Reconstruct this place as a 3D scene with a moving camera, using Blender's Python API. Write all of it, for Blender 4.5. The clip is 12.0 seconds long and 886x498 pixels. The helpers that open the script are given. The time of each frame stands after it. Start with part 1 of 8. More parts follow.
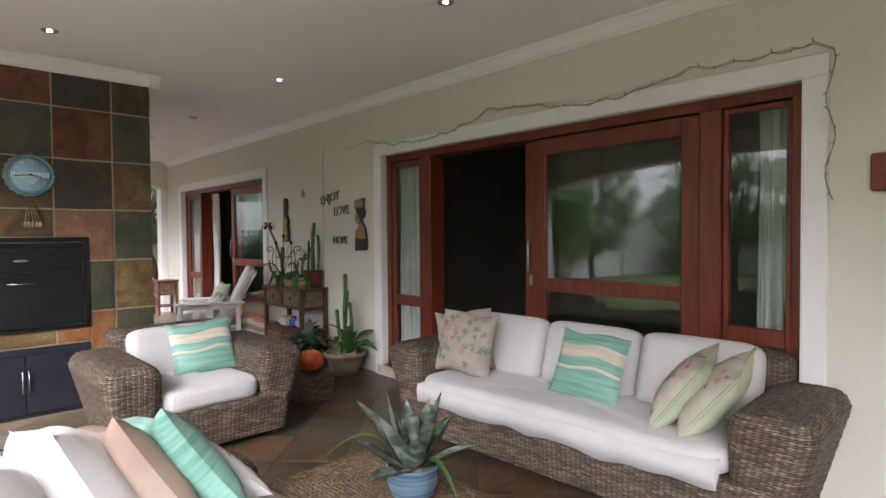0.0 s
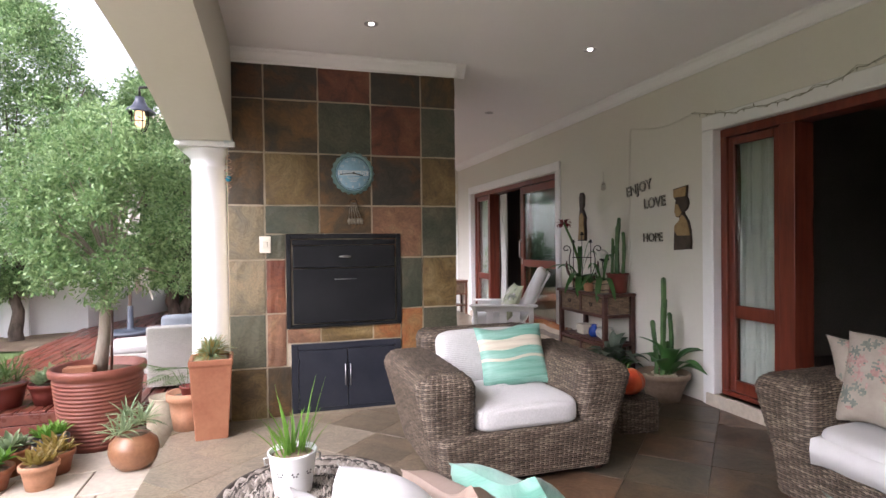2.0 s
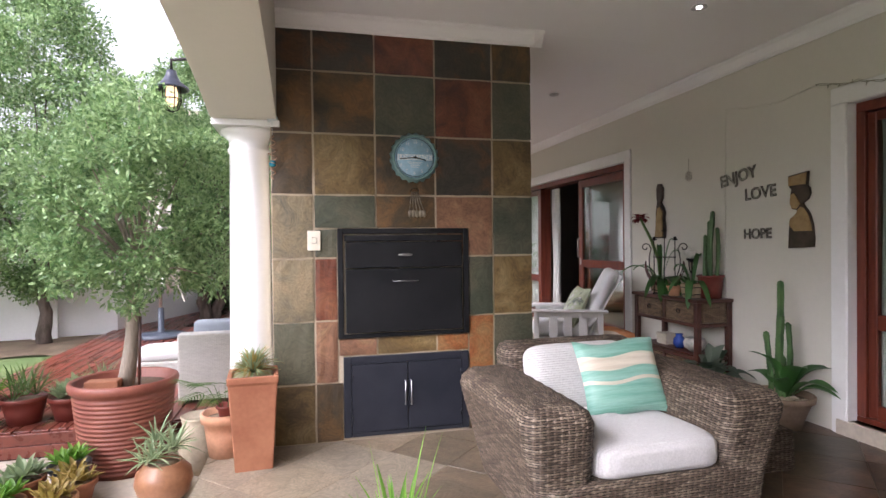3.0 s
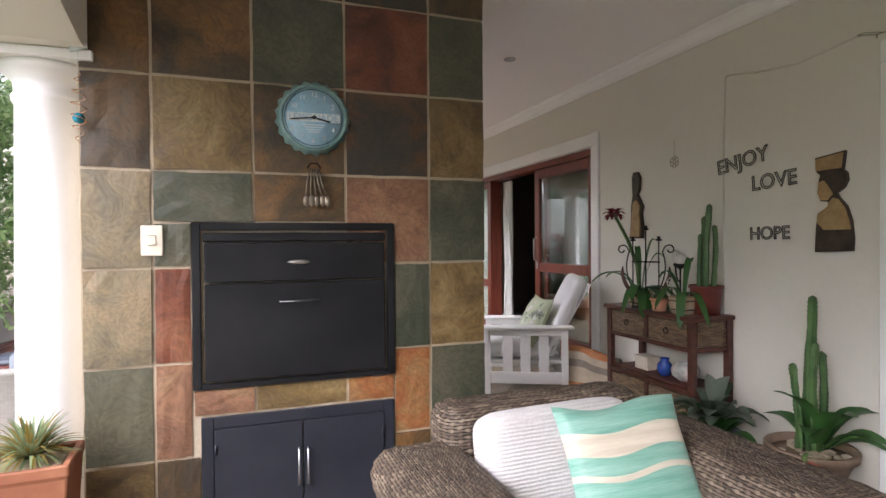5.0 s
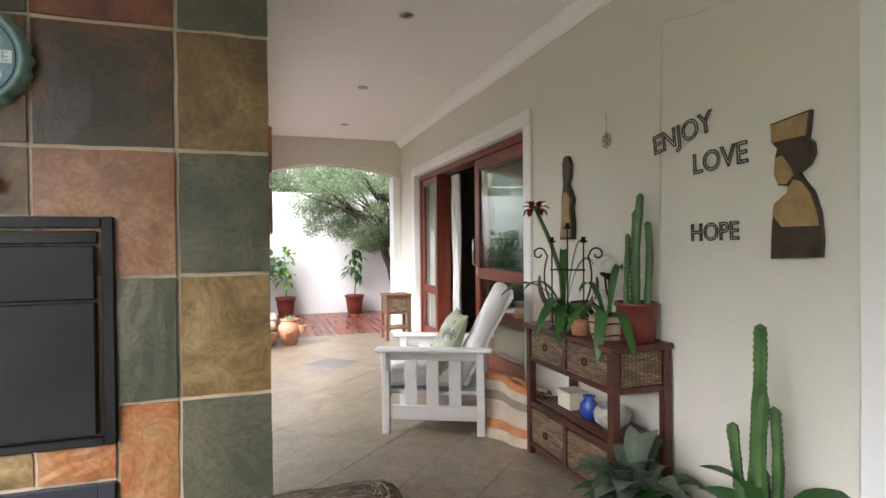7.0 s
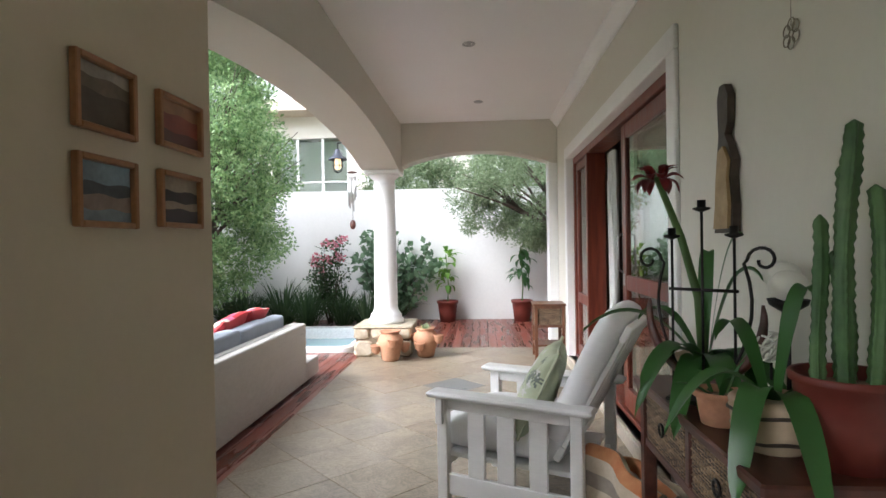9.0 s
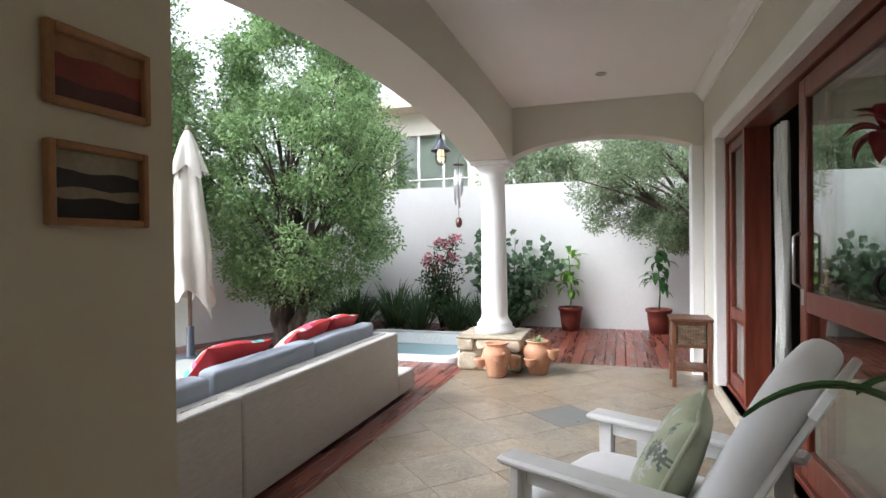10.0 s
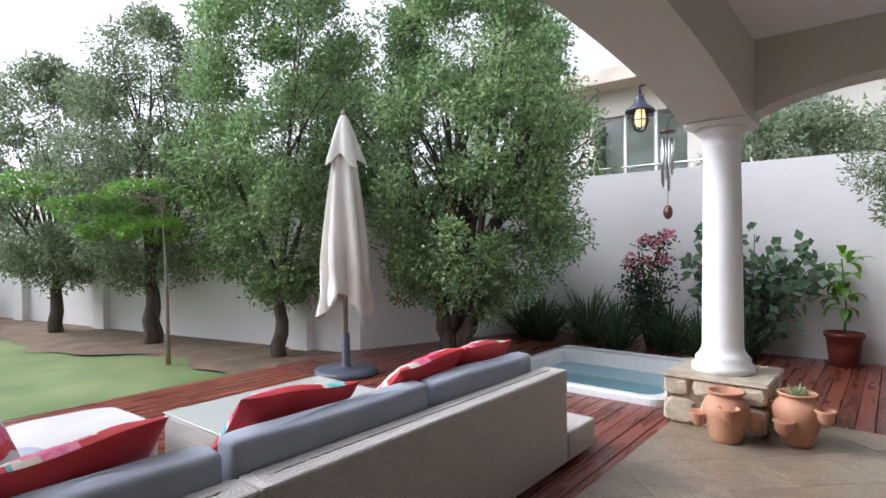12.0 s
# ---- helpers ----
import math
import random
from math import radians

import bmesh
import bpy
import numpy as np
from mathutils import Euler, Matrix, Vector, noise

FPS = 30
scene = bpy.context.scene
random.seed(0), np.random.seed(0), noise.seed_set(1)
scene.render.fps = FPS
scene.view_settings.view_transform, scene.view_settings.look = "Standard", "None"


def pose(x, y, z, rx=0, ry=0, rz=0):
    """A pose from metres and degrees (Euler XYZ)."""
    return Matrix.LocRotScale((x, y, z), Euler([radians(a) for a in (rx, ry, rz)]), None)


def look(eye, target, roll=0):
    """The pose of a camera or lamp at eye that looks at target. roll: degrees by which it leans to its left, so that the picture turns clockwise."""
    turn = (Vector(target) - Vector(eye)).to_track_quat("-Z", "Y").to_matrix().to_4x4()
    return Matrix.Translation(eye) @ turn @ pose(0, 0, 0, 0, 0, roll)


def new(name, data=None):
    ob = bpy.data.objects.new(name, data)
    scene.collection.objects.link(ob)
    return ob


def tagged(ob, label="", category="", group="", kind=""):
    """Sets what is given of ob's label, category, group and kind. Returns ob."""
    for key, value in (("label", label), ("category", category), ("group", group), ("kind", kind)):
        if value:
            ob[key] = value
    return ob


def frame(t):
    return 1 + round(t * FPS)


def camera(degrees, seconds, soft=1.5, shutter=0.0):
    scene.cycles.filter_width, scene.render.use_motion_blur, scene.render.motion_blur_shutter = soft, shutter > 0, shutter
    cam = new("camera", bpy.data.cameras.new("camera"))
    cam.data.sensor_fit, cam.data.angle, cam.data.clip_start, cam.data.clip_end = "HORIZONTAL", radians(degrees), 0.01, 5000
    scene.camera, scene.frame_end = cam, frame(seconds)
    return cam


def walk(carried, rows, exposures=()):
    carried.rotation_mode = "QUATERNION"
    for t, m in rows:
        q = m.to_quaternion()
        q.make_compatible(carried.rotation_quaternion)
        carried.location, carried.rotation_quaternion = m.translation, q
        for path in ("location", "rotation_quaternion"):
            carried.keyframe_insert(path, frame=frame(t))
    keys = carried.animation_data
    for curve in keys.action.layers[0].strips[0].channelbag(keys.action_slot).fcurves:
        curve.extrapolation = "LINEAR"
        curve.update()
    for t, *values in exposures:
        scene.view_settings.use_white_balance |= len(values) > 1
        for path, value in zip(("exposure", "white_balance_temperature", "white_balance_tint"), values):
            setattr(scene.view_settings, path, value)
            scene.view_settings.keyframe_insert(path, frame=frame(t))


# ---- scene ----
cam = camera(77.3, 12.0)
ROWS = [
    (0, 0.011, -0.126, 1.406, -43.25, -1.50, 0.45),
    (0.5, 0.046, 0.014, 1.407, -36.19, -1.58, 0.57),
    (1, 0.027, 0.172, 1.376, -29.75, -1.21, 0.69),
    (1.5, 0.048, 0.409, 1.347, -22.17, -0.92, 0.73),
    (2, 0.074, 0.720, 1.331, -16.25, -0.68, 0.69),
    (2.5, 0.032, 1.080, 1.301, -13.07, -0.54, 0.66),
    (3.5, -0.160, 1.770, 1.312, -15.40, -0.70, 0.52),
    (4.5, 0.149, 2.361, 1.328, -18.90, -0.85, 0.39),
    (5, 0.343, 2.532, 1.316, -19.23, -0.75, 0.45),
    (5.5, 0.567, 2.659, 1.326, -19.29, -0.52, 0.63),
    (6, 0.791, 2.798, 1.313, -19.13, -0.47, 0.61),
    (6.5, 1.071, 2.997, 1.315, -19.15, -0.59, 0.46),
    (7.5, 1.830, 3.260, 1.313, -15.40, -0.58, 0.80),
    (8.5, 2.290, 3.877, 1.314, -4.90, -0.54, 0.98),
    (9, 2.457, 4.209, 1.302, 4.04, -0.43, 0.92),
    (9.5, 2.556, 4.586, 1.313, 12.47, -0.43, 0.81),
    (10, 2.585, 5.004, 1.321, 17.72, -0.43, 0.67),
    (10.5, 2.501, 5.410, 1.301, 22.27, -0.45, 0.69),
    (11, 2.403, 5.779, 1.316, 27.14, -0.59, 0.61),
    (11.5, 2.330, 6.106, 1.330, 33.57, -0.48, 0.56),
    (12, 2.279, 6.393, 1.325, 39.24, -0.46, 0.50),
]
EXPOSURES = [(0.0, 1.82, 6150, 19), (1.5, 1.96, 6150, 22), (2.5, 1.86, 6080, 24), (4.5, 2.0, 6150, 22), (5.5, 2.16, 6200, 20), (6.5, 2.58, 6230, 17), (8.5, 2.18, 5980, 12), (9.5, 2.03, 5980, 12), (10.5, 1.67, 6000, 12), (12.0, 1.25, 5900, 18)]
walk(cam, [(t, pose(x, y, z, 90 + pitch, roll, yaw)) for t, x, y, z, yaw, pitch, roll in ROWS], exposures=EXPOSURES)

# ---- world and light ----
world = bpy.data.worlds.new("sky")
scene.world = world
world.use_nodes = True
wn, wl = world.node_tree.nodes, world.node_tree.links
wn.clear()
sky = wn.new("ShaderNodeTexSky")
sky.sky_type, sky.sun_disc = "NISHITA", False
sky.sun_elevation, sky.sun_rotation = radians(38), radians(240)
sky.dust_density, sky.air_density = 4.0, 1.0
pale = wn.new("ShaderNodeHueSaturation")
pale.inputs["Saturation"].default_value = 0.12
sky_out = wn.new("ShaderNodeBackground")
sky_out.inputs["Strength"].default_value = 0.15
world_end = wn.new("ShaderNodeOutputWorld")
wl.new(sky.outputs[0], pale.inputs["Color"])
wl.new(pale.outputs[0], sky_out.inputs["Color"])
wl.new(sky_out.outputs[0], world_end.inputs["Surface"])
sun_data = bpy.data.lights.new("sun", "SUN")
sun_data.energy, sun_data.angle, sun_data.color = 0.7, radians(50), (1.0, 0.97, 0.92)
sun = new("sun", sun_data)
sun.matrix_world = look((-11, -5, 10), (0, 3, 0))

# ---- materials ----


def nodes_of(name):
    m = bpy.data.materials.new(name)
    m.use_nodes = True
    n, k = m.node_tree.nodes, m.node_tree.links
    return m, n, k, n["Principled BSDF"]


def surf(name, c1, c2, scale=6.0, rough=0.6, bump=0.15, fine=60.0, metal=0.0, stretch=(1, 1, 1), rnd=0.0, coat=0.0, sheen=0.0, low=0.35, high=0.65, rough2=None, trans=0.0, dist=0.004, grain=0.1):
    """A surface of two mixed colours with broad and fine variation and relief."""
    m, n, k, b = nodes_of(name)
    co = n.new("ShaderNodeTexCoord")
    mp = n.new("ShaderNodeMapping")
    mp.inputs["Scale"].default_value = stretch
    k.new(co.outputs["Object"], mp.inputs["Vector"])
    info = n.new("ShaderNodeObjectInfo")
    shift = n.new("ShaderNodeVectorMath")
    shift.operation = "MULTIPLY_ADD"
    shift.inputs[1].default_value = (37.0, 21.0, 13.0)
    k.new(info.outputs["Random"], shift.inputs[0])
    k.new(mp.outputs[0], shift.inputs[2])
    big = n.new("ShaderNodeTexNoise")
    big.inputs["Scale"].default_value, big.inputs["Detail"].default_value = scale, 6
    small = n.new("ShaderNodeTexNoise")
    small.inputs["Scale"].default_value, small.inputs["Detail"].default_value = fine, 3
    for t in (big, small):
        k.new(shift.outputs[0], t.inputs["Vector"])
    ramp = n.new("ShaderNodeMapRange")
    ramp.inputs[1].default_value, ramp.inputs[2].default_value = low, high
    k.new(big.outputs[0], ramp.inputs[0])
    mix = n.new("ShaderNodeMix")
    mix.data_type = "RGBA"
    mix.inputs[6].default_value, mix.inputs[7].default_value = (*c1, 1), (*c2, 1)
    k.new(ramp.outputs[0], mix.inputs[0])
    hsv = n.new("ShaderNodeHueSaturation")
    k.new(mix.outputs[2], hsv.inputs["Color"])
    val = n.new("ShaderNodeMapRange")
    val.inputs[1].default_value, val.inputs[2].default_value, val.inputs[3].default_value, val.inputs[4].default_value = 0.3, 0.7, 1 - grain, 1 + grain * 0.8
    k.new(small.outputs[0], val.inputs[0])
    if rnd:
        r2 = n.new("ShaderNodeMapRange")
        r2.inputs[3].default_value, r2.inputs[4].default_value = 1 - rnd, 1 + rnd
        k.new(info.outputs["Random"], r2.inputs[0])
        mul = n.new("ShaderNodeMath")
        mul.operation = "MULTIPLY"
        k.new(val.outputs[0], mul.inputs[0])
        k.new(r2.outputs[0], mul.inputs[1])
        k.new(mul.outputs[0], hsv.inputs["Value"])
    else:
        k.new(val.outputs[0], hsv.inputs["Value"])
    k.new(hsv.outputs[0], b.inputs["Base Color"])
    b.inputs["Metallic"].default_value = metal
    rr = n.new("ShaderNodeMapRange")
    rr.inputs[3].default_value, rr.inputs[4].default_value = rough, rough if rough2 is None else rough2
    k.new(ramp.outputs[0], rr.inputs[0])
    k.new(rr.outputs[0], b.inputs["Roughness"])
    b.inputs["Coat Weight"].default_value = coat
    b.inputs["Sheen Weight"].default_value = sheen
    if trans:
        b.inputs["Transmission Weight"].default_value = trans
    if bump:
        add = n.new("ShaderNodeMath")
        add.operation = "ADD"
        k.new(big.outputs[0], add.inputs[0])
        k.new(small.outputs[0], add.inputs[1])
        bp = n.new("ShaderNodeBump")
        bp.inputs["Strength"].default_value, bp.inputs["Distance"].default_value = bump, dist
        k.new(add.outputs[0], bp.inputs["Height"])
        k.new(bp.outputs[0], b.inputs["Normal"])
    return m


def foliage(name, c1, c2, rough=0.45):
    """Leaves: colour varies from leaf to leaf, and some light passes through."""
    m, n, k, b = nodes_of(name)
    geo = n.new("ShaderNodeNewGeometry")
    mix = n.new("ShaderNodeMix")
    mix.data_type = "RGBA"
    mix.inputs[6].default_value, mix.inputs[7].default_value = (*c1, 1), (*c2, 1)
    k.new(geo.outputs["Random Per Island"], mix.inputs[0])
    k.new(mix.outputs[2], b.inputs["Base Color"])
    b.inputs["Roughness"].default_value = rough
    tr = n.new("ShaderNodeBsdfTranslucent")
    k.new(mix.outputs[2], tr.inputs["Color"])
    ms = n.new("ShaderNodeMixShader")
    ms.inputs[0].default_value = 0.38
    k.new(b.outputs[0], ms.inputs[1])
    k.new(tr.outputs[0], ms.inputs[2])
    k.new(ms.outputs[0], n["Material Output"].inputs["Surface"])
    return m


def weave(name, c1, c2, c3, strand=0.012, stake=0.04, rough=0.6, bump=0.7, gap_share=0.3):
    """Woven strands: each strand has its own tone, laid by the UV map in metres."""
    m, n, k, b = nodes_of(name)
    uv = n.new("ShaderNodeUVMap")
    sep = n.new("ShaderNodeSeparateXYZ")
    k.new(uv.outputs[0], sep.inputs[0])

    def math(op, a, c, d=None):
        q = n.new("ShaderNodeMath")
        q.operation = op
        for i, v in enumerate((a, c, d)):
            if v is None:
                continue
            if isinstance(v, (int, float)):
                q.inputs[i].default_value = v
            else:
                k.new(v, q.inputs[i])
        return q.outputs[0]

    vs, us = math("DIVIDE", sep.outputs[1], strand), math("DIVIDE", sep.outputs[0], stake)
    row, col = math("FLOOR", vs, 0), math("FLOOR", us, 0)
    prof = math("SUBTRACT", 1.0, math("ABSOLUTE", math("MULTIPLY_ADD", math("FRACT", vs, 0), 2.0, -1.0), 0))
    post = math("SUBTRACT", 1.0, math("ABSOLUTE", math("MULTIPLY_ADD", math("FRACT", us, 0), 2.0, -1.0), 0))
    alt = math("MODULO", math("ADD", math("ADD", row, col), 1000.0), 2.0)
    stake_on_top = math("MULTIPLY", math("SUBTRACT", 1.0, alt), math("GREATER_THAN", post, 0.52))
    gap = math("MULTIPLY", math("LESS_THAN", prof, gap_share), math("SUBTRACT", 1.0, stake_on_top))
    seg = math("FLOOR", math("MULTIPLY_ADD", us, 0.5, math("MULTIPLY", row, 0.5)), 0)
    cv = n.new("ShaderNodeCombineXYZ")
    k.new(row, cv.inputs[0])
    k.new(seg, cv.inputs[1])
    wnz = n.new("ShaderNodeTexWhiteNoise")
    k.new(cv.outputs[0], wnz.inputs["Vector"])
    nz = n.new("ShaderNodeTexNoise")
    nz.inputs["Scale"].default_value, nz.inputs["Detail"].default_value = 7, 4
    k.new(uv.outputs[0], nz.inputs["Vector"])
    t = math("ADD", math("ADD", math("MULTIPLY", wnz.outputs["Value"], 0.45), math("MULTIPLY", nz.outputs[0], 0.45)), math("MULTIPLY", stake_on_top, 0.12))
    cr = n.new("ShaderNodeValToRGB")
    cr.color_ramp.elements[0].color, cr.color_ramp.elements[1].color = (*c1, 1), (*c3, 1)
    cr.color_ramp.elements[0].position, cr.color_ramp.elements[1].position = 0.1, 0.9
    e = cr.color_ramp.elements.new(0.48)
    e.color = (*c2, 1)
    k.new(t, cr.inputs[0])
    # Shade between strands is put into the colour as a near-black tone.
    shaded_gap = n.new("ShaderNodeMix")
    shaded_gap.data_type = "RGBA"
    shaded_gap.inputs[7].default_value = (*[x * 0.28 for x in c1], 1)
    k.new(gap, shaded_gap.inputs[0])
    k.new(cr.outputs[0], shaded_gap.inputs[6])
    k.new(shaded_gap.outputs[2], b.inputs["Base Color"])
    b.inputs["Roughness"].default_value = rough
    lift = math("MULTIPLY", math("MULTIPLY_ADD", alt, 2.0, -1.0), post)
    h = math("ADD", math("MULTIPLY", math("POWER", prof, 0.5), 0.7), math("MULTIPLY", lift, 0.35))
    h2 = math("MAXIMUM", h, math("MULTIPLY", stake_on_top, math("ADD", post, 0.1)))
    bp = n.new("ShaderNodeBump")
    bp.inputs["Strength"].default_value, bp.inputs["Distance"].default_value = bump, 0.006
    k.new(h2, bp.inputs["Height"])
    k.new(bp.outputs[0], b.inputs["Normal"])
    return m


def plain(name, c, rough=0.5, metal=0.0, emit=0.0):
    m, n, k, b = nodes_of(name)
    b.inputs["Base Color"].default_value, b.inputs["Roughness"].default_value, b.inputs["Metallic"].default_value = (*c, 1), rough, metal
    if emit:
        b.inputs["Emission Color"].default_value, b.inputs["Emission Strength"].default_value = (*c, 1), emit
    return m


def pane_glass(name, tint=(0.93, 0.96, 0.94)):
    """Clear window glass."""
    m, n, k, b = nodes_of(name)
    n.remove(b)
    g = n.new("ShaderNodeBsdfGlass")
    g.inputs["Color"].default_value, g.inputs["Roughness"].default_value, g.inputs["IOR"].default_value = (*tint, 1), 0.0, 1.62
    k.new(g.outputs[0], n["Material Output"].inputs["Surface"])
    return m


def ribbed(name, c1, c2, pitch):
    """Corded cotton: fine ribs along one way."""
    m = surf(name, c1, c2, 4, 0.9, 0, 130, sheen=0.2)
    n, k = m.node_tree.nodes, m.node_tree.links
    co = n.new("ShaderNodeTexCoord")
    wv = n.new("ShaderNodeTexWave")
    wv.bands_direction = "Y"
    wv.inputs["Scale"].default_value, wv.inputs["Distortion"].default_value, wv.inputs["Detail"].default_value = 0.314 / pitch, 1.2, 2
    k.new(co.outputs["Object"], wv.inputs["Vector"])
    bp = n.new("ShaderNodeBump")
    bp.inputs["Strength"].default_value, bp.inputs["Distance"].default_value = 0.45, 0.006
    k.new(wv.outputs[0], bp.inputs["Height"])
    k.new(bp.outputs[0], n["Principled BSDF"].inputs["Normal"])
    return m


M = {}
M["cream"] = surf("cream_plaster", (0.66, 0.635, 0.555), (0.685, 0.66, 0.585), 1.2, 0.85, 0.02, 30, grain=0.012, low=0.3, high=0.7)
M["white_plaster"] = surf("white_plaster", (0.78, 0.775, 0.755), (0.82, 0.815, 0.80), 1.5, 0.8, 0.02, 30, grain=0.015)
M["ceiling"] = surf("ceiling_paint", (0.86, 0.85, 0.84), (0.88, 0.87, 0.86), 1.0, 0.9, 0.0, 60, grain=0.008)
M["cornice"] = surf("cornice_paint", (0.85, 0.845, 0.835), (0.87, 0.865, 0.855), 2, 0.7, 0.0, 60, grain=0.01)
M["garden_wall"] = surf("garden_wall_plaster", (0.72, 0.715, 0.695), (0.81, 0.805, 0.79), 0.7, 0.9, 0.03, 25, low=0.25, high=0.7, grain=0.02)
M["column"] = surf("column_paint", (0.81, 0.81, 0.80), (0.84, 0.84, 0.835), 2, 0.55, 0.0, 40, grain=0.01)
M["grout"] = surf("tile_grout", (0.215, 0.165, 0.11), (0.19, 0.145, 0.097), 8, 0.9, 0.1, 40, grain=0.05)


def slate(name, tones, rough=0.4):
    """Split slate: three tones drifting across each tile, rusty stains, layered relief."""
    m, n, k, b = nodes_of(name)
    co, info = n.new("ShaderNodeTexCoord"), n.new("ShaderNodeObjectInfo")
    sh = n.new("ShaderNodeVectorMath")
    sh.operation = "MULTIPLY_ADD"
    sh.inputs[1].default_value = (53.0, 31.0, 17.0)
    k.new(info.outputs["Random"], sh.inputs[0])
    k.new(co.outputs["Object"], sh.inputs[2])
    warp = n.new("ShaderNodeTexNoise")
    warp.inputs["Scale"].default_value, warp.inputs["Detail"].default_value = 3.0, 2
    k.new(sh.outputs[0], warp.inputs["Vector"])
    wv = n.new("ShaderNodeVectorMath")
    wv.operation = "MULTIPLY_ADD"
    wv.inputs[1].default_value = (0.5, 0.5, 0.5)
    k.new(warp.outputs["Color"], wv.inputs[0])
    k.new(sh.outputs[0], wv.inputs[2])
    big, mid, small = (n.new("ShaderNodeTexNoise") for _ in range(3))
    for t, sc, de in ((big, 3.2, 5), (mid, 9.0, 6), (small, 55.0, 4)):
        t.inputs["Scale"].default_value, t.inputs["Detail"].default_value = sc, de
        k.new(wv.outputs[0], t.inputs["Vector"])
    cr = n.new("ShaderNodeValToRGB")
    el = cr.color_ramp.elements
    el[0].position, el[0].color = 0.33, (*tones[0], 1)
    el[1].position, el[1].color = 0.68, (*tones[2], 1)
    e = el.new(0.5)
    e.color = (*tones[1], 1)
    ad = n.new("ShaderNodeMath")
    ad.operation = "MULTIPLY_ADD"
    ad.inputs[1].default_value = 0.55
    k.new(mid.outputs[0], ad.inputs[0])
    sc2 = n.new("ShaderNodeMath")
    sc2.operation = "MULTIPLY_ADD"
    sc2.inputs[1].default_value, sc2.inputs[2].default_value = 1.0, -0.27
    k.new(big.outputs[0], sc2.inputs[0])
    k.new(sc2.outputs[0], ad.inputs[2])
    k.new(ad.outputs[0], cr.inputs[0])
    hs = n.new("ShaderNodeHueSaturation")
    k.new(cr.outputs[0], hs.inputs["Color"])
    vr = n.new("ShaderNodeMapRange")
    vr.inputs[1].default_value, vr.inputs[2].default_value, vr.inputs[3].default_value, vr.inputs[4].default_value = 0.3, 0.7, 0.72, 1.24
    k.new(small.outputs[0], vr.inputs[0])
    k.new(vr.outputs[0], hs.inputs["Value"])
    k.new(hs.outputs[0], b.inputs["Base Color"])
    b.inputs["Roughness"].default_value = rough
    hh = n.new("ShaderNodeMath")
    hh.operation = "MULTIPLY_ADD"
    hh.inputs[1].default_value = 2.0
    k.new(mid.outputs[0], hh.inputs[0])
    k.new(small.outputs[0], hh.inputs[2])
    bp = n.new("ShaderNodeBump")
    bp.inputs["Strength"].default_value, bp.inputs["Distance"].default_value = 0.2, 0.005
    k.new(hh.outputs[0], bp.inputs["Height"])
    k.new(bp.outputs[0], b.inputs["Normal"])
    return m


for key, *tones in (("green", (0.075, 0.085, 0.055), (0.11, 0.115, 0.075), (0.15, 0.14, 0.09)), ("dark", (0.05, 0.046, 0.036), (0.075, 0.06, 0.045), (0.16, 0.08, 0.035)),
                    ("rust", (0.11, 0.035, 0.02), (0.23, 0.07, 0.035), (0.30, 0.12, 0.06)), ("gold", (0.13, 0.085, 0.035), (0.26, 0.17, 0.065), (0.36, 0.26, 0.12)),
                    ("brown", (0.06, 0.045, 0.03), (0.13, 0.085, 0.04), (0.27, 0.14, 0.05)), ("tan", (0.18, 0.16, 0.11), (0.29, 0.23, 0.135), (0.38, 0.29, 0.17)),
                    ("pink", (0.24, 0.12, 0.07), (0.35, 0.18, 0.10), (0.40, 0.26, 0.14)), ("orange", (0.30, 0.08, 0.025), (0.42, 0.17, 0.06), (0.40, 0.25, 0.11))):
    M["slate_" + key] = slate("slate_" + key, [tuple(0.63 * v for v in c) for c in tones])
# Keys m, d, e, f: the same slate with shade painted in.
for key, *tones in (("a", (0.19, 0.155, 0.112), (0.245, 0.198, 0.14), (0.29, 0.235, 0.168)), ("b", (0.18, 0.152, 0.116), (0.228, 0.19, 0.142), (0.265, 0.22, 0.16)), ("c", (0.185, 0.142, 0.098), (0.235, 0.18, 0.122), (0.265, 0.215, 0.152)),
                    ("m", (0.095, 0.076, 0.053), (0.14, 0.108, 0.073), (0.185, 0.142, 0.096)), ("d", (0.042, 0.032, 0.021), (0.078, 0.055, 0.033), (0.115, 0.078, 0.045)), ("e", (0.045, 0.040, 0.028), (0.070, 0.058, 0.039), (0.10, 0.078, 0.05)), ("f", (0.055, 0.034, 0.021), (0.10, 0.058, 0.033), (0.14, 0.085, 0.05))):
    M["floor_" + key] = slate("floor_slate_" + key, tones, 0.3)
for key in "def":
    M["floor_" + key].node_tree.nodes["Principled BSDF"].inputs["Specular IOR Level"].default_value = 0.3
M["floor_dark"] = surf("floor_slate_blue_grey", (0.10, 0.105, 0.105), (0.14, 0.14, 0.135), 2.2, 0.24, 0.12, 16, rough2=0.42, dist=0.006, low=0.2, high=0.8, grain=0.05)
M["pier"] = surf("warm_cream_plaster", (0.62, 0.54, 0.405), (0.655, 0.575, 0.44), 1.2, 0.85, 0.02, 30, grain=0.012, low=0.3, high=0.7)
M["wall_grout"] = surf("pale_wall_grout", (0.44, 0.37, 0.27), (0.36, 0.30, 0.22), 8, 0.9, 0.2, 80)
M["paver"] = surf("sandstone_paver", (0.46, 0.40, 0.32), (0.55, 0.49, 0.40), 2.5, 0.6, 0.3, 30, rnd=0.12)
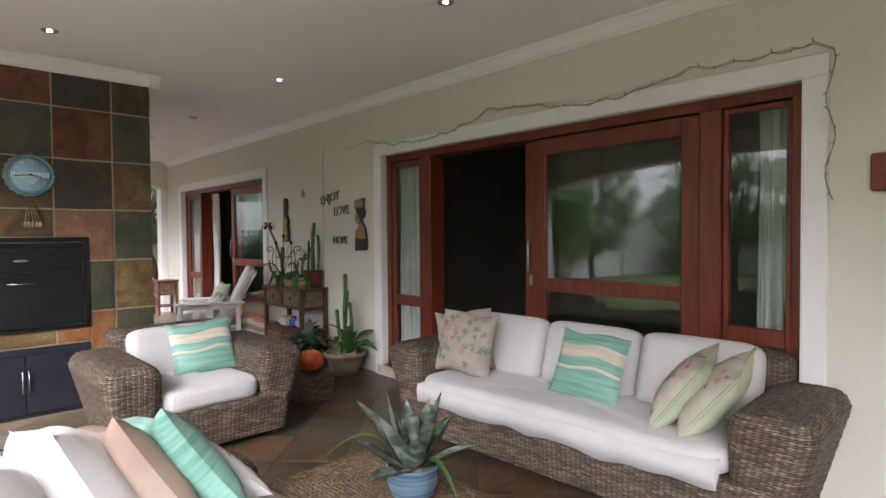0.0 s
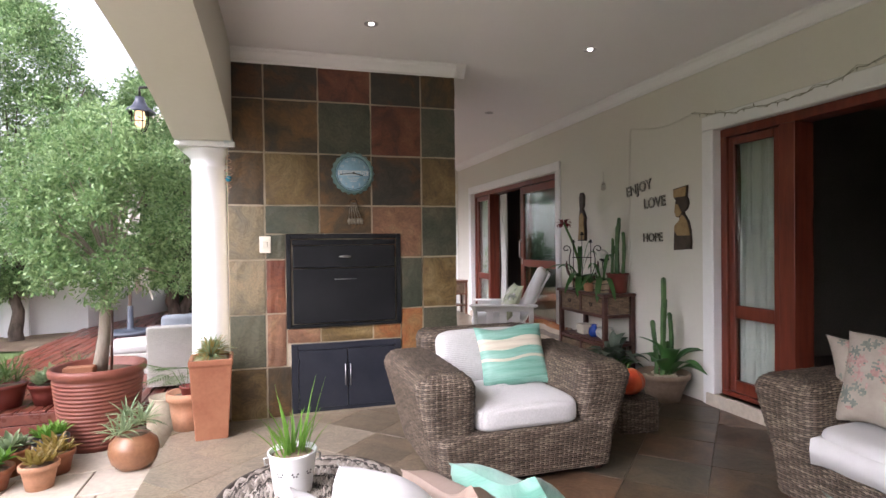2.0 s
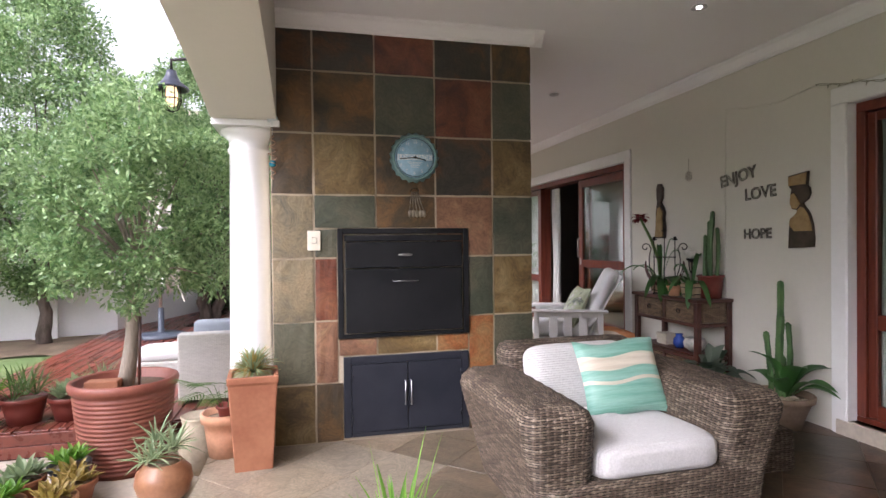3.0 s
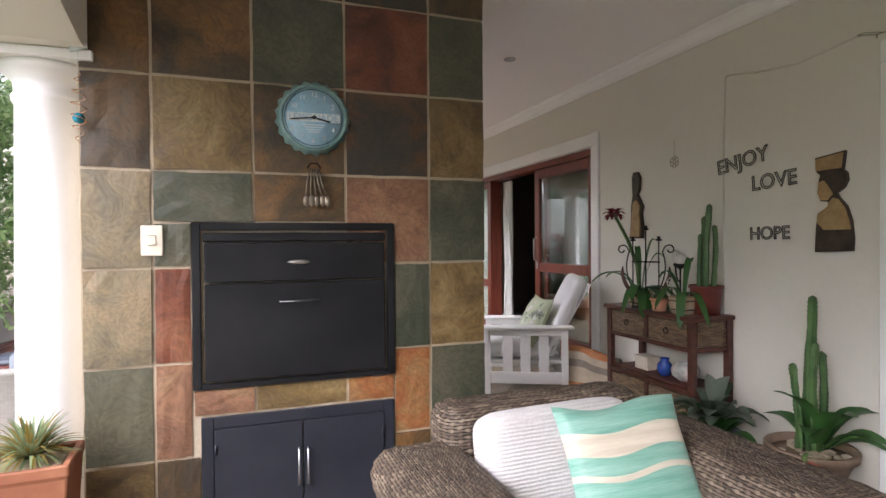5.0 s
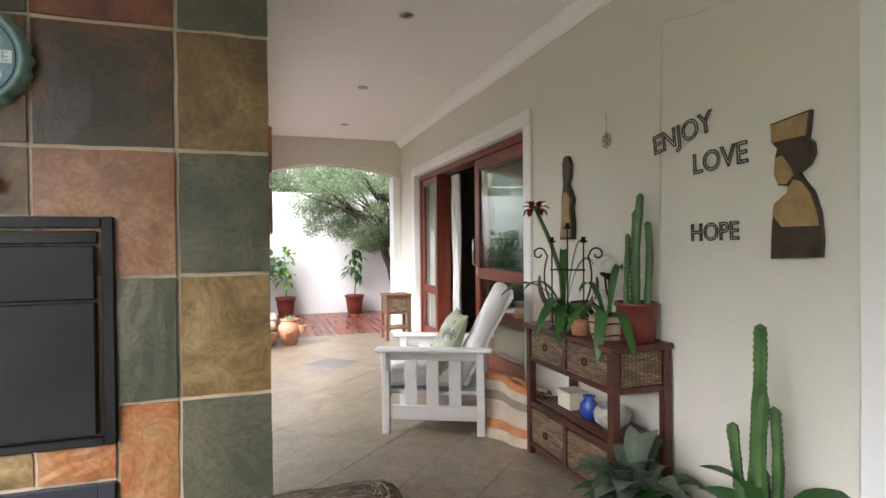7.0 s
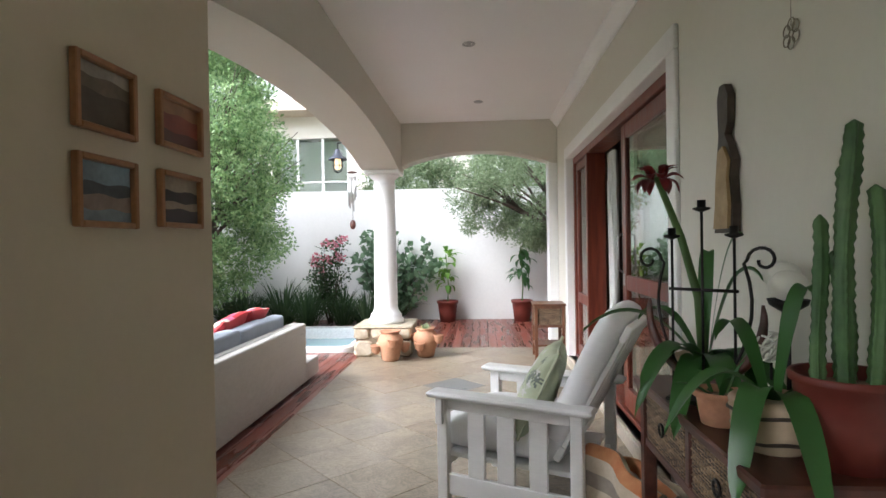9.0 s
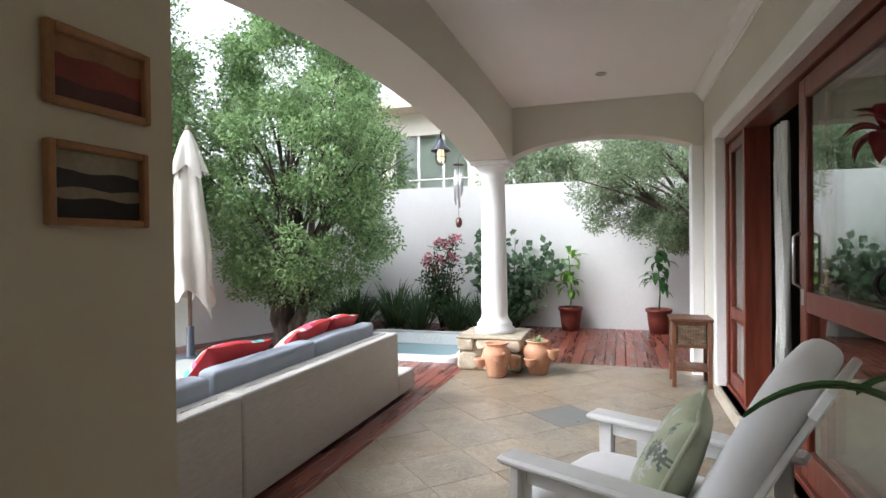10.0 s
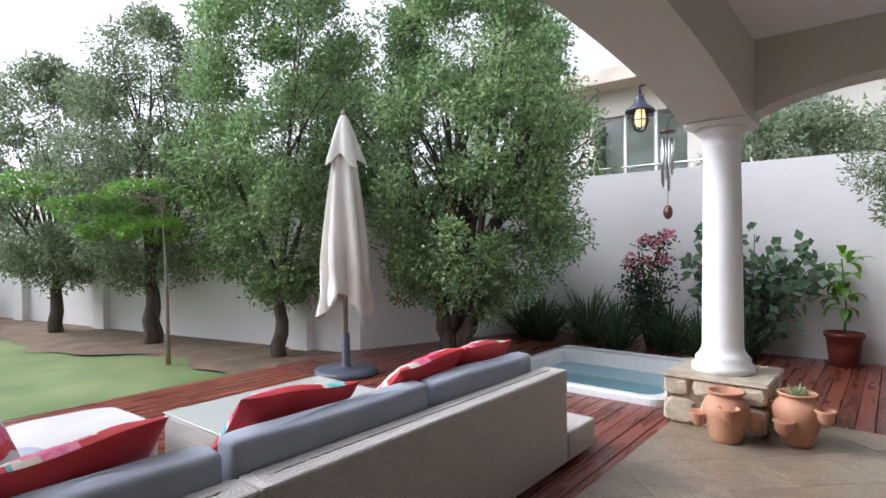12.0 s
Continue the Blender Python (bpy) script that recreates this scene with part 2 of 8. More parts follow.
M["deck"] = surf("deck_wood", (0.13, 0.035, 0.022), (0.22, 0.06, 0.038), 3, 0.22, 0.25, 30, stretch=(6, 0.6, 6), rnd=0.25, rough2=0.4)
M["deck_dark"] = plain("deck_gap", (0.02, 0.012, 0.01), 0.9)
M["lawn"] = surf("lawn_ground", (0.12, 0.19, 0.06), (0.20, 0.26, 0.10), 1.2, 0.9, 0.5, 60, dist=0.02)
M["soil"] = surf("bare_soil", (0.16, 0.11, 0.07), (0.24, 0.18, 0.12), 3, 0.95, 0.5, 40, dist=0.02)
M["mahogany"] = surf("mahogany", (0.115, 0.022, 0.012), (0.18, 0.04, 0.02), 4, 0.3, 0.1, 60, stretch=(6, 6, 0.6), rough2=0.42)
M["dark_wood"] = surf("dark_wood", (0.042, 0.012, 0.008), (0.085, 0.026, 0.016), 4, 0.35, 0.06, 60, stretch=(5, 1, 5))
M["light_wood"] = surf("red_pine_wood", (0.105, 0.04, 0.02), (0.165, 0.072, 0.036), 5, 0.45, 0.08, 50, stretch=(5, 5, 0.8))
M["frame_wood"] = surf("frame_wood", (0.30, 0.13, 0.05), (0.40, 0.20, 0.09), 6, 0.4, 0.1, 60)
M["white_wood"] = surf("white_painted_wood", (0.79, 0.79, 0.78), (0.84, 0.84, 0.83), 4, 0.4, 0.02, 30, stretch=(1, 1, 4), grain=0.02)
M["black_steel"] = surf("black_steel", (0.0085, 0.009, 0.0105), (0.014, 0.0145, 0.016), 5, 0.34, 0.02, 60, rough2=0.42, grain=0.04)
M["cupboard"] = surf("charcoal_paint", (0.016, 0.018, 0.025), (0.023, 0.025, 0.033), 5, 0.42, 0.02, 60, grain=0.04)
for key in ("black_steel", "cupboard"):
    M[key].node_tree.nodes["Principled BSDF"].inputs["Specular IOR Level"].default_value = 0.28
M["steel"] = plain("brushed_steel", (0.48, 0.48, 0.48), 0.34, 1.0)
M["iron"] = plain("wrought_iron", (0.02, 0.018, 0.017), 0.5, 0.6)
M["wicker"] = weave("wicker", (0.040, 0.028, 0.019), (0.135, 0.099, 0.070), (0.30, 0.243, 0.182), 0.0115, 0.03, 0.6, 0.9, 0.36)
M["wicker_grey"] = weave("grey_wicker", (0.17, 0.14, 0.115), (0.36, 0.315, 0.27), (0.52, 0.475, 0.42), 0.016, 0.04, 0.6, 0.8, 0.35)
M["wicker_tan"] = weave("tan_wicker", (0.062, 0.038, 0.020), (0.18, 0.118, 0.066), (0.33, 0.235, 0.14), 0.010, 0.022, 0.6, 0.8, 0.32)
M["rattan_white"] = weave("pale_rattan", (0.50, 0.48, 0.45), (0.57, 0.55, 0.51), (0.63, 0.61, 0.57), 0.011, 0.018, 0.5, 0.25, 0.1)
M["cotton"] = surf("white_cotton", (0.53, 0.52, 0.505), (0.585, 0.575, 0.56), 3, 0.9, 0.04, 60, sheen=0.15, grain=0.015)
# White chair cloth, its colour raised to hold the garden light on it.
M["lit_white_linen"] = surf("lit_white_linen", (0.80, 0.795, 0.80), (0.85, 0.845, 0.85), 3, 0.9, 0.05, 50, sheen=0.15, grain=0.015)
M["ribbed"] = ribbed("white_corded_cotton", (0.53, 0.52, 0.505), (0.58, 0.57, 0.555), 0.012)
M["mint"] = surf("mint_fabric", (0.12, 0.31, 0.235), (0.23, 0.43, 0.35), 5, 0.45, 0.2, 40, stretch=(0.6, 1, 11), sheen=0.2, grain=0.08)
M["sand_fabric"] = surf("sand_fabric", (0.50, 0.44, 0.34), (0.60, 0.54, 0.43), 5, 0.65, 0.12, 40, stretch=(0.6, 1, 9), grain=0.05)
M["brown_satin"] = surf("brown_satin", (0.33, 0.24, 0.19), (0.40, 0.31, 0.26), 5, 0.4, 0.05, 50, grain=0.03)
M["grey_fabric"] = surf("grey_outdoor_fabric", (0.31, 0.35, 0.40), (0.35, 0.39, 0.45), 5, 0.85, 0.05, 90, grain=0.03)
M["terracotta"] = surf("terracotta", (0.25, 0.088, 0.042), (0.33, 0.135, 0.068), 5, 0.65, 0.04, 40, grain=0.05)
M["glazed_red"] = surf("glazed_red_clay", (0.13, 0.024, 0.016), (0.17, 0.035, 0.023), 5, 0.5, 0.03, 40, grain=0.04)
M["clay_orange"] = surf("orange_clay", (0.42, 0.20, 0.11), (0.52, 0.28, 0.17), 6, 0.7, 0.15, 50)
M["brown_pot"] = surf("brown_glaze", (0.24, 0.11, 0.055), (0.34, 0.17, 0.09), 5, 0.3, 0.08, 40)
M["stone"] = surf("sandstone", (0.36, 0.30, 0.21), (0.52, 0.45, 0.34), 7, 0.85, 0.5, 30, rnd=0.25, dist=0.01)
M["bark"] = surf("bark", (0.06, 0.045, 0.035), (0.13, 0.10, 0.08), 9, 0.95, 0.8, 40, stretch=(2, 2, 0.4), dist=0.02)
M["pale_bark"] = surf("pale_bark", (0.22, 0.18, 0.14), (0.32, 0.27, 0.22), 9, 0.9, 0.5, 40, stretch=(2, 2, 0.5), dist=0.01)
M["leaf_olive"] = foliage("olive_leaves", (0.11, 0.17, 0.08), (0.31, 0.38, 0.23))
M["leaf_tree"] = foliage("garden_tree_leaves", (0.09, 0.185, 0.065), (0.36, 0.50, 0.23))
M["leaf_dark"] = foliage("dark_leaves", (0.035, 0.075, 0.03), (0.09, 0.15, 0.065), 0.35)
M["leaf_bright"] = foliage("bright_leaves", (0.10, 0.25, 0.03), (0.23, 0.42, 0.07))
M["leaf_grass"] = foliage("grass_blades", (0.05, 0.11, 0.03), (0.13, 0.22, 0.06))
M["leaf_silver"] = foliage("silver_leaves", (0.045, 0.085, 0.05), (0.16, 0.20, 0.155))
M["leaf_broad"] = foliage("broad_leaves", (0.03, 0.10, 0.025), (0.07, 0.19, 0.05), 0.3)
M["petal_pink"] = foliage("pink_petals", (0.55, 0.12, 0.18), (0.75, 0.30, 0.36))
M["petal_red"] = foliage("dark_red_petals", (0.10, 0.01, 0.012), (0.20, 0.02, 0.022))
M["cactus"] = surf("cactus_skin", (0.04, 0.10, 0.03), (0.085, 0.17, 0.05), 9, 0.5, 0.1, 50)
M["glass"] = pane_glass("window_glass")
# Rooms beyond the doors: their dimness is put into wall and floor colour.
M["room"] = surf("dim_room_paint", (0.20, 0.18, 0.15), (0.23, 0.21, 0.18), 2, 0.9, 0.05, 60)
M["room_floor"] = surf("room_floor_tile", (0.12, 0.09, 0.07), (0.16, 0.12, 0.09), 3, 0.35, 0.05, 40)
M["curtain"] = surf("sheer_curtain", (0.64, 0.65, 0.62), (0.71, 0.72, 0.69), 3, 0.9, 0.1, 120)
M["umbrella"] = surf("umbrella_canvas", (0.60, 0.57, 0.51), (0.67, 0.64, 0.58), 2.5, 0.9, 0.04, 80, grain=0.02)
M["red_print"] = surf("red_fabric", (0.48, 0.02, 0.03), (0.60, 0.045, 0.05), 3, 0.7, 0.08, 60, grain=0.04)
M["water"] = plain("tub_water", (0.35, 0.50, 0.52), 0.05)
M["acrylic"] = surf("white_acrylic", (0.72, 0.74, 0.74), (0.76, 0.78, 0.78), 3, 0.25, 0.02, 40)
M["lamp_lit"] = plain("lit_bulb", (1.0, 0.95, 0.85), 0.3, 0.0, 14.0)
M["lamp_off"] = plain("unlit_bulb", (0.5, 0.5, 0.5), 0.3)
M["chrome"] = plain("lamp_ring", (0.5, 0.5, 0.5), 0.3, 1.0)

# ---- mesh helpers ----


class Shape:
    """Collects points and faces of one mesh, with UVs in metres where given."""

    def __init__(self):
        self.v, self.f, self.uv, self.smooth = [], [], {}, False

    def add(self, verts, faces):
        o = len(self.v)
        self.v += [tuple(p) for p in verts]
        self.f += [tuple(i + o for i in q) for q in faces]
        return self

    def moved(self, m, first=0):
        self.v[first:] = [tuple(m @ Vector(p)) for p in self.v[first:]]
        return self

    def mesh(self, name):
        me = bpy.data.meshes.new(name)
        me.from_pydata(self.v, [], self.f)
        if self.uv:
            lay = me.uv_layers.new(name="UVMap")
            flat = np.zeros(len(me.loops) * 2)
            i = 0
            for fi, q in enumerate(self.f):
                for c in self.uv.get(fi, ((0, 0),) * len(q)):
                    flat[2 * i], flat[2 * i + 1] = c
                    i += 1
            lay.data.foreach_set("uv", flat)
        if self.smooth:
            me.shade_smooth()
        return me


def thing(name, m, label, category, group=""):
    ob = new(name)
    ob.empty_display_size = 0.1
    ob.matrix_world = m
    return tagged(ob, label, category, group)


def part(name, shape, material, parent=None, label="", m=None):
    """One mesh object, under its thing or part, in the parent's own space."""
    me = shape.mesh(name) if isinstance(shape, Shape) else shape
    if not me.materials:
        me.materials.append(material)
    ob = new(name, me)
    if parent is not None:
        ob.parent = parent
    if m is not None:
        ob.matrix_basis = m
    if label:
        ob["label"] = label
    return ob


def single(name, shape, material, label, category, m=None, group=""):
    return tagged(part(name, shape, material, None, "", m), label, category, group)


def structure(name, shape, material, label=""):
    return tagged(part(name, shape, material), label, kind="structure")


def box(x0, y0, z0, x1, y1, z1, bev=0.0, s=None):
    """A box with chamfered edges."""
    s = s or Shape()
    x0, x1, y0, y1, z0, z1 = min(x0, x1), max(x0, x1), min(y0, y1), max(y0, y1), min(z0, z1), max(z0, z1)
    b = min(bev, (x1 - x0) * 0.45, (y1 - y0) * 0.45, (z1 - z0) * 0.45)
    if b <= 0:
        v = [(x, y, z) for z in (z0, z1) for y in (y0, y1) for x in (x0, x1)]
        return s.add(v, [(0, 2, 3, 1), (4, 5, 7, 6), (0, 1, 5, 4), (2, 6, 7, 3), (0, 4, 6, 2), (1, 3, 7, 5)])
    rings = []
    for z, i in ((z0, b), (z0 + b, 0), (z1 - b, 0), (z1, b)):
        xa, xb, ya, yb = x0 + i, x1 - i, y0 + i, y1 - i
        rings.append([(xa + b, ya, z), (xb - b, ya, z), (xb, ya + b, z), (xb, yb - b, z), (xb - b, yb, z), (xa + b, yb, z), (xa, yb - b, z), (xa, ya + b, z)])
    return loft(rings, s)


def loft(rings, s=None, caps=True, closed=True):
    """Joins rings of equal count."""
    s = s or Shape()
    n = len(rings[0])
    f = []
    for r in range(len(rings) - 1):
        for i in range(n if closed else n - 1):
            j = (i + 1) % n
            f.append((r * n + i, r * n + j, (r + 1) * n + j, (r + 1) * n + i))
    if caps and closed:
        f.append(tuple(range(n - 1, -1, -1)))
        f.append(tuple((len(rings) - 1) * n + i for i in range(n)))
    return s.add([p for r in rings for p in r], f)


def lathe(profile, seg=28, s=None, cx=0.0, cy=0.0, caps=True):
    """Turns (radius, height) pairs round the upright axis."""
    rings = [[(cx + r * math.cos(2 * math.pi * i / seg), cy + r * math.sin(2 * math.pi * i / seg), z) for i in range(seg)] for r, z in profile]
    out = loft(rings, s, caps)
    out.smooth = True
    return out


def tube(points, radius, seg=8, s=None, end=None):
    """A round bar along points; radius may taper to end."""
    pts = [Vector(p) for p in points]
    rings = []
    side = None
    for i, p in enumerate(pts):
        d = (pts[min(i + 1, len(pts) - 1)] - pts[max(i - 1, 0)]).normalized()
        if side is None:
            side = d.cross(Vector((0.3, 0.2, 1))).normalized() if abs(d.z) < 0.9 else d.cross(Vector((1, 0, 0))).normalized()
        side = (side - d * side.dot(d)).normalized()
        up = d.cross(side)
        r = radius if end is None else radius + (end - radius) * i / (len(pts) - 1)
        rings.append([tuple(p + (side * math.cos(2 * math.pi * k / seg) + up * math.sin(2 * math.pi * k / seg)) * r) for k in range(seg)])
    out = loft(rings, s)
    out.smooth = True
    return out


def pillow(w, h, t, n=18, seed=0, pinch=0.25):
    """A soft square cushion standing in the xz plane, centred, w wide, h high, t thick, with drawn-out corners and creases."""
    rnd = random.Random(seed)
    ph = [rnd.uniform(0, 6.28) for _ in range(6)]
    s = Shape()
    for side in (-1, 1):
        v = []
        for j in range(n + 1):
            for i in range(n + 1):
                a, c = 2 * i / n - 1, 2 * j / n - 1
                ex = 1 - pinch * 0.22 * (1 - c * c) * abs(a) ** 2 * 0.6
                ez = 1 - pinch * 0.22 * (1 - a * a) * abs(c) ** 2 * 0.6
                body = max(0.0, (1 - abs(a) ** 2.6) * (1 - abs(c) ** 2.6)) ** 0.48
                wr = 0.035 * math.sin(3 * a + 2 * c + ph[0]) + 0.02 * math.sin(5 * c - 3 * a + ph[1]) + 0.016 * math.sin(9 * a + 4 * c + ph[2]) + 0.07 * abs(a * c) * math.sin(13 * (a * math.copysign(1, c) - c) + ph[4])
                v.append((a * ex * w / 2, side * t / 2 * body * (1 + wr) * (1 - 0.12 * c) , c * ez * h / 2 + 0.01 * math.sin(4 * a + ph[3])))
        f = []
        for j in range(n):
            for i in range(n):
                q = (j * (n + 1) + i, j * (n + 1) + i + 1, (j + 1) * (n + 1) + i + 1, (j + 1) * (n + 1) + i)
                f.append(q if side < 0 else q[::-1])
        s.add(v, f)
    s.smooth = True
    return s


def soft_box(x0, y0, z0, x1, y1, z1, r=0.05, sag=0.0, seed=0, n=14):
    """A padded slab with rounded edges and slightly uneven faces."""
    rnd = random.Random(seed)
    ph = [rnd.uniform(0, 6.28) for _ in range(4)]
    rings = []
    cx, cy = (x0 + x1) / 2, (y0 + y1) / 2
    hx, hy = (x1 - x0) / 2, (y1 - y0) / 2
    m = 4 * n

    def ring(z, inset):
        out = []
        for i in range(m):
            a = 2 * math.pi * (i + 0.5) / m
            c, q = math.cos(a), math.sin(a)
            e = 0.28
            px = math.copysign(abs(c) ** e, c) * (hx - inset)
            py = math.copysign(abs(q) ** e, q) * (hy - inset)
            wob = 0.006 * math.sin(9 * px + ph[0]) + 0.006 * math.sin(8 * py + ph[1])
            out.append((cx + px, cy + py, z + wob - sag * (1 - (px / hx) ** 2) * (1 if z > (z0 + z1) / 2 else 0)))
        return out

    for k in range(5):
        a = math.pi / 2 * k / 4
        rings.append(ring(z0 + r - r * math.cos(a), r - r * math.sin(a)))
    for k in range(5):
        a = math.pi / 2 * k / 4
        rings.append(ring(z1 - r + r * math.sin(a), r - r * math.cos(a)))
    for k in (0.35, 0.7, 0.92):
        rings.append([(cx + (p[0] - cx) * (1 - k), cy + (p[1] - cy) * (1 - k), p[2] + 0.012 * k - sag * 0.5 * k) for p in rings[9]])
    s = loft(rings)
    s.smooth = True
    return s


def woven(rings, strand=0.03, stake=0.068, depth=0.0016, top=True, s=None):
    """A woven skin over stacked loops (lists of points, bottom to top): strands run round, over and under upright stakes."""
    s = s or Shape()
    loops = [[Vector(p) for p in r] for r in rings]
    # path lengths up the skin, then resample into strands
    ups = [0.0]
    for a, b in zip(loops, loops[1:]):
        ups.append(ups[-1] + max(0.004, sum((q - p).length for p, q in zip(a, b)) / len(a)))
    rows = max(2, int(ups[-1] / (strand / 2)))
    base = loops[len(loops) // 2]
    per = sum((base[i] - base[i - 1]).length for i in range(len(base)))
    cols = max(8, int(per / (stake / 2)))
    cols += cols % 2
    arrs = [np.array([tuple(p) for p in r] + [tuple(r[0])]) for r in loops]
    lens = [np.concatenate([[0], np.cumsum(np.linalg.norm(np.diff(a, axis=0), axis=1))]) for a in arrs]
    tt = np.linspace(0, 1, cols, endpoint=False)
    res = np.stack([np.stack([np.interp(tt * l[-1], l, a[:, c]) for c in range(3)], 1) for a, l in zip(arrs, lens)])
    grid = np.zeros((rows + 1, cols, 3))
    us = np.linspace(0, ups[-1], rows + 1)
    for i in range(cols):
        for c in range(3):
            grid[:, i, c] = np.interp(us, ups, res[:, i, c])
    du = np.roll(grid, -1, 1) - np.roll(grid, 1, 1)
    dv = np.gradient(grid, axis=0)
    nrm = np.cross(du, dv)
    nrm /= np.maximum(np.linalg.norm(nrm, axis=2, keepdims=True), 1e-9)
    jj, ii = np.meshgrid(np.arange(rows + 1), np.arange(cols), indexing="ij")
    row = jj // 2
    over = np.where(((ii + (row % 2) * 2) % 4) < 2, 1.0, -1.0)
    h = np.where(jj % 2 == 1, 1.0 + 0.9 * over, -0.9) * depth
    rs = np.random.RandomState(len(s.v) + rows)
    h = h + rs.uniform(-0.3, 0.3, h.shape) * depth
    grid = grid + nrm * h[:, :, None]
    o, fo = len(s.v), len(s.f)
    s.v += [tuple(p) for p in grid.reshape(-1, 3)]
    k = 0
    for j in range(rows):
        for i in range(cols):
            n2 = (i + 1) % cols
            s.f.append((o + j * cols + i, o + j * cols + n2, o + (j + 1) * cols + n2, o + (j + 1) * cols + i))
            u0, u1, w0, w1 = i * per / cols, (i + 1) * per / cols, us[j], us[j + 1]
            s.uv[fo + k] = ((u0, w0), (u1, w0), (u1, w1), (u0, w1))
            k += 1
    s.smooth = True
    return s


def rounded(cx, cy, wx, wy, r, z, n=6):
    """A loop: a rectangle with rounded corners."""
    r = max(0.0001, min(r, wx / 2 - 0.0003, wy / 2 - 0.0003))
    out = []
    for qx, qy, a0 in ((1, -1, -90), (1, 1, 0), (-1, 1, 90), (-1, -1, 180)):
        for k in range(n + 1):
            a = radians(a0 + 90 * k / n)
            out.append((cx + qx * (wx / 2 - r) + r * math.cos(a), cy + qy * (wy / 2 - r) + r * math.sin(a), z))
    return out


def woven_block(x0, y0, z0, x1, y1, z1, r=0.05, crown=0.05, flare=(0, 0, 0, 0), s=None, strand=0.022, stake=0.05):
    """A woven block with a rounded top. flare: how far the left, right, front and back faces lean out at the top."""
    rings = []
    steps = 5
    for k in range(steps + 1):
        t = k / steps
        z = z0 + (z1 - crown - z0) * t
        xa, xb, ya, yb = x0 - flare[0] * t, x1 + flare[1] * t, y0 - flare[2] * t, y1 + flare[3] * t
        rings.append(rounded((xa + xb) / 2, (ya + yb) / 2, xb - xa, yb - ya, r, z))
    for k in range(1, 6):
        a = math.pi / 2 * k / 5
        ins = crown * (1 - math.cos(a))
        rings.append(rounded((xa + xb) / 2, (ya + yb) / 2, xb - xa - 2 * ins, yb - ya - 2 * ins, max(0.01, r - ins), z1 - crown + crown * math.sin(a)))
    w = min(xb - xa, yb - ya) / 2 - crown
    for k in (0.5, 0.9, 0.999):
        ins = crown + w * k
        rings.append(rounded((xa + xb) / 2, (ya + yb) / 2, max(0.001, xb - xa - 2 * ins), max(0.001, yb - ya - 2 * ins), 0.01, z1 + 0.002 * k))
    return woven(rings, strand, stake, s=s)


def leaf_cloud(centres, radii, per, length, width, seed, droop=0.0, squash=0.8):
    """Many small folded leaves scattered round clump centres."""
    rs = np.random.RandomState(seed)
    c = np.repeat(np.array(centres), per, axis=0)
    r = np.repeat(np.array(radii), per)[:, None]
    n = len(c)
    d = rs.normal(size=(n, 3))
    d /= np.linalg.norm(d, axis=1, keepdims=True)
    p = c + d * r * (rs.uniform(0.15, 1, (n, 1)) ** 0.6) * np.array([1, 1, squash])
    ax = d + rs.normal(scale=0.8, size=(n, 3)) + np.array([0, 0, -droop])
    ax /= np.linalg.norm(ax, axis=1, keepdims=True)
    up = rs.normal(size=(n, 3)) + np.array([0, 0, 0.8])
    sd = np.cross(ax, up)
    sd /= np.maximum(np.linalg.norm(sd, axis=1, keepdims=True), 1e-6)
    L = length * rs.uniform(0.6, 1.3, (n, 1))
    W = width * rs.uniform(0.7, 1.2, (n, 1))
    verts = np.stack([p, p + ax * L * 0.5 + sd * W / 2, p + ax * L, p + ax * L * 0.5 - sd * W / 2], 1).reshape(-1, 3)
    me = bpy.data.meshes.new("leaves")
    me.vertices.add(n * 4)
    me.vertices.foreach_set("co", verts.ravel())
    me.loops.add(n * 4)
    me.loops.foreach_set("vertex_index", np.arange(n * 4))
    me.polygons.add(n)
    me.polygons.foreach_set("loop_start", np.arange(n) * 4)
    me.polygons.foreach_set("loop_total", np.full(n, 4))
    me.update(calc_edges=True)
    return me

# ---- setting: house, patio, deck, garden ----
WALL_X, CEIL, DECK_Z, LOW_Z, LAWN_Z = 3.38, 2.80, -0.015, -0.2, -0.1


def ray_box_wall(name, axis, at, thick, spans, z0, z1, holes, material, label=""):
    """A wall along y at x = at, with door openings (y0, y1, top) cut through."""
    s = Shape()
    y = spans[0]
    for a, b, zb, zt in sorted(holes):
        box(at, y, z0, at + thick, a, z1, 0, s)
        if zb > z0:
            box(at, a, z0, at + thick, b, zb, 0, s)
        box(at, a, zt, at + thick, b, z1, 0, s)
        y = b
    box(at, y, z0, at + thick, spans[1], z1, 0, s)
    return structure(name, s, material, label)


DOOR1, DOOR2 = (0.70, 4.34, 0.10, 2.20), (6.97, 10.18, 0.10, 2.20)
ray_box_wall("wall_east", "y", WALL_X, 0.28, (-4.0, 11.25), -0.3, 3.1, (DOOR1, DOOR2), M["cream"], "cream plastered house wall with two wide door openings")


def arch_beam(name, x0, x1, y0, y1, spring, rise, top, along="y", ends=(0.0, 0.0), material=None, label=""):
    """A beam with a shallow arched underside between two supports."""
    rings = []
    n = 28
    for i in range(n + 1):
        t = i / n
        y = y0 + (y1 - y0) * t
        a, b = y0 + ends[0], y1 - ends[1]
        q = min(1, max(0, (y - a) / (b - a)))
        z = spring + rise * max(0.0, 1 - (2 * q - 1) ** 2) ** 0.85
        r = [(x0, y, z), (x1, y, z), (x1, y, top), (x0, y, top)]
        rings.append(r if along == "y" else [(p[1], p[0], p[2]) for p in r])
    return structure(name, loft(rings), material or M["cream"], label)


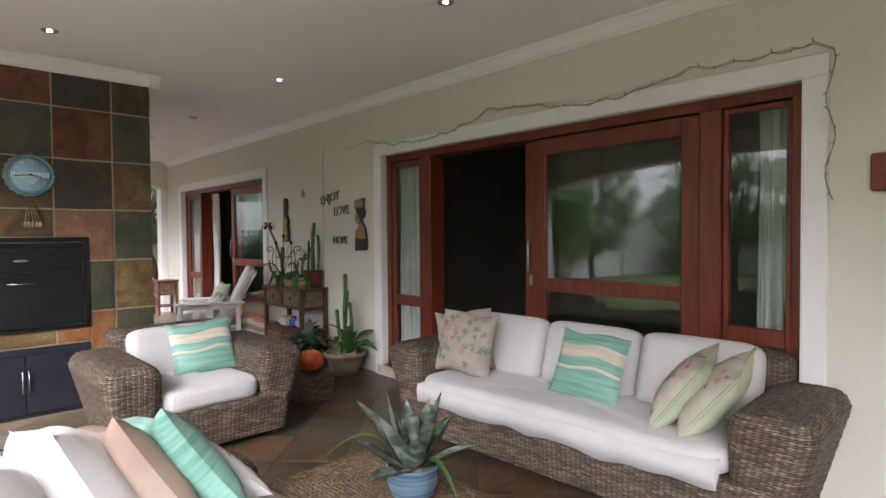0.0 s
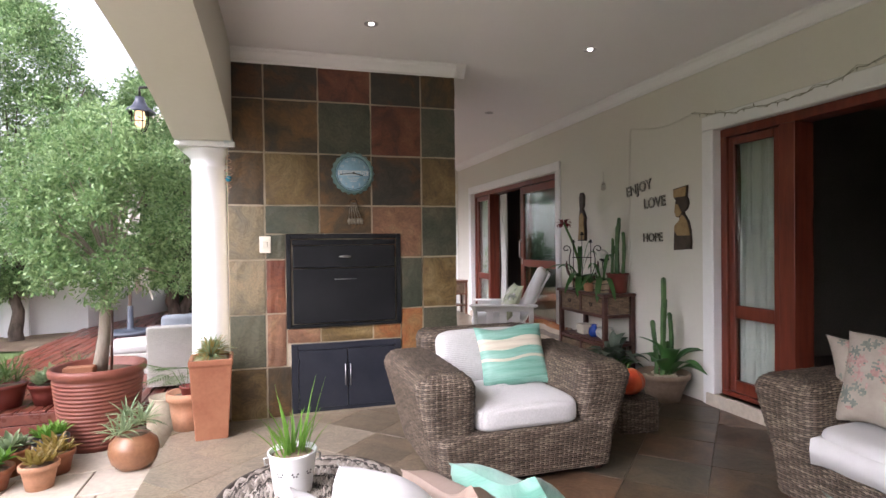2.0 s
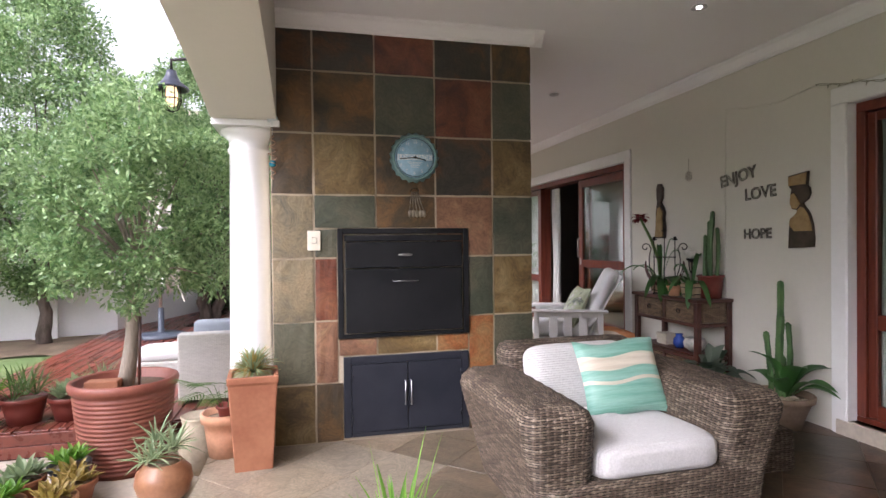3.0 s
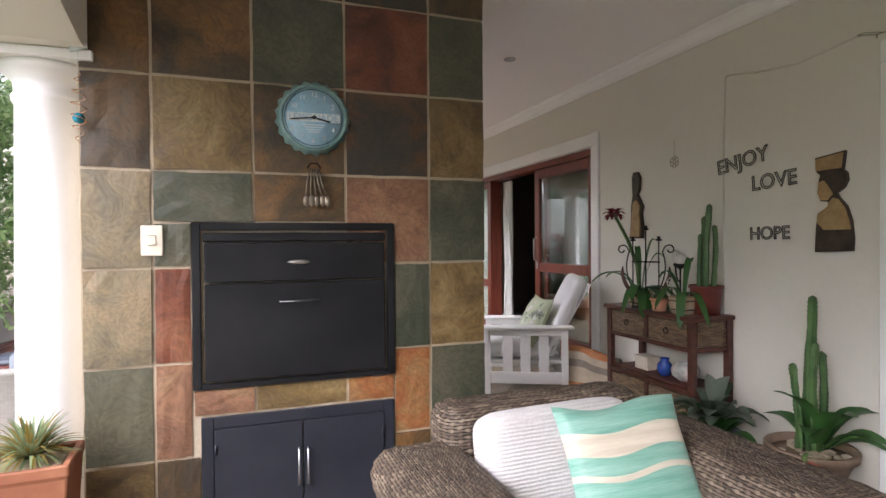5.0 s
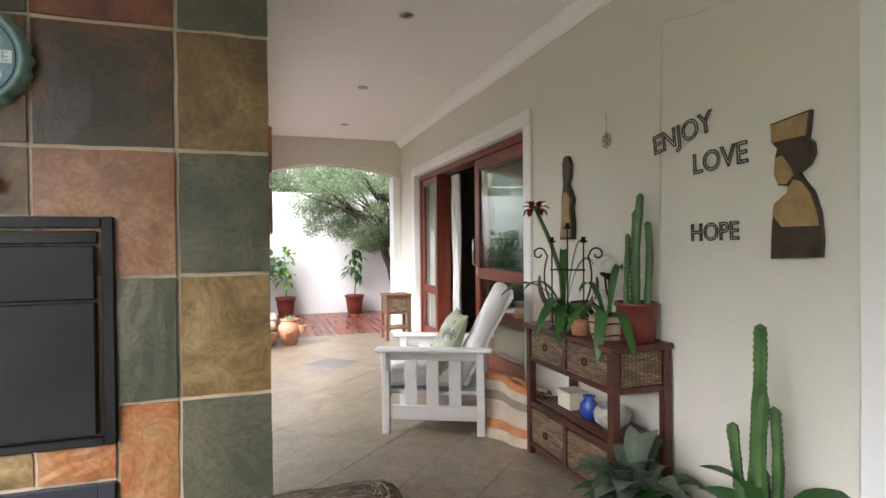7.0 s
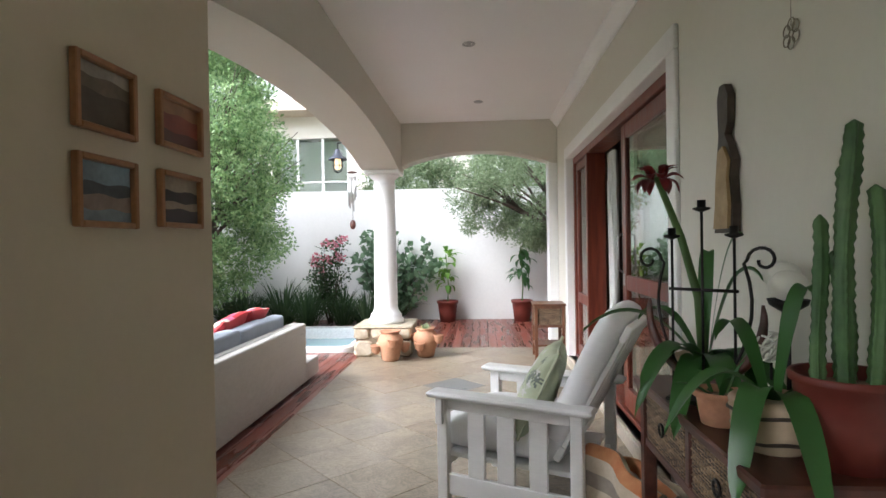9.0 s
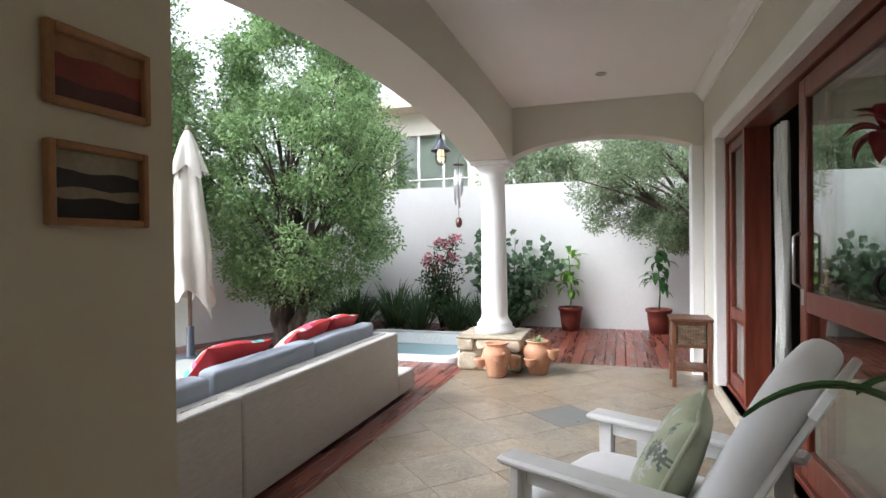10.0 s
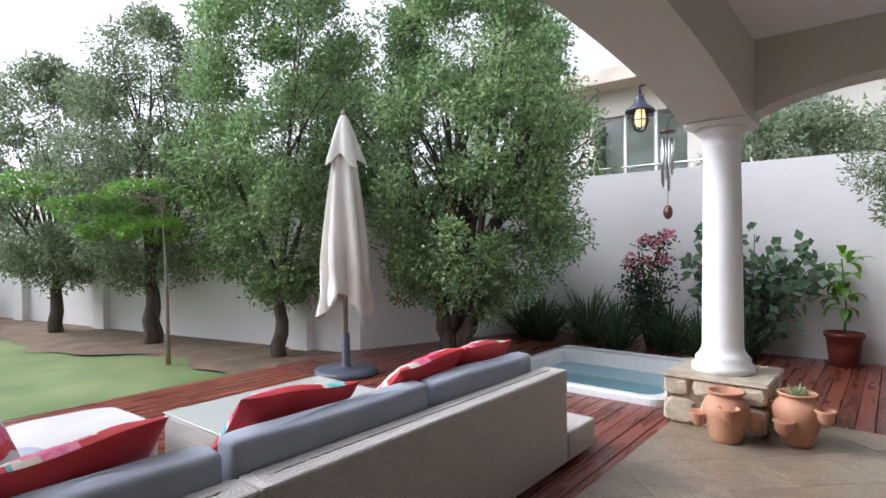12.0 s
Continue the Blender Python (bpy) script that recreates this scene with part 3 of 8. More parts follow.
arch_beam("beam_patio", -0.66, -0.27, -0.9, 5.5, 2.10, 0.30, 3.1, "y", (0.2, 0.45), None, "cream plastered beam with a shallow arch")
arch_beam("beam_terrace", 1.04, 1.48, 6.18, 11.18, 2.21, 0.22, 3.1, "y", (0.05, 0.5), None, "cream plastered beam with a shallow arch")
arch_beam("beam_end", 10.98, 11.25, 1.482, WALL_X - 0.003, 2.27, 0.17, 3.1, "x", (0.0, 0.06), None, "cream plastered end beam with a shallow arch")
structure("pier_end", box(3.27, 11.0, -0.1, WALL_X - 0.003, 11.25, 2.3, 0.005), M["white_plaster"], "white plastered pier beside the sliding door")
# pier behind the slate: its face stays cream
structure("wall_pier", box(-0.31, 5.19, -0.3, 1.47, 6.18, 3.1, 0.006), M["pier"], "cream plastered chimney pier")
structure("ceiling", box(-0.66, -4.0, CEIL, WALL_X, 5.15, CEIL + 0.2).add([], []), M["ceiling"], "white painted ceiling")
structure("ceiling_terrace", box(1.04, 5.15, CEIL, WALL_X, 11.25, CEIL + 0.2), M["ceiling"], "white painted ceiling")
rs_ = box(-0.66, -4.2, 3.1, 9.0, 6.18, 3.3)
box(1.04, 6.18, 3.1, 9.0, 11.25, 3.3, 0, rs_)
structure("roof_slab", rs_, M["white_plaster"])
structure("wall_south", box(-0.66, -4.3, -0.3, 3.66, -4.0, 3.1), M["cream"])


def cornice(name, pts):
    """A stepped cove where wall and ceiling meet; pts: from, to, and the way into the room."""
    (ax, ay), (bx, by), (nx, ny) = pts
    prof = [(0, -0.10), (0.012, -0.10), (0.015, -0.085), (0.03, -0.075), (0.045, -0.055), (0.06, -0.03), (0.08, -0.018), (0.085, -0.003), (0, -0.003)]
    rings = [[(x + nx * d, y + ny * d, CEIL + h) for d, h in prof] for x, y in ((ax, ay), (bx, by))]
    structure(name, loft(rings), M["cornice"], "white moulded cornice")


cornice("trim_east", ((WALL_X, -4.0), (WALL_X, 10.98), (-1, 0)))
cornice("trim_slate", ((-0.27, 5.15), (1.56, 5.15), (0, -1)))
cornice("trim_pier", ((1.475, 5.065), (1.475, 6.2), (1, 0)))

# columns: shaft with rings at foot and head


def column(name, x, y, z0, z1, r, label):
    h = z1 - z0
    prof = [(r * 1.55, z0), (r * 1.55, z0 + 0.05), (r * 1.35, z0 + 0.07), (r * 1.38, z0 + 0.10), (r * 1.2, z0 + 0.13), (r * 1.07, z0 + 0.16), (r * 1.02, z0 + 0.2),
            (r, z0 + h * 0.3), (r * 0.93, z0 + h * 0.75), (r * 0.9, z1 - 0.2), (r * 0.98, z1 - 0.185), (r * 0.98, z1 - 0.165), (r * 0.9, z1 - 0.15), (r * 0.93, z1 - 0.11),
            (r * 1.2, z1 - 0.075), (r * 1.32, z1 - 0.06), (r * 1.32, z1 - 0.04)]
    t = thing(name, pose(x, y, 0), label, "column")
    part("shaft", lathe(prof, 36), M["column"], t)
    part("capital", box(-r * 1.5, -r * 1.5, z1 - 0.04, r * 1.5, r * 1.5, z1, 0.004), M["column"], t)
    return t


column("column", -0.455, 5.32, LOW_Z, 2.10, 0.137, "round white painted column with a moulded capital")
column("column", 1.27, 10.95, 0.36, 2.21, 0.14, "round white painted column on a stone plinth")

# ground sheets
structure("ground", Shape().add([(-400, -400, LAWN_Z - 0.12), (400, -400, LAWN_Z - 0.12), (400, 400, LAWN_Z - 0.12), (-400, 400, LAWN_Z - 0.12)], [(0, 1, 2, 3)]), M["soil"])
n = 40
lv = [(-14 + 11 * i / n, -6 + 15.9 * j / n + (1.3 * i / n - 0.3 if j == n else 0), LAWN_Z + 0.02 * math.sin(i * 0.7) * math.cos(j * 0.9)) for j in range(n + 1) for i in range(n + 1)]
sv = []
for i in range(61):
    t = i / 60
    x = -13.9 + 10.8 * t
    wy_ = 8.98 + (x + 13.9) * 2.23 / 10.87
    sv += [(x, wy_ - 1.45 - 0.3 * math.sin(t * 17) * math.sin(t * 5 + 1) - 0.08 * math.sin(t * 71), LAWN_Z + 0.012), (x, wy_ - 0.7, LAWN_Z + 0.035), (x, wy_, LAWN_Z + 0.03)]
structure("soil_bed", Shape().add(sv, [(3 * i + k, 3 * i + 3 + k, 3 * i + 4 + k, 3 * i + 1 + k) for i in range(60) for k in (0, 1)]), M["soil"], "bare brown soil under the trees")
structure("lawn", Shape().add(lv, [(j * (n + 1) + i, j * (n + 1) + i + 1, (j + 1) * (n + 1) + i + 1, (j + 1) * (n + 1) + i) for j in range(n) for i in range(n)]), M["lawn"], "green lawn")


def garden_wall(name, a, b, z1, cap=0.03):
    (ax, ay), (bx, by) = a, b
    d = Vector((bx - ax, by - ay, 0))
    q = Vector((-d.y, d.x, 0)).normalized() * 0.22
    v = [(ax, ay), (bx, by), (bx + q.x, by + q.y), (ax + q.x, ay + q.y)]
    s = loft([[(x, y, -0.4) for x, y in v], [(x, y, z1) for x, y in v]])
    return structure(name, s, M["garden_wall"], "white plastered garden boundary wall")


garden_wall("wall_garden_west", (-16.0, 8.55), (-3.03, 11.2), 2.05)
garden_wall("wall_garden_corner", (-3.03, 11.2), (-2.0, 14.0), 2.15)
garden_wall("wall_garden_north", (-2.1, 14.0), (6.5, 14.0), 2.3)
garden_wall("wall_garden_far", (-14.0, -8.0), (-14.0, 9.5), 2.0)
garden_wall("wall_garden_south", (3.4, -8.0), (-14.2, -8.0), 2.0)
for px in (-10.9, -8.35, -3.95):
    py = 8.55 + (px + 16) * 2.65 / 12.97
    tagged(part("pilaster", box(-0.16, -0.12, -0.4, 0.16, 0.1, 2.1), M["garden_wall"], None, "", pose(px, py, 0, 0, 0, 11.5)), "plastered pilaster of the garden wall", kind="structure")

# floor beds under the tiles
structure("floor", box(-0.70, -4.0, -0.3, WALL_X + 0.28, 5.3, -0.012).add(*[[], []]), M["grout"])
structure("floor_terrace", box(0.98, 5.3, -0.3, WALL_X + 0.28, 11.22, -0.0025), M["grout"])
structure("pavement", box(-3.1, -4.0, -0.5, -0.70, 5.95, LOW_Z - 0.012), M["grout"])
db = box(-3.1, 5.98, -0.3, 0.98, 10.95, DECK_Z - 0.035)
box(-3.1, 10.95, -0.3, -1.0, 14.0, DECK_Z - 0.035, 0, db)
box(-1.0, 12.66, -0.3, 0.98, 14.0, DECK_Z - 0.035, 0, db)
box(0.85, 10.95, -0.3, 0.98, 12.66, DECK_Z - 0.035, 0, db)
structure("deck_bed", db, M["deck_dark"])
structure("deck_bed_end", box(0.98, 11.22, -0.3, 6.5, 14.0, DECK_Z - 0.035), M["deck_dark"])
for d, nm in ((DOOR1, "door_sill_1"), (DOOR2, "door_sill_2")):
    structure(nm, box(WALL_X - 0.03, d[0] - 0.08, -0.012, WALL_X + 0.3, d[1] + 0.08, d[2], 0.006), M["paver"], "cream stone door threshold")

# door surrounds
for d, nm in ((DOOR1, "trim_door_1"), (DOOR2, "trim_door_2")):
    w = 0.115
    s = box(WALL_X - 0.025, d[0] - w, d[2], WALL_X + 0.001, d[0], d[3], 0.006)
    box(WALL_X - 0.025, d[1], 0.0, WALL_X + 0.001, d[1] + w, d[3], 0.006, s)
    box(WALL_X - 0.025, d[0] - w, d[3], WALL_X + 0.001, d[1] + w, d[3] + w, 0.006, s)
    box(WALL_X - 0.02, d[0] - 0.002, d[2], WALL_X + 0.09, d[0] + 0.004, d[3], 0, s)
    box(WALL_X - 0.02, d[1] - 0.004, d[2], WALL_X + 0.09, d[1] + 0.002, d[3], 0, s)
    box(WALL_X - 0.02, d[0], d[3] - 0.004, WALL_X + 0.09, d[1], d[3] + 0.002, 0, s)
    structure(nm, s, M["white_plaster"], "white plaster surround")


def leaf_door(name, x, y0, y1, z0, z1, rail, label, handle=0, stile=0.075, low_rail=True):
    """A timber door leaf or fixed light: stiles, rails and panes."""
    t = tagged(new(name), label, kind="structure")
    t.location = (x, y0, z0)
    w, h = y1 - y0, z1 - z0
    th = 0.042
    part("stile", box(-th / 2, 0, 0, th / 2, stile, h, 0.006), M["mahogany"], t)
    part("stile", box(-th / 2, w - stile, 0, th / 2, w, h, 0.006), M["mahogany"], t)
    part("top_rail", box(-th / 2, stile, h - stile, th / 2, w - stile, h, 0.004), M["mahogany"], t)
    part("bottom_rail", box(-th / 2, stile, 0, th / 2, w - stile, stile * 1.5, 0.004), M["mahogany"], t)
    bays = [(stile * 1.5, h - stile)]
    if rail:
        part("middle_rail", box(-th / 2, stile, rail - 0.05, th / 2, w - stile, rail + 0.05, 0.004), M["mahogany"], t)
        bays = [(stile * 1.5, rail - 0.05), (rail + 0.05, h - stile)]
    for a, b in bays:
        p = part("pane", box(-0.003, stile, a, 0.003, w - stile, b), M["glass"], t)
        p.visible_shadow = False
    if handle:
        hy = stile / 2 if handle < 0 else w - stile / 2
        hb = part("handle", tube([(-0.03, hy, 0.95), (-0.06, hy, 0.97), (-0.06, hy, 1.2), (-0.03, hy, 1.22)], 0.009), M["steel"], t, "brushed steel pull handle")
        part("lock_plate", box(-0.026, hy - 0.018, 0.86, -0.02, hy + 0.018, 0.94, 0.003), M["steel"], t)
    return t


def door_frame(name, d, x, posts, wide=0.06):
    t = tagged(new(name), "mahogany door frame set in the white surround", kind="structure")
    s0 = d[2]
    part("head", box(x - 0.05, d[0] + 0.005, d[3] - 0.07, x + 0.12, d[1] - 0.005, d[3] - 0.005, 0.004), M["mahogany"], t)
    part("sill", box(x - 0.05, d[0] + 0.005, s0 + 0.002, x + 0.12, d[1] - 0.005, s0 + 0.035, 0.004), M["mahogany"], t)
    for k, y in enumerate(posts):
        w = wide / 2 if 0 < k < len(posts) - 1 else 0.03
        part("post", box(x - 0.05, y - w, s0 + 0.035, x + 0.12, y + w, d[3] - 0.07, 0.004), M["mahogany"], t)


XD = WALL_X + 0.10
door_frame("door_frame_1", DOOR1, XD, (0.735, 1.19, 3.735, 4.305), 0.125)
leaf_door("door_1", XD - 0.01, 3.80, 4.274, 0.14, 2.12, 0.625, "narrow mahogany side light with a middle rail", 0, 0.06)
leaf_door("door_2", XD - 0.01, 1.256, 2.515, 0.14, 2.12, 0.88, "mahogany sliding door leaf with large panes", 0, 0.115)
leaf_door("door_3", XD + 0.06, 1.30, 2.645, 0.14, 2.12, 0.88, "mahogany sliding door leaf pushed open", 1, 0.115)
leaf_door("door_4", XD - 0.01, 0.766, 1.124, 0.14, 2.12, 0.67, "narrow mahogany side light with a low rail", 0, 0.03)
door_frame("door_frame_2", DOOR2, XD, (7.01, 9.45, 10.14))
leaf_door("door_5", XD - 0.01, 7.05, 8.22, 0.14, 2.12, 0.88, "mahogany sliding door leaf with large panes", 1, 0.1)
leaf_door("door_6", XD + 0.06, 7.10, 8.15, 0.14, 2.12, 0.88, "mahogany sliding door leaf pushed open", 0, 0.1)
leaf_door("door_7", XD - 0.01, 9.49, 10.10, 0.14, 2.12, 0.60, "narrow mahogany side light with a middle rail")

# rooms behind the doors
for y0, y1, nm in ((-3.5, 5.3, "1"), (6.0, 11.25, "2")):
    s = box(WALL_X + 4.2, y0, 0.0, WALL_X + 4.4, y1, 3.1)
    box(WALL_X + 0.281, y0 - 0.15, 0.0, WALL_X + 4.4, y0, 3.1, 0, s)
    box(WALL_X + 0.281, y1 - 0.15, 0.0, WALL_X + 4.4, y1, 3.1, 0, s)
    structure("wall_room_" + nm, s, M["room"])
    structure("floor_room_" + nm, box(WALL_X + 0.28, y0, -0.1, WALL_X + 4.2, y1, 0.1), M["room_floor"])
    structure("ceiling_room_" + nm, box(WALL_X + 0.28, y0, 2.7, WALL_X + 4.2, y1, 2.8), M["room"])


def curtain(x, y0, y1, z0, z1, label, seed):
    rnd = random.Random(seed)
    n = 60
    rings = []
    for k in range(9):
        z = z1 + (z0 - z1) * k / 8
        loop = []
        for i in range(n + 1):
            t = i / n
            y = y0 + (y1 - y0) * t
            loop.append((x + 0.03 * math.sin(t * 2 * math.pi * 7 + 0.4 * k / 8 + seed) * (0.6 + 0.4 * k / 8) + 0.008 * math.sin(t * 60 + k), y + 0.012 * math.sin(t * 30 + k * 0.5), z))
        rings.append(loop)
    s = loft(rings, closed=False)
    m = len(s.v)
    s.v += [(p[0] + 0.004, p[1], p[2]) for p in s.v]
    s.f += [tuple(i + m for i in q[::-1]) for q in s.f]
    s.smooth = True
    single("curtain", s, M["curtain"], label, "curtain")


curtain(XD + 0.075, 3.82, 4.27, 0.11, 2.12, "pale gathered curtain behind the narrow side light", 1)
curtain(XD + 0.085, 0.72, 0.97, 0.11, 2.12, "pale gathered curtain behind the tall side light", 2)
curtain(XD + 0.16, 9.2, 9.42, 0.11, 2.12, "pale gathered curtain beside the open doorway", 3)
curtain(XD + 0.085, 9.55, 10.08, 0.11, 2.12, "pale gathered curtain behind the narrow side light", 4)

# ceiling downlights
for k, (x, y, lit) in enumerate(((2.33, 2.30, 1), (0.67, 4.42, 1), (2.37, 4.5, 1), (2.36, 6.63, 0), (2.38, 8.36, 0), (2.44, 10.05, 0), (0.67, 2.30, 1))):
    t = thing("downlight", pose(x, y, CEIL), "round recessed ceiling spotlight, %s" % ("lit" if lit else "switched off"), "ceiling light", "ceiling spotlights")
    part("ring", lathe([(0.048, 0.0), (0.05, -0.006), (0.042, -0.009), (0.034, -0.004), (0.034, 0.0)], 24), M["chrome"], t)
    part("bulb", lathe([(0.017, -0.001), (0.015, -0.006), (0.001, -0.008)], 16), M["lamp_lit" if lit else "lamp_off"], t, "glowing white bulb" if lit else "")

# fireplace wall of slate with steel braai and cupboard
FY = 5.15
COLS, ROWSZ = (-0.31, -0.045, 0.36, 0.772, 1.185, 1.484), (0.0, 0.39, 0.80, 1.215, 1.63, 2.032, 2.44, 2.74)
fire = tagged(new("wall_slate"), "chimney breast clad in multicoloured slate tiles", kind="structure")
part("grout", box(-0.31, FY + 0.004, -0.01, 1.475, FY + 0.04, 2.76), M["wall_grout"], fire)
KINDS = ("gold brown x x brown", "green pink x orange green", "tan rust x green gold", "tan green brown pink green", "brown gold brown dark gold", "brown brown green rust green", "dark dark rust dark brown")


def slab(w, h, t, bev, seed):
    """A split-stone tile lying in the xz plane, its face towards -y, uneven at the rim."""
    rnd = random.Random(seed)
    n = 5
    v, f = [], []
    for j in range(n + 1):
        for i in range(n + 1):
            edge = i in (0, n) or j in (0, n)
            x, z = w * i / n, h * j / n
            v.append((x + (rnd.uniform(-0.002, 0.002) if edge else 0), rnd.uniform(-0.002, 0.002) + (bev if edge else 0), z + (rnd.uniform(-0.002, 0.002) if edge else 0)))
    f += [(j * (n + 1) + i, j * (n + 1) + i + 1, (j + 1) * (n + 1) + i + 1, (j + 1) * (n + 1) + i) for j in range(n) for i in range(n)]
    rim = [i for i in range(n + 1)] + [(j + 1) * (n + 1) - 1 for j in range(1, n + 1)] + [n * (n + 1) + i for i in range(n - 1, -1, -1)] + [j * (n + 1) for j in range(n - 1, 0, -1)]
    o = len(v)
    v += [(v[i][0], t, v[i][2]) for i in rim]
    m = len(rim)
    f += [(rim[(a + 1) % m], rim[a], o + a, o + (a + 1) % m) for a in range(m)]
    return Shape().add(v, f)


def wall_tile(x0, x1, z0, z1, kind, seed):
    g = 0.0065
    part("tile", slab(x1 - x0 - 2 * g, z1 - z0 - 2 * g, 0.012, 0.0025, seed), M["slate_" + kind], fire, "", pose(x0 + g, FY - 0.003 - 0.003 * (seed % 3), z0 + g))


BR = (0.105, 1.0, 0.68, 1.408)
CB = (0.135, 0.995, 0.02, 0.555)
seed = 0
for j in range(7):
    names = KINDS[j].split()
    for i in range(5):
        seed += 1
        if names[i] != "x":
            x0, x1, z0, z1 = COLS[i], COLS[i + 1], ROWSZ[j], ROWSZ[j + 1]
            if j == 2 and i == 1 or j == 1 and i == 1:
                x1 = BR[0]
                if j == 1:
                    z1 = 0.80
            if j == 0 and i == 1:
                x1 = CB[0]
            if j == 3 and 1 <= i <= 3:
                z0 = BR[3] if i < 3 else z0
            if j in (1, 2) and i == 3:
                x0 = BR[1]
            wall_tile(x0, x1, z0, z1, names[i], seed)
wall_tile(COLS[1], BR[0], 1.215, BR[3], "green", 91)
wall_tile(BR[0], 0.36, 0.56, BR[2], "pink", 92)
wall_tile(0.36, 0.772, 0.56, BR[2], "gold", 93)
wall_tile(0.772, BR[1], 0.56, BR[2], "orange", 94)
wall_tile(BR[1], COLS[4], 0.0, 0.39, "brown", 95)

# ---- things on the patio ----


def words(name, text, size, depth, material, parent, m, label=""):
    """Lettering as a solid mesh."""
    cu = bpy.data.curves.new(name, "FONT")
    cu.body, cu.size, cu.extrude, cu.bevel_depth = text, size, depth, depth * 0.3
    tmp = bpy.data.objects.new("lettering", cu)
    me = bpy.data.meshes.new_from_object(tmp)
    bpy.data.objects.remove(tmp)
    me.materials.clear()
    me.materials.append(material)
    return part(name, me, material, parent, label, m)


# built-in braai
br = thing("braai", pose(BR[0], FY, BR[2]), "black steel built-in braai with its front closed, set in slate", "grill")
W, H = BR[1] - BR[0], BR[3] - BR[2]
s = box(0, -0.02, 0, 0.035, 0.03, H, 0.003)
box(W - 0.035, -0.02, 0, W, 0.03, H, 0.003, s)
box(0.035, -0.02, H - 0.035, W - 0.035, 0.03, H, 0.003, s)
box(0.035, -0.02, 0, W - 0.035, 0.03, 0.025, 0.003, s)
part("frame", s, M["black_steel"], br)
part("back_panel", box(0.03, 0.005, 0.02, W - 0.03, 0.02, H - 0.03), M["black_steel"], br)
part("hood_strip", box(0.045, -0.018, H - 0.085, W - 0.045, 0.0, H - 0.045, 0.004), M["black_steel"], br)
part("upper_flap", box(0.05, -0.03, 0.465, W - 0.05, 0.0, H - 0.09, 0.005), M["black_steel"], br)
door = part("lower_door", box(0.05, -0.033, 0.035, W - 0.05, 0.0, 0.458, 0.005), M["black_steel"], br)
part("handle", tube([(W / 2 - 0.085, -0.03, 0.375), (W / 2 - 0.085, -0.055, 0.375), (W / 2 + 0.085, -0.055, 0.375), (W / 2 + 0.085, -0.03, 0.375)], 0.003), M["steel"], door, "brushed steel bar handle")
part("badge", lathe([(0.001, 0), (0.05, 0), (0.05, 0.004), (0.001, 0.006)], 28).moved(pose(W / 2, -0.031, 0.55, 90) @ Matrix.Diagonal((1, 0.2, 1, 1))), M["steel"], br, "oval metal badge")

cb = thing("braai_cupboard", pose(CB[0], FY, CB[2]), "charcoal painted two-door cupboard under the braai", "cupboard")
W, H = CB[1] - CB[0], CB[3] - CB[2]
s = box(0, -0.015, 0, 0.05, 0.03, H, 0.003)
box(W - 0.05, -0.015, 0, W, 0.03, H, 0.003, s)
box(0.05, -0.015, H - 0.05, W - 0.05, 0.03, H, 0.003, s)
box(0.05, -0.015, 0, W - 0.05, 0.03, 0.03, 0.003, s)
part("frame", s, M["cupboard"], cb)
for k in (0, 1):
    a = 0.052 + k * (W / 2 - 0.05)
    d = part("door", box(a, -0.022, 0.032, a + W / 2 - 0.055, 0.01, H - 0.052, 0.003), M["cupboard"], cb)
    hx = W / 2 - 0.022 + 0.04 * k
    part("handle", tube([(hx, -0.02, 0.2), (hx, -0.045, 0.2), (hx, -0.045, 0.36), (hx, -0.02, 0.36)], 0.0045), M["steel"], d, "steel bar handle")
    for hz in (0.12, H - 0.14):
        x = 0.058 if k == 0 else W - 0.058
        part("hinge", tube([(x, -0.024, hz - 0.02), (x, -0.024, hz + 0.02)], 0.006), M["cupboard"], d)

# clock shaped like a bottle cap
ck = thing("wall_clock", pose(0.625, FY - 0.012, 1.885, 90), "round pale blue bottle-cap wall clock on the slate", "clock")
rim = []
seg = 84
for r, z, wv in ((0.166, 0.0, 0.006), (0.164, 0.012, 0.006), (0.152, 0.032, 0.002), (0.146, 0.04, 0), (0.138, 0.036, 0), (0.136, 0.024, 0)):
    rim.append([((r + wv * math.cos(21 * 2 * math.pi * i / seg)) * math.cos(2 * math.pi * i / seg), (r + wv * math.cos(21 * 2 * math.pi * i / seg)) * math.sin(2 * math.pi * i / seg), z) for i in range(seg)])
s = loft(rim, caps=False)
s.smooth = True
M["clock_rim"] = surf("worn_teal_metal", (0.14, 0.26, 0.26), (0.22, 0.35, 0.34), 14, 0.4, 0.1, 60, metal=0.3)
M["clock_face"] = surf("sky_blue_face", (0.26, 0.46, 0.60), (0.36, 0.55, 0.66), 5, 0.5, 0.02, 60)
M["clock_white"] = surf("faded_white_print", (0.62, 0.68, 0.70), (0.72, 0.76, 0.76), 12, 0.5, 0.0, 60)
M["black"] = plain("black_paint", (0.012, 0.012, 0.012), 0.5)
part("rim", s, M["clock_rim"], ck)
part("face", lathe([(0.001, 0.024), (0.137, 0.024), (0.137, 0.026), (0.001, 0.026)], 48), M["clock_face"], ck)
part("ring_line", lathe([(0.126, 0.0262), (0.129, 0.0262), (0.129, 0.0275), (0.126, 0.0275)], 48, caps=False), M["black"], ck)
part("band", box(-0.118, -0.018, 0.0262, 0.118, 0.02, 0.0275), M["clock_white"], ck, "white printed band")
words("lettering", "LEMONADE", 0.042, 0.0004, M["clock_face"], ck, pose(-0.112, -0.013, 0.0282))
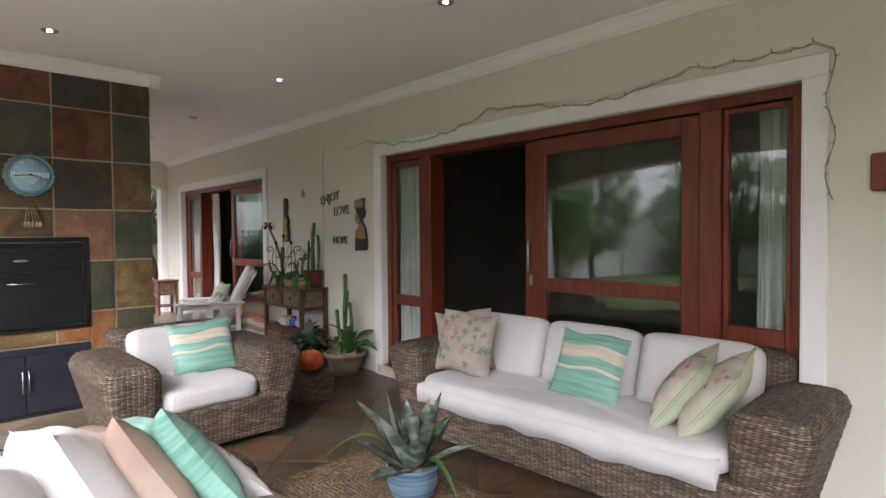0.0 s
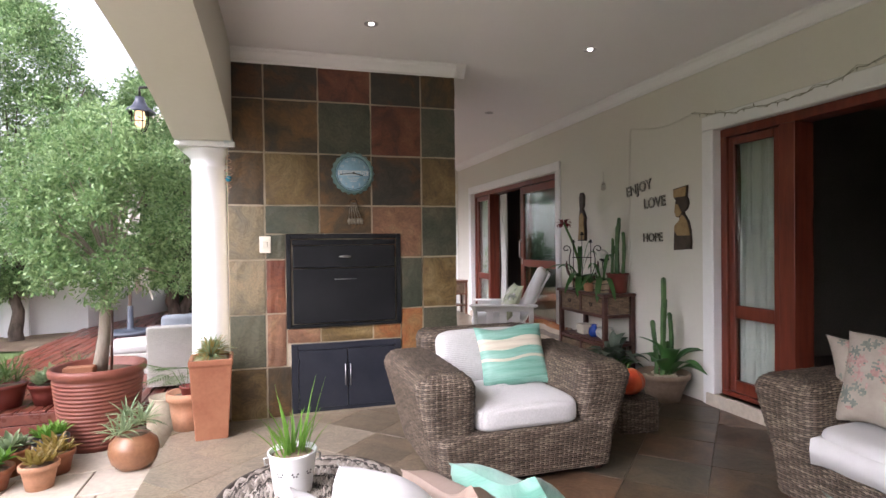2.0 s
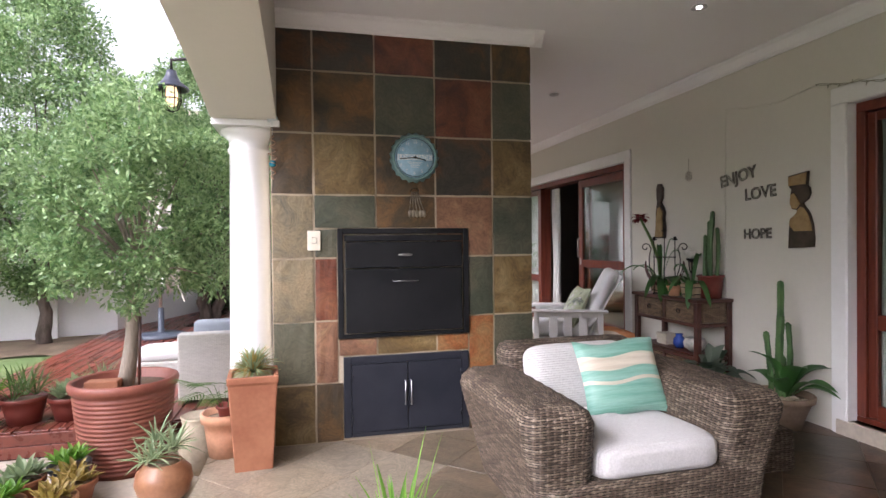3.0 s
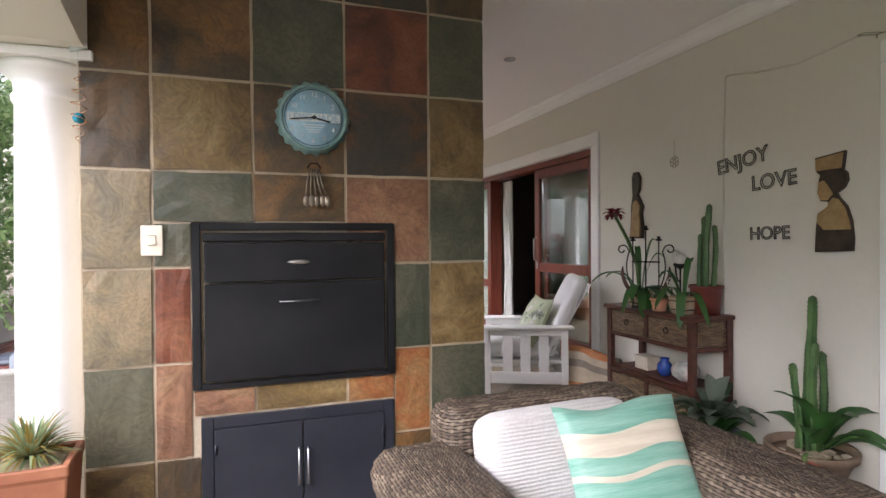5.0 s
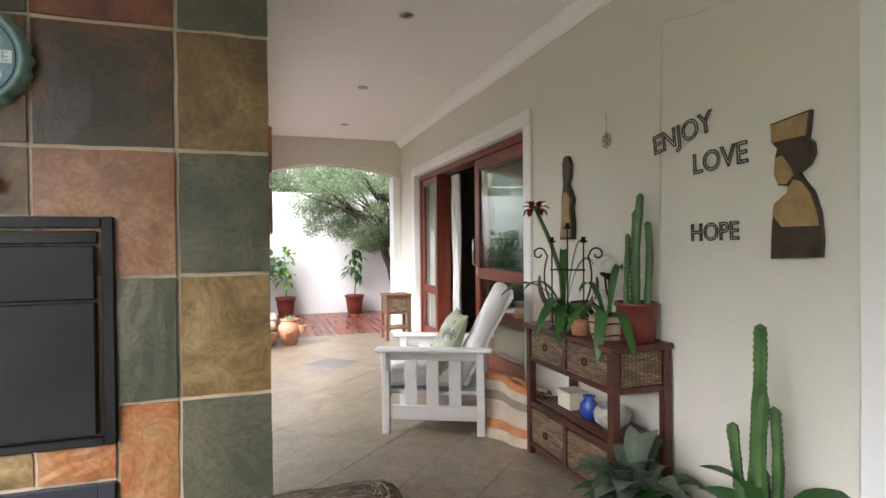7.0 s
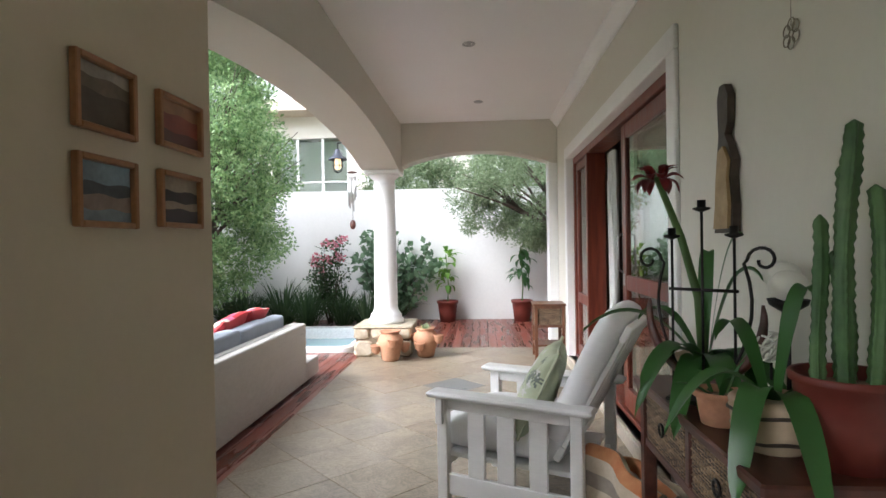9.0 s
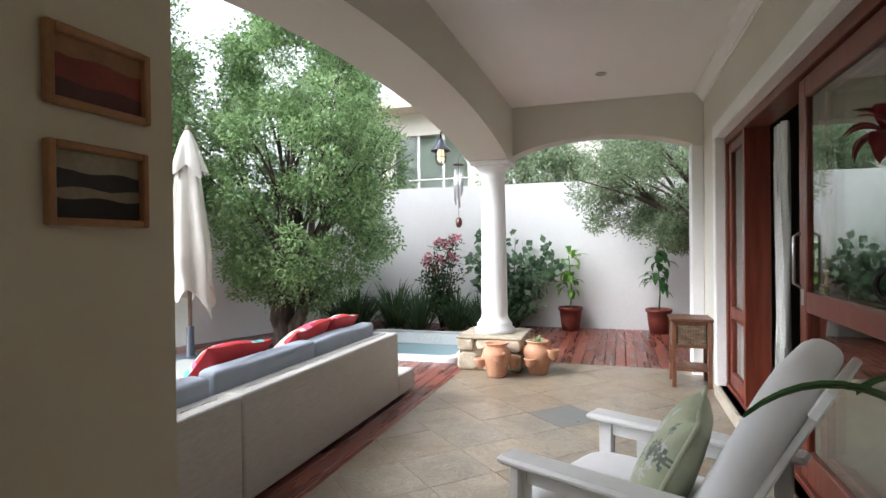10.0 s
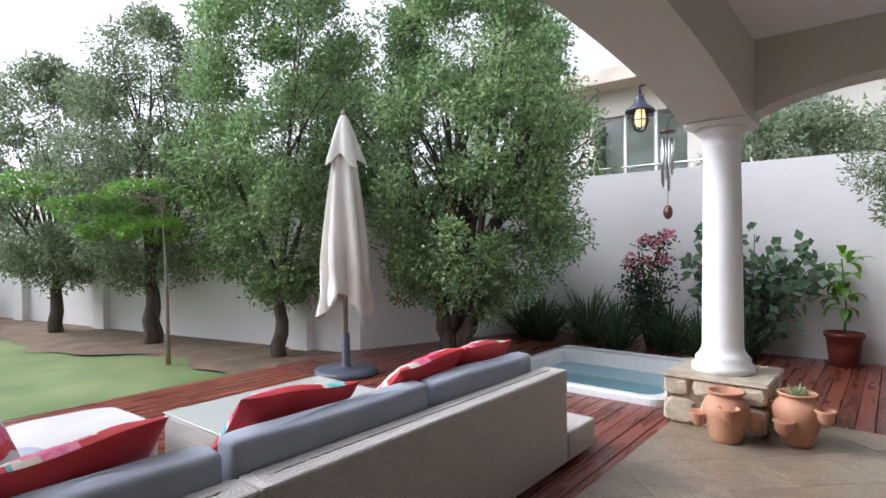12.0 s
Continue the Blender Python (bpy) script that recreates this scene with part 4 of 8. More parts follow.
for k in range(12):
    a = radians(90 - 30 * k)
    if k not in (3, 9):
        words("numeral", str(k or 12), 0.03, 0.0003, M["clock_white"], ck, pose(0.105 * math.cos(a) - 0.012, 0.105 * math.sin(a) - 0.01, 0.0265))
for k in range(4):
    part("print_line", box(-0.05 + 0.008 * k, -0.034 - 0.011 * k, 0.0262, 0.05 - 0.008 * k, -0.03 - 0.011 * k, 0.027), M["clock_white"], ck)
part("hour_hand", box(-0.004, -0.01, 0.03, 0.004, 0.075, 0.032).moved(pose(0, 0, 0, 0, 0, -104)), M["black"], ck)
part("minute_hand", box(-0.003, -0.012, 0.034, 0.003, 0.105, 0.036).moved(pose(0, 0, 0, 0, 0, 97)), M["black"], ck)
part("pin", lathe([(0.008, 0.026), (0.008, 0.04), (0.001, 0.041)], 12), M["black"], ck)

# hanging spoons under the clock
sp = thing("hanging_spoons", pose(0.625, FY - 0.012, 1.66), "bunch of five small metal spoons hanging on the slate", "ornament")
part("hook", tube([(-0.03, 0.002, 0.0), (-0.015, -0.012, 0.02), (0.015, -0.012, 0.02), (0.03, 0.002, 0.0)], 0.003), M["iron"], sp)
M["pewter"] = surf("old_pewter", (0.20, 0.17, 0.13), (0.32, 0.28, 0.22), 30, 0.4, 0.1, 90, metal=0.8)
for k in range(5):
    a = (k - 2) * 0.016
    s = tube([(a * 0.6, -0.012, -0.005), (a, -0.014 - 0.004 * k % 3, -0.07), (a * 1.5 + 0.01, -0.016, -0.13)], 0.004, 6)
    lathe([(0.002, -0.03), (0.012, -0.02), (0.015, 0.0), (0.01, 0.018), (0.002, 0.024)], 12, s).moved(pose(a * 1.5 + 0.012, -0.018, -0.15) @ Matrix.Diagonal((1, 0.45, 1, 1)), 18)
    part("spoon", s, M["pewter"], sp)

sw = thing("light_switch", pose(-0.045, FY - 0.01, 1.33), "cream plastic double light switch on the slate", "switch")
M["cream_plastic"] = plain("cream_plastic", (0.66, 0.61, 0.50), 0.35)
part("plate", box(-0.042, -0.012, -0.065, 0.042, 0.004, 0.065, 0.004), M["cream_plastic"], sw)
part("rocker", box(-0.018, -0.018, -0.02, 0.018, -0.011, 0.022, 0.003), M["cream_plastic"], sw)

# ---- wicker seats ----


def wicker_seat(name, m, width, depth, arm, label, mat, seat_n=1, back_h=0.80, arm_h=0.64, flare=0.03, ins=0.10):
    """A deep wicker club seat facing -y: origin at the middle of the front, on the floor."""
    t = thing(name, m, label, "sofa" if seat_n > 1 else "armchair")
    w = width / 2
    for sgn in (-1, 1):
        a, b = (-w + ins, -w + arm) if sgn < 0 else (w - arm, w - ins)
        fl = (flare + ins, 0.01, 0.05, 0.02) if sgn < 0 else (0.01, flare + ins, 0.05, 0.02)
        part("arm", woven_block(a, 0.02, 0.05, b, depth - 0.06, arm_h, 0.07, 0.09, fl, None, 0.026, 0.06), mat, t)
    part("front_panel", woven_block(-w + ins + 0.01, -0.012, 0.05, w - ins - 0.01, 0.15, 0.31, 0.05, 0.025, (0.03, 0.03, 0.015, 0), None, 0.026, 0.06), mat, t)
    part("seat_base", woven_block(-w + arm - 0.02, 0.12, 0.10, w - arm + 0.02, depth - 0.12, 0.29, 0.03, 0.02, strand=0.04, stake=0.1), mat, t)
    part("backrest", woven_block(-w + arm * 0.7, depth - 0.2, 0.05, w - arm * 0.7, depth - 0.04, back_h, 0.06, 0.06, (0, 0, -0.03, 0.07), None, 0.03, 0.068), mat, t)
    for x in (-w + 0.16, w - 0.16):
        for y in (0.08, depth - 0.12):
            part("foot", box(x - 0.025, y - 0.025, 0, x + 0.025, y + 0.025, 0.07, 0.005), M["dark_wood"], t)
    return t


ARM_M = pose(1.375, 3.50, 0, 0, 0, 1)
wicker_seat("armchair", ARM_M, 1.24, 0.95, 0.30, "brown-grey wicker club armchair with loose white cushions", M["wicker"], 1, 0.745, 0.63)


def cushion(name, shape, mat, m, label, cat="cushion"):
    return single(name, shape, mat, label, cat, m)


cushion("seat_cushion", soft_box(-0.32, -0.02, 0.302, 0.32, 0.72, 0.44, 0.04, 0.0, 3), M["ribbed"], ARM_M, "white ribbed cotton seat cushion on the armchair")
cushion("back_cushion", soft_box(-0.30, -0.19, -0.08, 0.30, 0.19, 0.08, 0.06, 0.0, 4), M["ribbed"], ARM_M @ pose(-0.03, 0.68, 0.565, 74, 0, 3), "white cotton back cushion leaning on the armchair's back")


def striped_pillow(m, w, h, label, seed, bands, extra=""):
    """A scatter cushion of sewn stripes: each stripe a part of its own."""
    t = thing("pillow", m, label, "pillow")
    whole = pillow(w, h, 0.125, 22, seed, 0.5)
    for a, b, mat in bands:
        s = Shape()
        s.v = whole.v
        s.f = [q for i, q in enumerate(whole.f) if a <= ((i % 484) // 22 + 0.5) / 22 < b]
        s.smooth = True
        used = sorted({i for q in s.f for i in q})
        back = {o: k for k, o in enumerate(used)}
        s.v, s.f = [whole.v[i] for i in used], [tuple(back[i] for i in q) for q in s.f]
        part("stripe", s, M[mat], t)
    return t


STRIPES = ((-0.2, 0.41, "mint"), (0.41, 0.455, "sand_fabric"), (0.455, 0.59, "mint"), (0.59, 0.78, "sand_fabric"), (0.78, 1.3, "mint"))
striped_pillow(ARM_M @ pose(0.12, 0.50, 0.60, -26, -3, -6), 0.45, 0.40, "mint green and sand striped scatter pillow on the armchair", 5, STRIPES)

SOFA_M = pose(2.53, 1.77, 0, 0, 0, -88)
wicker_seat("sofa", SOFA_M, 2.6, 0.84, 0.31, "long brown-grey wicker sofa with white cushions before the door", M["wicker"], 3, 0.76, 0.63)
sofa_cushion = cushion("seat_cushion", soft_box(-0.99, -0.05, 0.302, 0.99, 0.62, 0.44, 0.05, 0.0, 6, 20), M["cotton"], SOFA_M, "long white cotton seat cushion on the wicker sofa")
s = Shape()
rings = []
for k in range(40):
    x = -0.96 + 1.92 * k / 39
    dz = 0.014 * math.sin(k * 0.5) * math.sin(k * 0.17) + 0.004 * math.sin(k * 1.3)
    rings.append([(x, 0.05, 0.40), (x, -0.052, 0.39), (x, -0.06 + 0.006 * math.sin(k), 0.34), (x, -0.05 + 0.008 * math.sin(k * 0.9), 0.27 + dz), (x, -0.044 + 0.008 * math.sin(k * 0.9), 0.27 + dz)])
s = loft(rings, s, caps=False)
s.smooth = True
part("cover_hem", s, M["cotton"], sofa_cushion, "loose cotton hem hanging over the front")
for k, (a, b) in enumerate(((-0.98, -0.34), (-0.33, 0.32), (0.33, 0.98))):
    cushion("back_cushion", soft_box(a, -0.22, -0.1, b, 0.22, 0.1, 0.08, 0.0, 10 + k), M["cotton"], SOFA_M @ pose(0, 0.575, 0.605, 74), "plump white cotton back cushion on the wicker sofa")


M["floral"] = surf("faded_floral_linen", (0.31, 0.265, 0.22), (0.39, 0.345, 0.285), 7, 0.85, 0.05, 60, grain=0.04)
M["floral_rose"] = surf("dusty_rose_print", (0.36, 0.20, 0.18), (0.42, 0.28, 0.25), 30, 0.85, 0.0, 60)
M["floral_leaf"] = surf("teal_leaf_print", (0.14, 0.165, 0.145), (0.21, 0.23, 0.19), 30, 0.85, 0.1, 90)
M["sage"] = surf("sage_green_linen", (0.40, 0.44, 0.30), (0.48, 0.52, 0.37), 5, 0.85, 0.05, 60, grain=0.03)
M["rose_ground"] = surf("cream_rose_linen", (0.42, 0.38, 0.31), (0.50, 0.46, 0.38), 8, 0.85, 0.05, 60, grain=0.03)
M["rose_print"] = surf("pink_rose_print", (0.50, 0.16, 0.20), (0.62, 0.36, 0.36), 25, 0.85, 0.1, 90)


def printed_pillow(m, w, h, t, base, label, seed, motifs, piping=None, back=None):
    """A scatter cushion with printed motifs as small faces taken out of its cloth."""
    th = thing("pillow", m, label, "pillow")
    whole = pillow(w, h, t, 48, seed, 0.8)
    rnd = random.Random(seed)
    spots = [(rnd.uniform(-0.42, 0.42) * w, rnd.uniform(-0.42, 0.42) * h, rnd.uniform(0.012, 0.034), rnd.choice(motifs)) for _ in range(44)]
    groups = {}
    for q in whole.f:
        x, y, z = (sum(whole.v[i][c] for i in q) / 4 for c in range(3))
        key = base if (back is None or y < 0) else back
        for sx, sz, r, mm in spots:
            if (x - sx) ** 2 + (z - sz) ** 2 < (r * (0.7 + 0.4 * math.sin(7 * math.atan2(z - sz, x - sx) + sx * 90))) ** 2 and (back is None or y < 0):
                key = mm
        groups.setdefault(key, []).append(q)
    for key, fs in groups.items():
        used = sorted({i for q in fs for i in q})
        idx = {o: k for k, o in enumerate(used)}
        s = Shape()
        s.v, s.f = [whole.v[i] for i in used], [tuple(idx[i] for i in q) for q in fs]
        s.smooth = True
        pr = part("cover" if key == base else "print", s, M[key], th)
        if key != base:
            tagged(pr, kind="stuff")
    if piping:
        e = []
        for k in range(49):
            a = 4 * (k % 48) / 48
            sd, f = int(a), a - int(a)
            p = ((-1 + 2 * f, -1), (1, -1 + 2 * f), (1 - 2 * f, 1), (-1, 1 - 2 * f))[sd]
            ex = 1 - 0.8 * 0.22 * 0.6 * (1 - p[1] ** 2) * abs(p[0]) ** 2
            ez = 1 - 0.8 * 0.22 * 0.6 * (1 - p[0] ** 2) * abs(p[1]) ** 2
            e.append((p[0] * ex * w / 2, 0, p[1] * ez * h / 2))
        part("piping", tube(e, 0.008, 6), M[piping], th)
    return th


printed_pillow(SOFA_M @ pose(-0.80, 0.27, 0.645, -16, 4, 14), 0.44, 0.45, 0.18, "floral", "taupe floral linen scatter pillow on the sofa", 21, ("floral_rose", "floral_leaf", "floral_leaf"))
printed_pillow(SOFA_M @ pose(-0.90, 0.36, 0.64, -14, -8, 26), 0.44, 0.44, 0.15, "floral", "taupe floral linen scatter pillow behind another", 22, ("floral_rose", "floral_leaf"))
striped_pillow(SOFA_M @ pose(0.13, 0.32, 0.625, -24, 3, 2), 0.44, 0.41, "mint green and sand striped scatter pillow on the sofa", 23, STRIPES)
printed_pillow(SOFA_M @ pose(0.70, 0.28, 0.625, -36, 6, -80), 0.44, 0.42, 0.18, "rose_ground", "cream pillow with pink roses and sage back on the sofa", 24, ("rose_print", "rose_ground", "floral_leaf"), "sage", "sage")
printed_pillow(SOFA_M @ pose(0.87, 0.25, 0.63, -38, 8, -83), 0.44, 0.42, 0.18, "rose_ground", "cream pillow with pink roses and sage back on the sofa", 25, ("rose_print", "rose_ground", "floral_leaf"), "sage", "sage")

# two-seat wicker sofa seen from behind
LOVE_M = pose(0.98, 1.42, 0, 0, 0, 90)
wicker_seat("wicker_loveseat", LOVE_M, 1.6, 0.86, 0.2, "grey-brown wicker two-seat sofa heaped with cushions", M["wicker"], 2, 0.60, 0.5)
cushion("seat_cushion", soft_box(-0.6, -0.04, 0.302, 0.6, 0.62, 0.43, 0.05, 0, 31, 18), M["cotton"], LOVE_M, "white cotton seat cushion on the two-seat sofa")
cushion("pillow", pillow(0.46, 0.44, 0.24, 24, 32, 0.9), M["cotton"], LOVE_M @ pose(0.34, 0.82, 0.61, -16, 8, 4), "large white cotton cushion on the two-seat sofa", "pillow")
cushion("pillow", pillow(0.48, 0.47, 0.25, 24, 33, 0.9), M["cotton"], LOVE_M @ pose(0.40, 0.66, 0.645, -25, 12, 6), "large creased white cotton cushion on the two-seat sofa", "pillow")
cushion("pillow", pillow(0.46, 0.45, 0.17, 24, 34, 0.9), M["brown_satin"], LOVE_M @ pose(0.41, 0.49, 0.635, -29, 16, 6), "bronze satin pillow leaning on a white cushion", "pillow")
cushion("pillow", pillow(0.46, 0.45, 0.17, 24, 35, 0.9), M["mint"], LOVE_M @ pose(0.43, 0.35, 0.63, -31, 16, 6), "shiny mint green pillow leaning on a bronze one", "pillow")
printed_pillow(LOVE_M @ pose(0.46, 0.225, 0.575, -42, 14, 6), 0.36, 0.36, 0.1, "cotton", "small white pillow with a grey print", 36, ("floral_leaf",))

# coffee table of wicker
ct = thing("coffee_table", pose(1.27, 1.41, 0), "low woven wicker coffee table with a plant on it", "table")
part("body", woven_block(-0.26, -0.52, 0.05, 0.26, 0.52, 0.40, 0.04, 0.03, strand=0.016), M["wicker_tan"], ct)
part("top_rim", woven_block(-0.29, -0.55, 0.36, 0.29, 0.55, 0.425, 0.05, 0.028, strand=0.016), M["wicker_tan"], ct)
for x in (-0.22, 0.22):
    for y in (-0.48, 0.48):
        part("foot", box(x - 0.025, y - 0.025, 0, x + 0.025, y + 0.025, 0.06, 0.004), M["dark_wood"], ct)

# round wicker side table
rt = thing("round_table", pose(0.165, 2.69, 0), "round open-weave grey wicker side table", "table")
rings = [[(r * math.cos(2 * math.pi * i / 40), r * math.sin(2 * math.pi * i / 40), z) for i in range(40)] for r, z in ((0.24, 0.03), (0.27, 0.18), (0.285, 0.33), (0.30, 0.41), (0.315, 0.44), (0.31, 0.465), (0.28, 0.475), (0.15, 0.477), (0.02, 0.478))]
part("body", woven(rings, 0.02, 0.05, 0.006), M["wicker_grey"], rt)
part("rim", tube([(0.312 * math.cos(a * math.pi / 24), 0.312 * math.sin(a * math.pi / 24), 0.46) for a in range(49)], 0.016, 8), M["wicker_grey"], rt)
part("foot_ring", tube([(0.235 * math.cos(a * math.pi / 24), 0.235 * math.sin(a * math.pi / 24), 0.015) for a in range(49)], 0.015, 8), M["wicker_grey"], rt)


# ---- plants ----


def blade(s, base, tip, width, bend=0.2, n=6, fold=0.3, twist=None):
    """A strap leaf from base to tip, widest low, bending down towards the tip."""
    b, e = Vector(base), Vector(tip)
    d = e - b
    side = d.cross(Vector((0, 0, 1)))
    side = side.normalized() if side.length > 1e-4 else Vector((1, 0, 0))
    nrm = side.cross(d).normalized()
    v, f = [], []
    for i in range(n + 1):
        t = i / n
        p = b + d * t + Vector((0, 0, bend * d.length * math.sin(math.pi * t * 0.9) * (1 - 0.35 * t)))
        w = width * (0.55 + 0.9 * t * (1 - t) * 2) * (1 - t ** 3) + 0.001
        v += [tuple(p - side * w / 2), tuple(p - nrm * w * fold), tuple(p + side * w / 2)]
    for i in range(n):
        o = i * 3
        f += [(o, o + 1, o + 4, o + 3), (o + 1, o + 2, o + 5, o + 4)]
    s.add(v, f)
    return s


def rosette(n, length, width, up, seed, z=0.0, spread=1.0, bend=0.2, s=None, low=-0.1):
    rnd = random.Random(seed)
    s = s or Shape()
    for k in range(n):
        a = k * 2.39996 + rnd.uniform(-0.2, 0.2)
        t = k / max(1, n - 1)
        el = up * (1 - t) + low * t + rnd.uniform(-0.1, 0.1)
        L = length * rnd.uniform(0.75, 1.15)
        d = Vector((math.cos(a) * math.cos(el) * spread, math.sin(a) * math.cos(el) * spread, math.sin(el)))
        b = Vector((math.cos(a), math.sin(a), 0)) * 0.015
        blade(s, (b.x, b.y, z), tuple(b + Vector((0, 0, z)) + d * L), width * rnd.uniform(0.8, 1.15), bend)
    s.smooth = True
    return s


def pot(name, profile, mat, m, label, soil=None, cat="pot", seg=32, soil_mat=None):
    """A turned pot with a thick rim; soil: (radius, height)."""
    t = thing(name, m, label, cat)
    part("vessel", lathe(profile, seg), mat, t)
    if soil:
        part("soil", lathe([(soil[0], soil[1] - 0.02), (soil[0], soil[1]), (soil[0] * 0.5, soil[1] + 0.008), (0.001, soil[1] + 0.01)], 20), soil_mat or M["soil"], t)
    return t


def pot_profile(r0, r1, h, rim=0.02, band=0.05):
    return [(0.001, 0), (r0, 0), (r0 + (r1 - r0) * 0.5, h * 0.5), (r1 - rim * 0.4, h - band), (r1 + rim * 0.5, h - band + 0.004), (r1 + rim * 0.6, h - 0.006), (r1 + rim * 0.3, h), (r1 - rim * 0.6, h - 0.002), (r1 - rim * 0.9, h - band - 0.02), (0.001, h - band - 0.025)]


# bromeliad on the coffee table
M["blue_glaze"] = surf("blue_banded_glaze", (0.05, 0.09, 0.16), (0.12, 0.20, 0.22), 9, 0.2, 0.03, 40, stretch=(0.3, 0.3, 9))
bp = pot("plant_pot", [(0.001, 0), (0.06, 0), (0.085, 0.03), (0.098, 0.08), (0.095, 0.115), (0.10, 0.125), (0.098, 0.135), (0.088, 0.132), (0.084, 0.10), (0.001, 0.095)], M["blue_glaze"], pose(1.32, 1.44, 0.427), "blue and green glazed pot with a silvery bromeliad", (0.08, 0.115), "potted plant")
M["bromeliad"] = surf("banded_bromeliad_leaf", (0.035, 0.06, 0.04), (0.17, 0.20, 0.165), 16, 0.5, 0.05, 60, low=0.42, high=0.6, stretch=(1, 1, 2))
part("leaves", rosette(13, 0.31, 0.085, 1.35, 41, 0.11, 1, 0.10, None, 0.3), M["bromeliad"], bp)
part("stem", tube([(0, 0, 0.1), (0.01, 0, 0.2), (0.015, 0.01, 0.30)], 0.035, 10, None, 0.02), M["bromeliad"], bp)
part("long_leaf", rosette(3, 0.34, 0.025, 0.3, 43, 0.11, 1, 0.5, None, -0.3), M["leaf_grass"], bp)

# white bucket with grass on the round table
bk = pot("bucket", [(0.001, 0), (0.075, 0), (0.078, 0.006), (0.098, 0.16), (0.103, 0.166), (0.10, 0.172), (0.094, 0.168), (0.09, 0.13), (0.001, 0.125)], M["white_wood"], pose(0.10, 2.70, 0.478) @ Matrix.Diagonal((0.82, 0.82, 0.84, 1)), "white enamel bucket planted with tall grass", (0.09, 0.15), "potted plant")
s = Shape()
rnd = random.Random(50)
for k in range(60):
    a, r = rnd.uniform(0, 6.28), rnd.uniform(0, 0.07)
    L, lean = (rnd.uniform(0.08, 0.17) if k % 12 else rnd.uniform(0.24, 0.32)), rnd.uniform(0.1, 0.8 if k % 12 else 0.4)
    blade(s, (r * math.cos(a), r * math.sin(a), 0.15), (r * math.cos(a) + lean * L * math.cos(a + rnd.uniform(-1, 1)), r * math.sin(a) + lean * L * math.sin(a), 0.15 + L), 0.009, 0.12)
part("grass", s, M["leaf_bright"], bk)
for k in (0, 1, 2):
    a = radians(-90 - 35 + 40 * k)
    s = Shape()
    for q in range(6):
        b = q * math.pi / 3
        lathe([(0.001, 0), (0.0035, 0.001), (0.0035, 0.002), (0.001, 0.002)], 8, s).moved(pose(0.011 * math.cos(b), 0.011 * math.sin(b), 0), len(s.v) - 32)
    s.moved(pose(0.0885 * math.cos(a), 0.0885 * math.sin(a), 0.10, 90, 0, math.degrees(a) + 90))
    part("punched_flower", s, M["iron"], bk, "grey punched flower pattern")
for sg in (-1, 1):
    part("ear", tube([(sg * 0.10, 0, 0.15), (sg * 0.115, 0, 0.145), (sg * 0.112, 0.0, 0.12), (sg * 0.10, 0, 0.12)], 0.004), M["steel"], bk)

# wicker stool with an orange pumpkin
st = thing("wicker_stool", pose(2.45, 4.16, 0), "low dark wicker stool beside the armchair", "stool")
part("body", woven_block(-0.16, -0.16, 0.0, 0.16, 0.16, 0.22, 0.05, 0.03), M["wicker"], st)
pk = thing("pumpkin", pose(2.45, 4.16, 0.224), "round glossy orange-red pumpkin on a wicker stool", "pumpkin")
M["pumpkin"] = surf("pumpkin_skin", (0.55, 0.06, 0.02), (0.62, 0.14, 0.04), 5, 0.35, 0.05, 40)
rings = []
for k in range(13):
    a = math.pi * k / 12
    rings.append([((0.108 * math.sin(a) + 0.004) * (1 + 0.04 * math.cos(10 * b)) * math.cos(b), (0.108 * math.sin(a) + 0.004) * (1 + 0.04 * math.cos(10 * b)) * math.sin(b), 0.095 - 0.095 * math.cos(a)) for b in [2 * math.pi * i / 60 for i in range(60)]])
s = loft(rings)
s.smooth = True
part("flesh", s, M["pumpkin"], pk)
part("stalk", tube([(0, 0, 0.18), (0.005, 0, 0.21), (0.02, 0, 0.22)], 0.012, 8, None, 0.008), M["leaf_grass"], pk)


def cactus_stem(s, p, r, h, ribs=5, seed=0):
    """A ribbed upright column, domed."""
    rnd = random.Random(seed)
    rings = []
    n = int(h / 0.012)
    for k in range(n + 1):
        t = k / n
        tip = min(1.0, max(0.0, (1 - t) * h / (r * 1.6)))
        rr = r * (0.92 + 0.07 * math.sin(t * 13 + seed) + 0.05 * math.sin(t * 31 + 2 * seed)) * math.sqrt(1 - (1 - tip) ** 2) + 0.002
        row = []
        for i in range(6 * ribs):
            b = 2 * math.pi * i / (6 * ribs)
            crest = max(0.0, math.cos(ribs * b))
            q = rr * (0.74 + (0.36 + (0.14 if k % 2 else -0.06)) * crest ** 1.5) + rnd.uniform(-0.0006, 0.0006)
            row.append((p[0] + 0.02 * t * math.sin(t * 3 + seed) + q * math.cos(b + 0.5 * seed), p[1] + 0.02 * t * math.cos(t * 2 + 2 * seed) + q * math.sin(b + 0.5 * seed), p[2] + h * t))
        rings.append(row)
    loft(rings, s)
    s.smooth = True
    return s


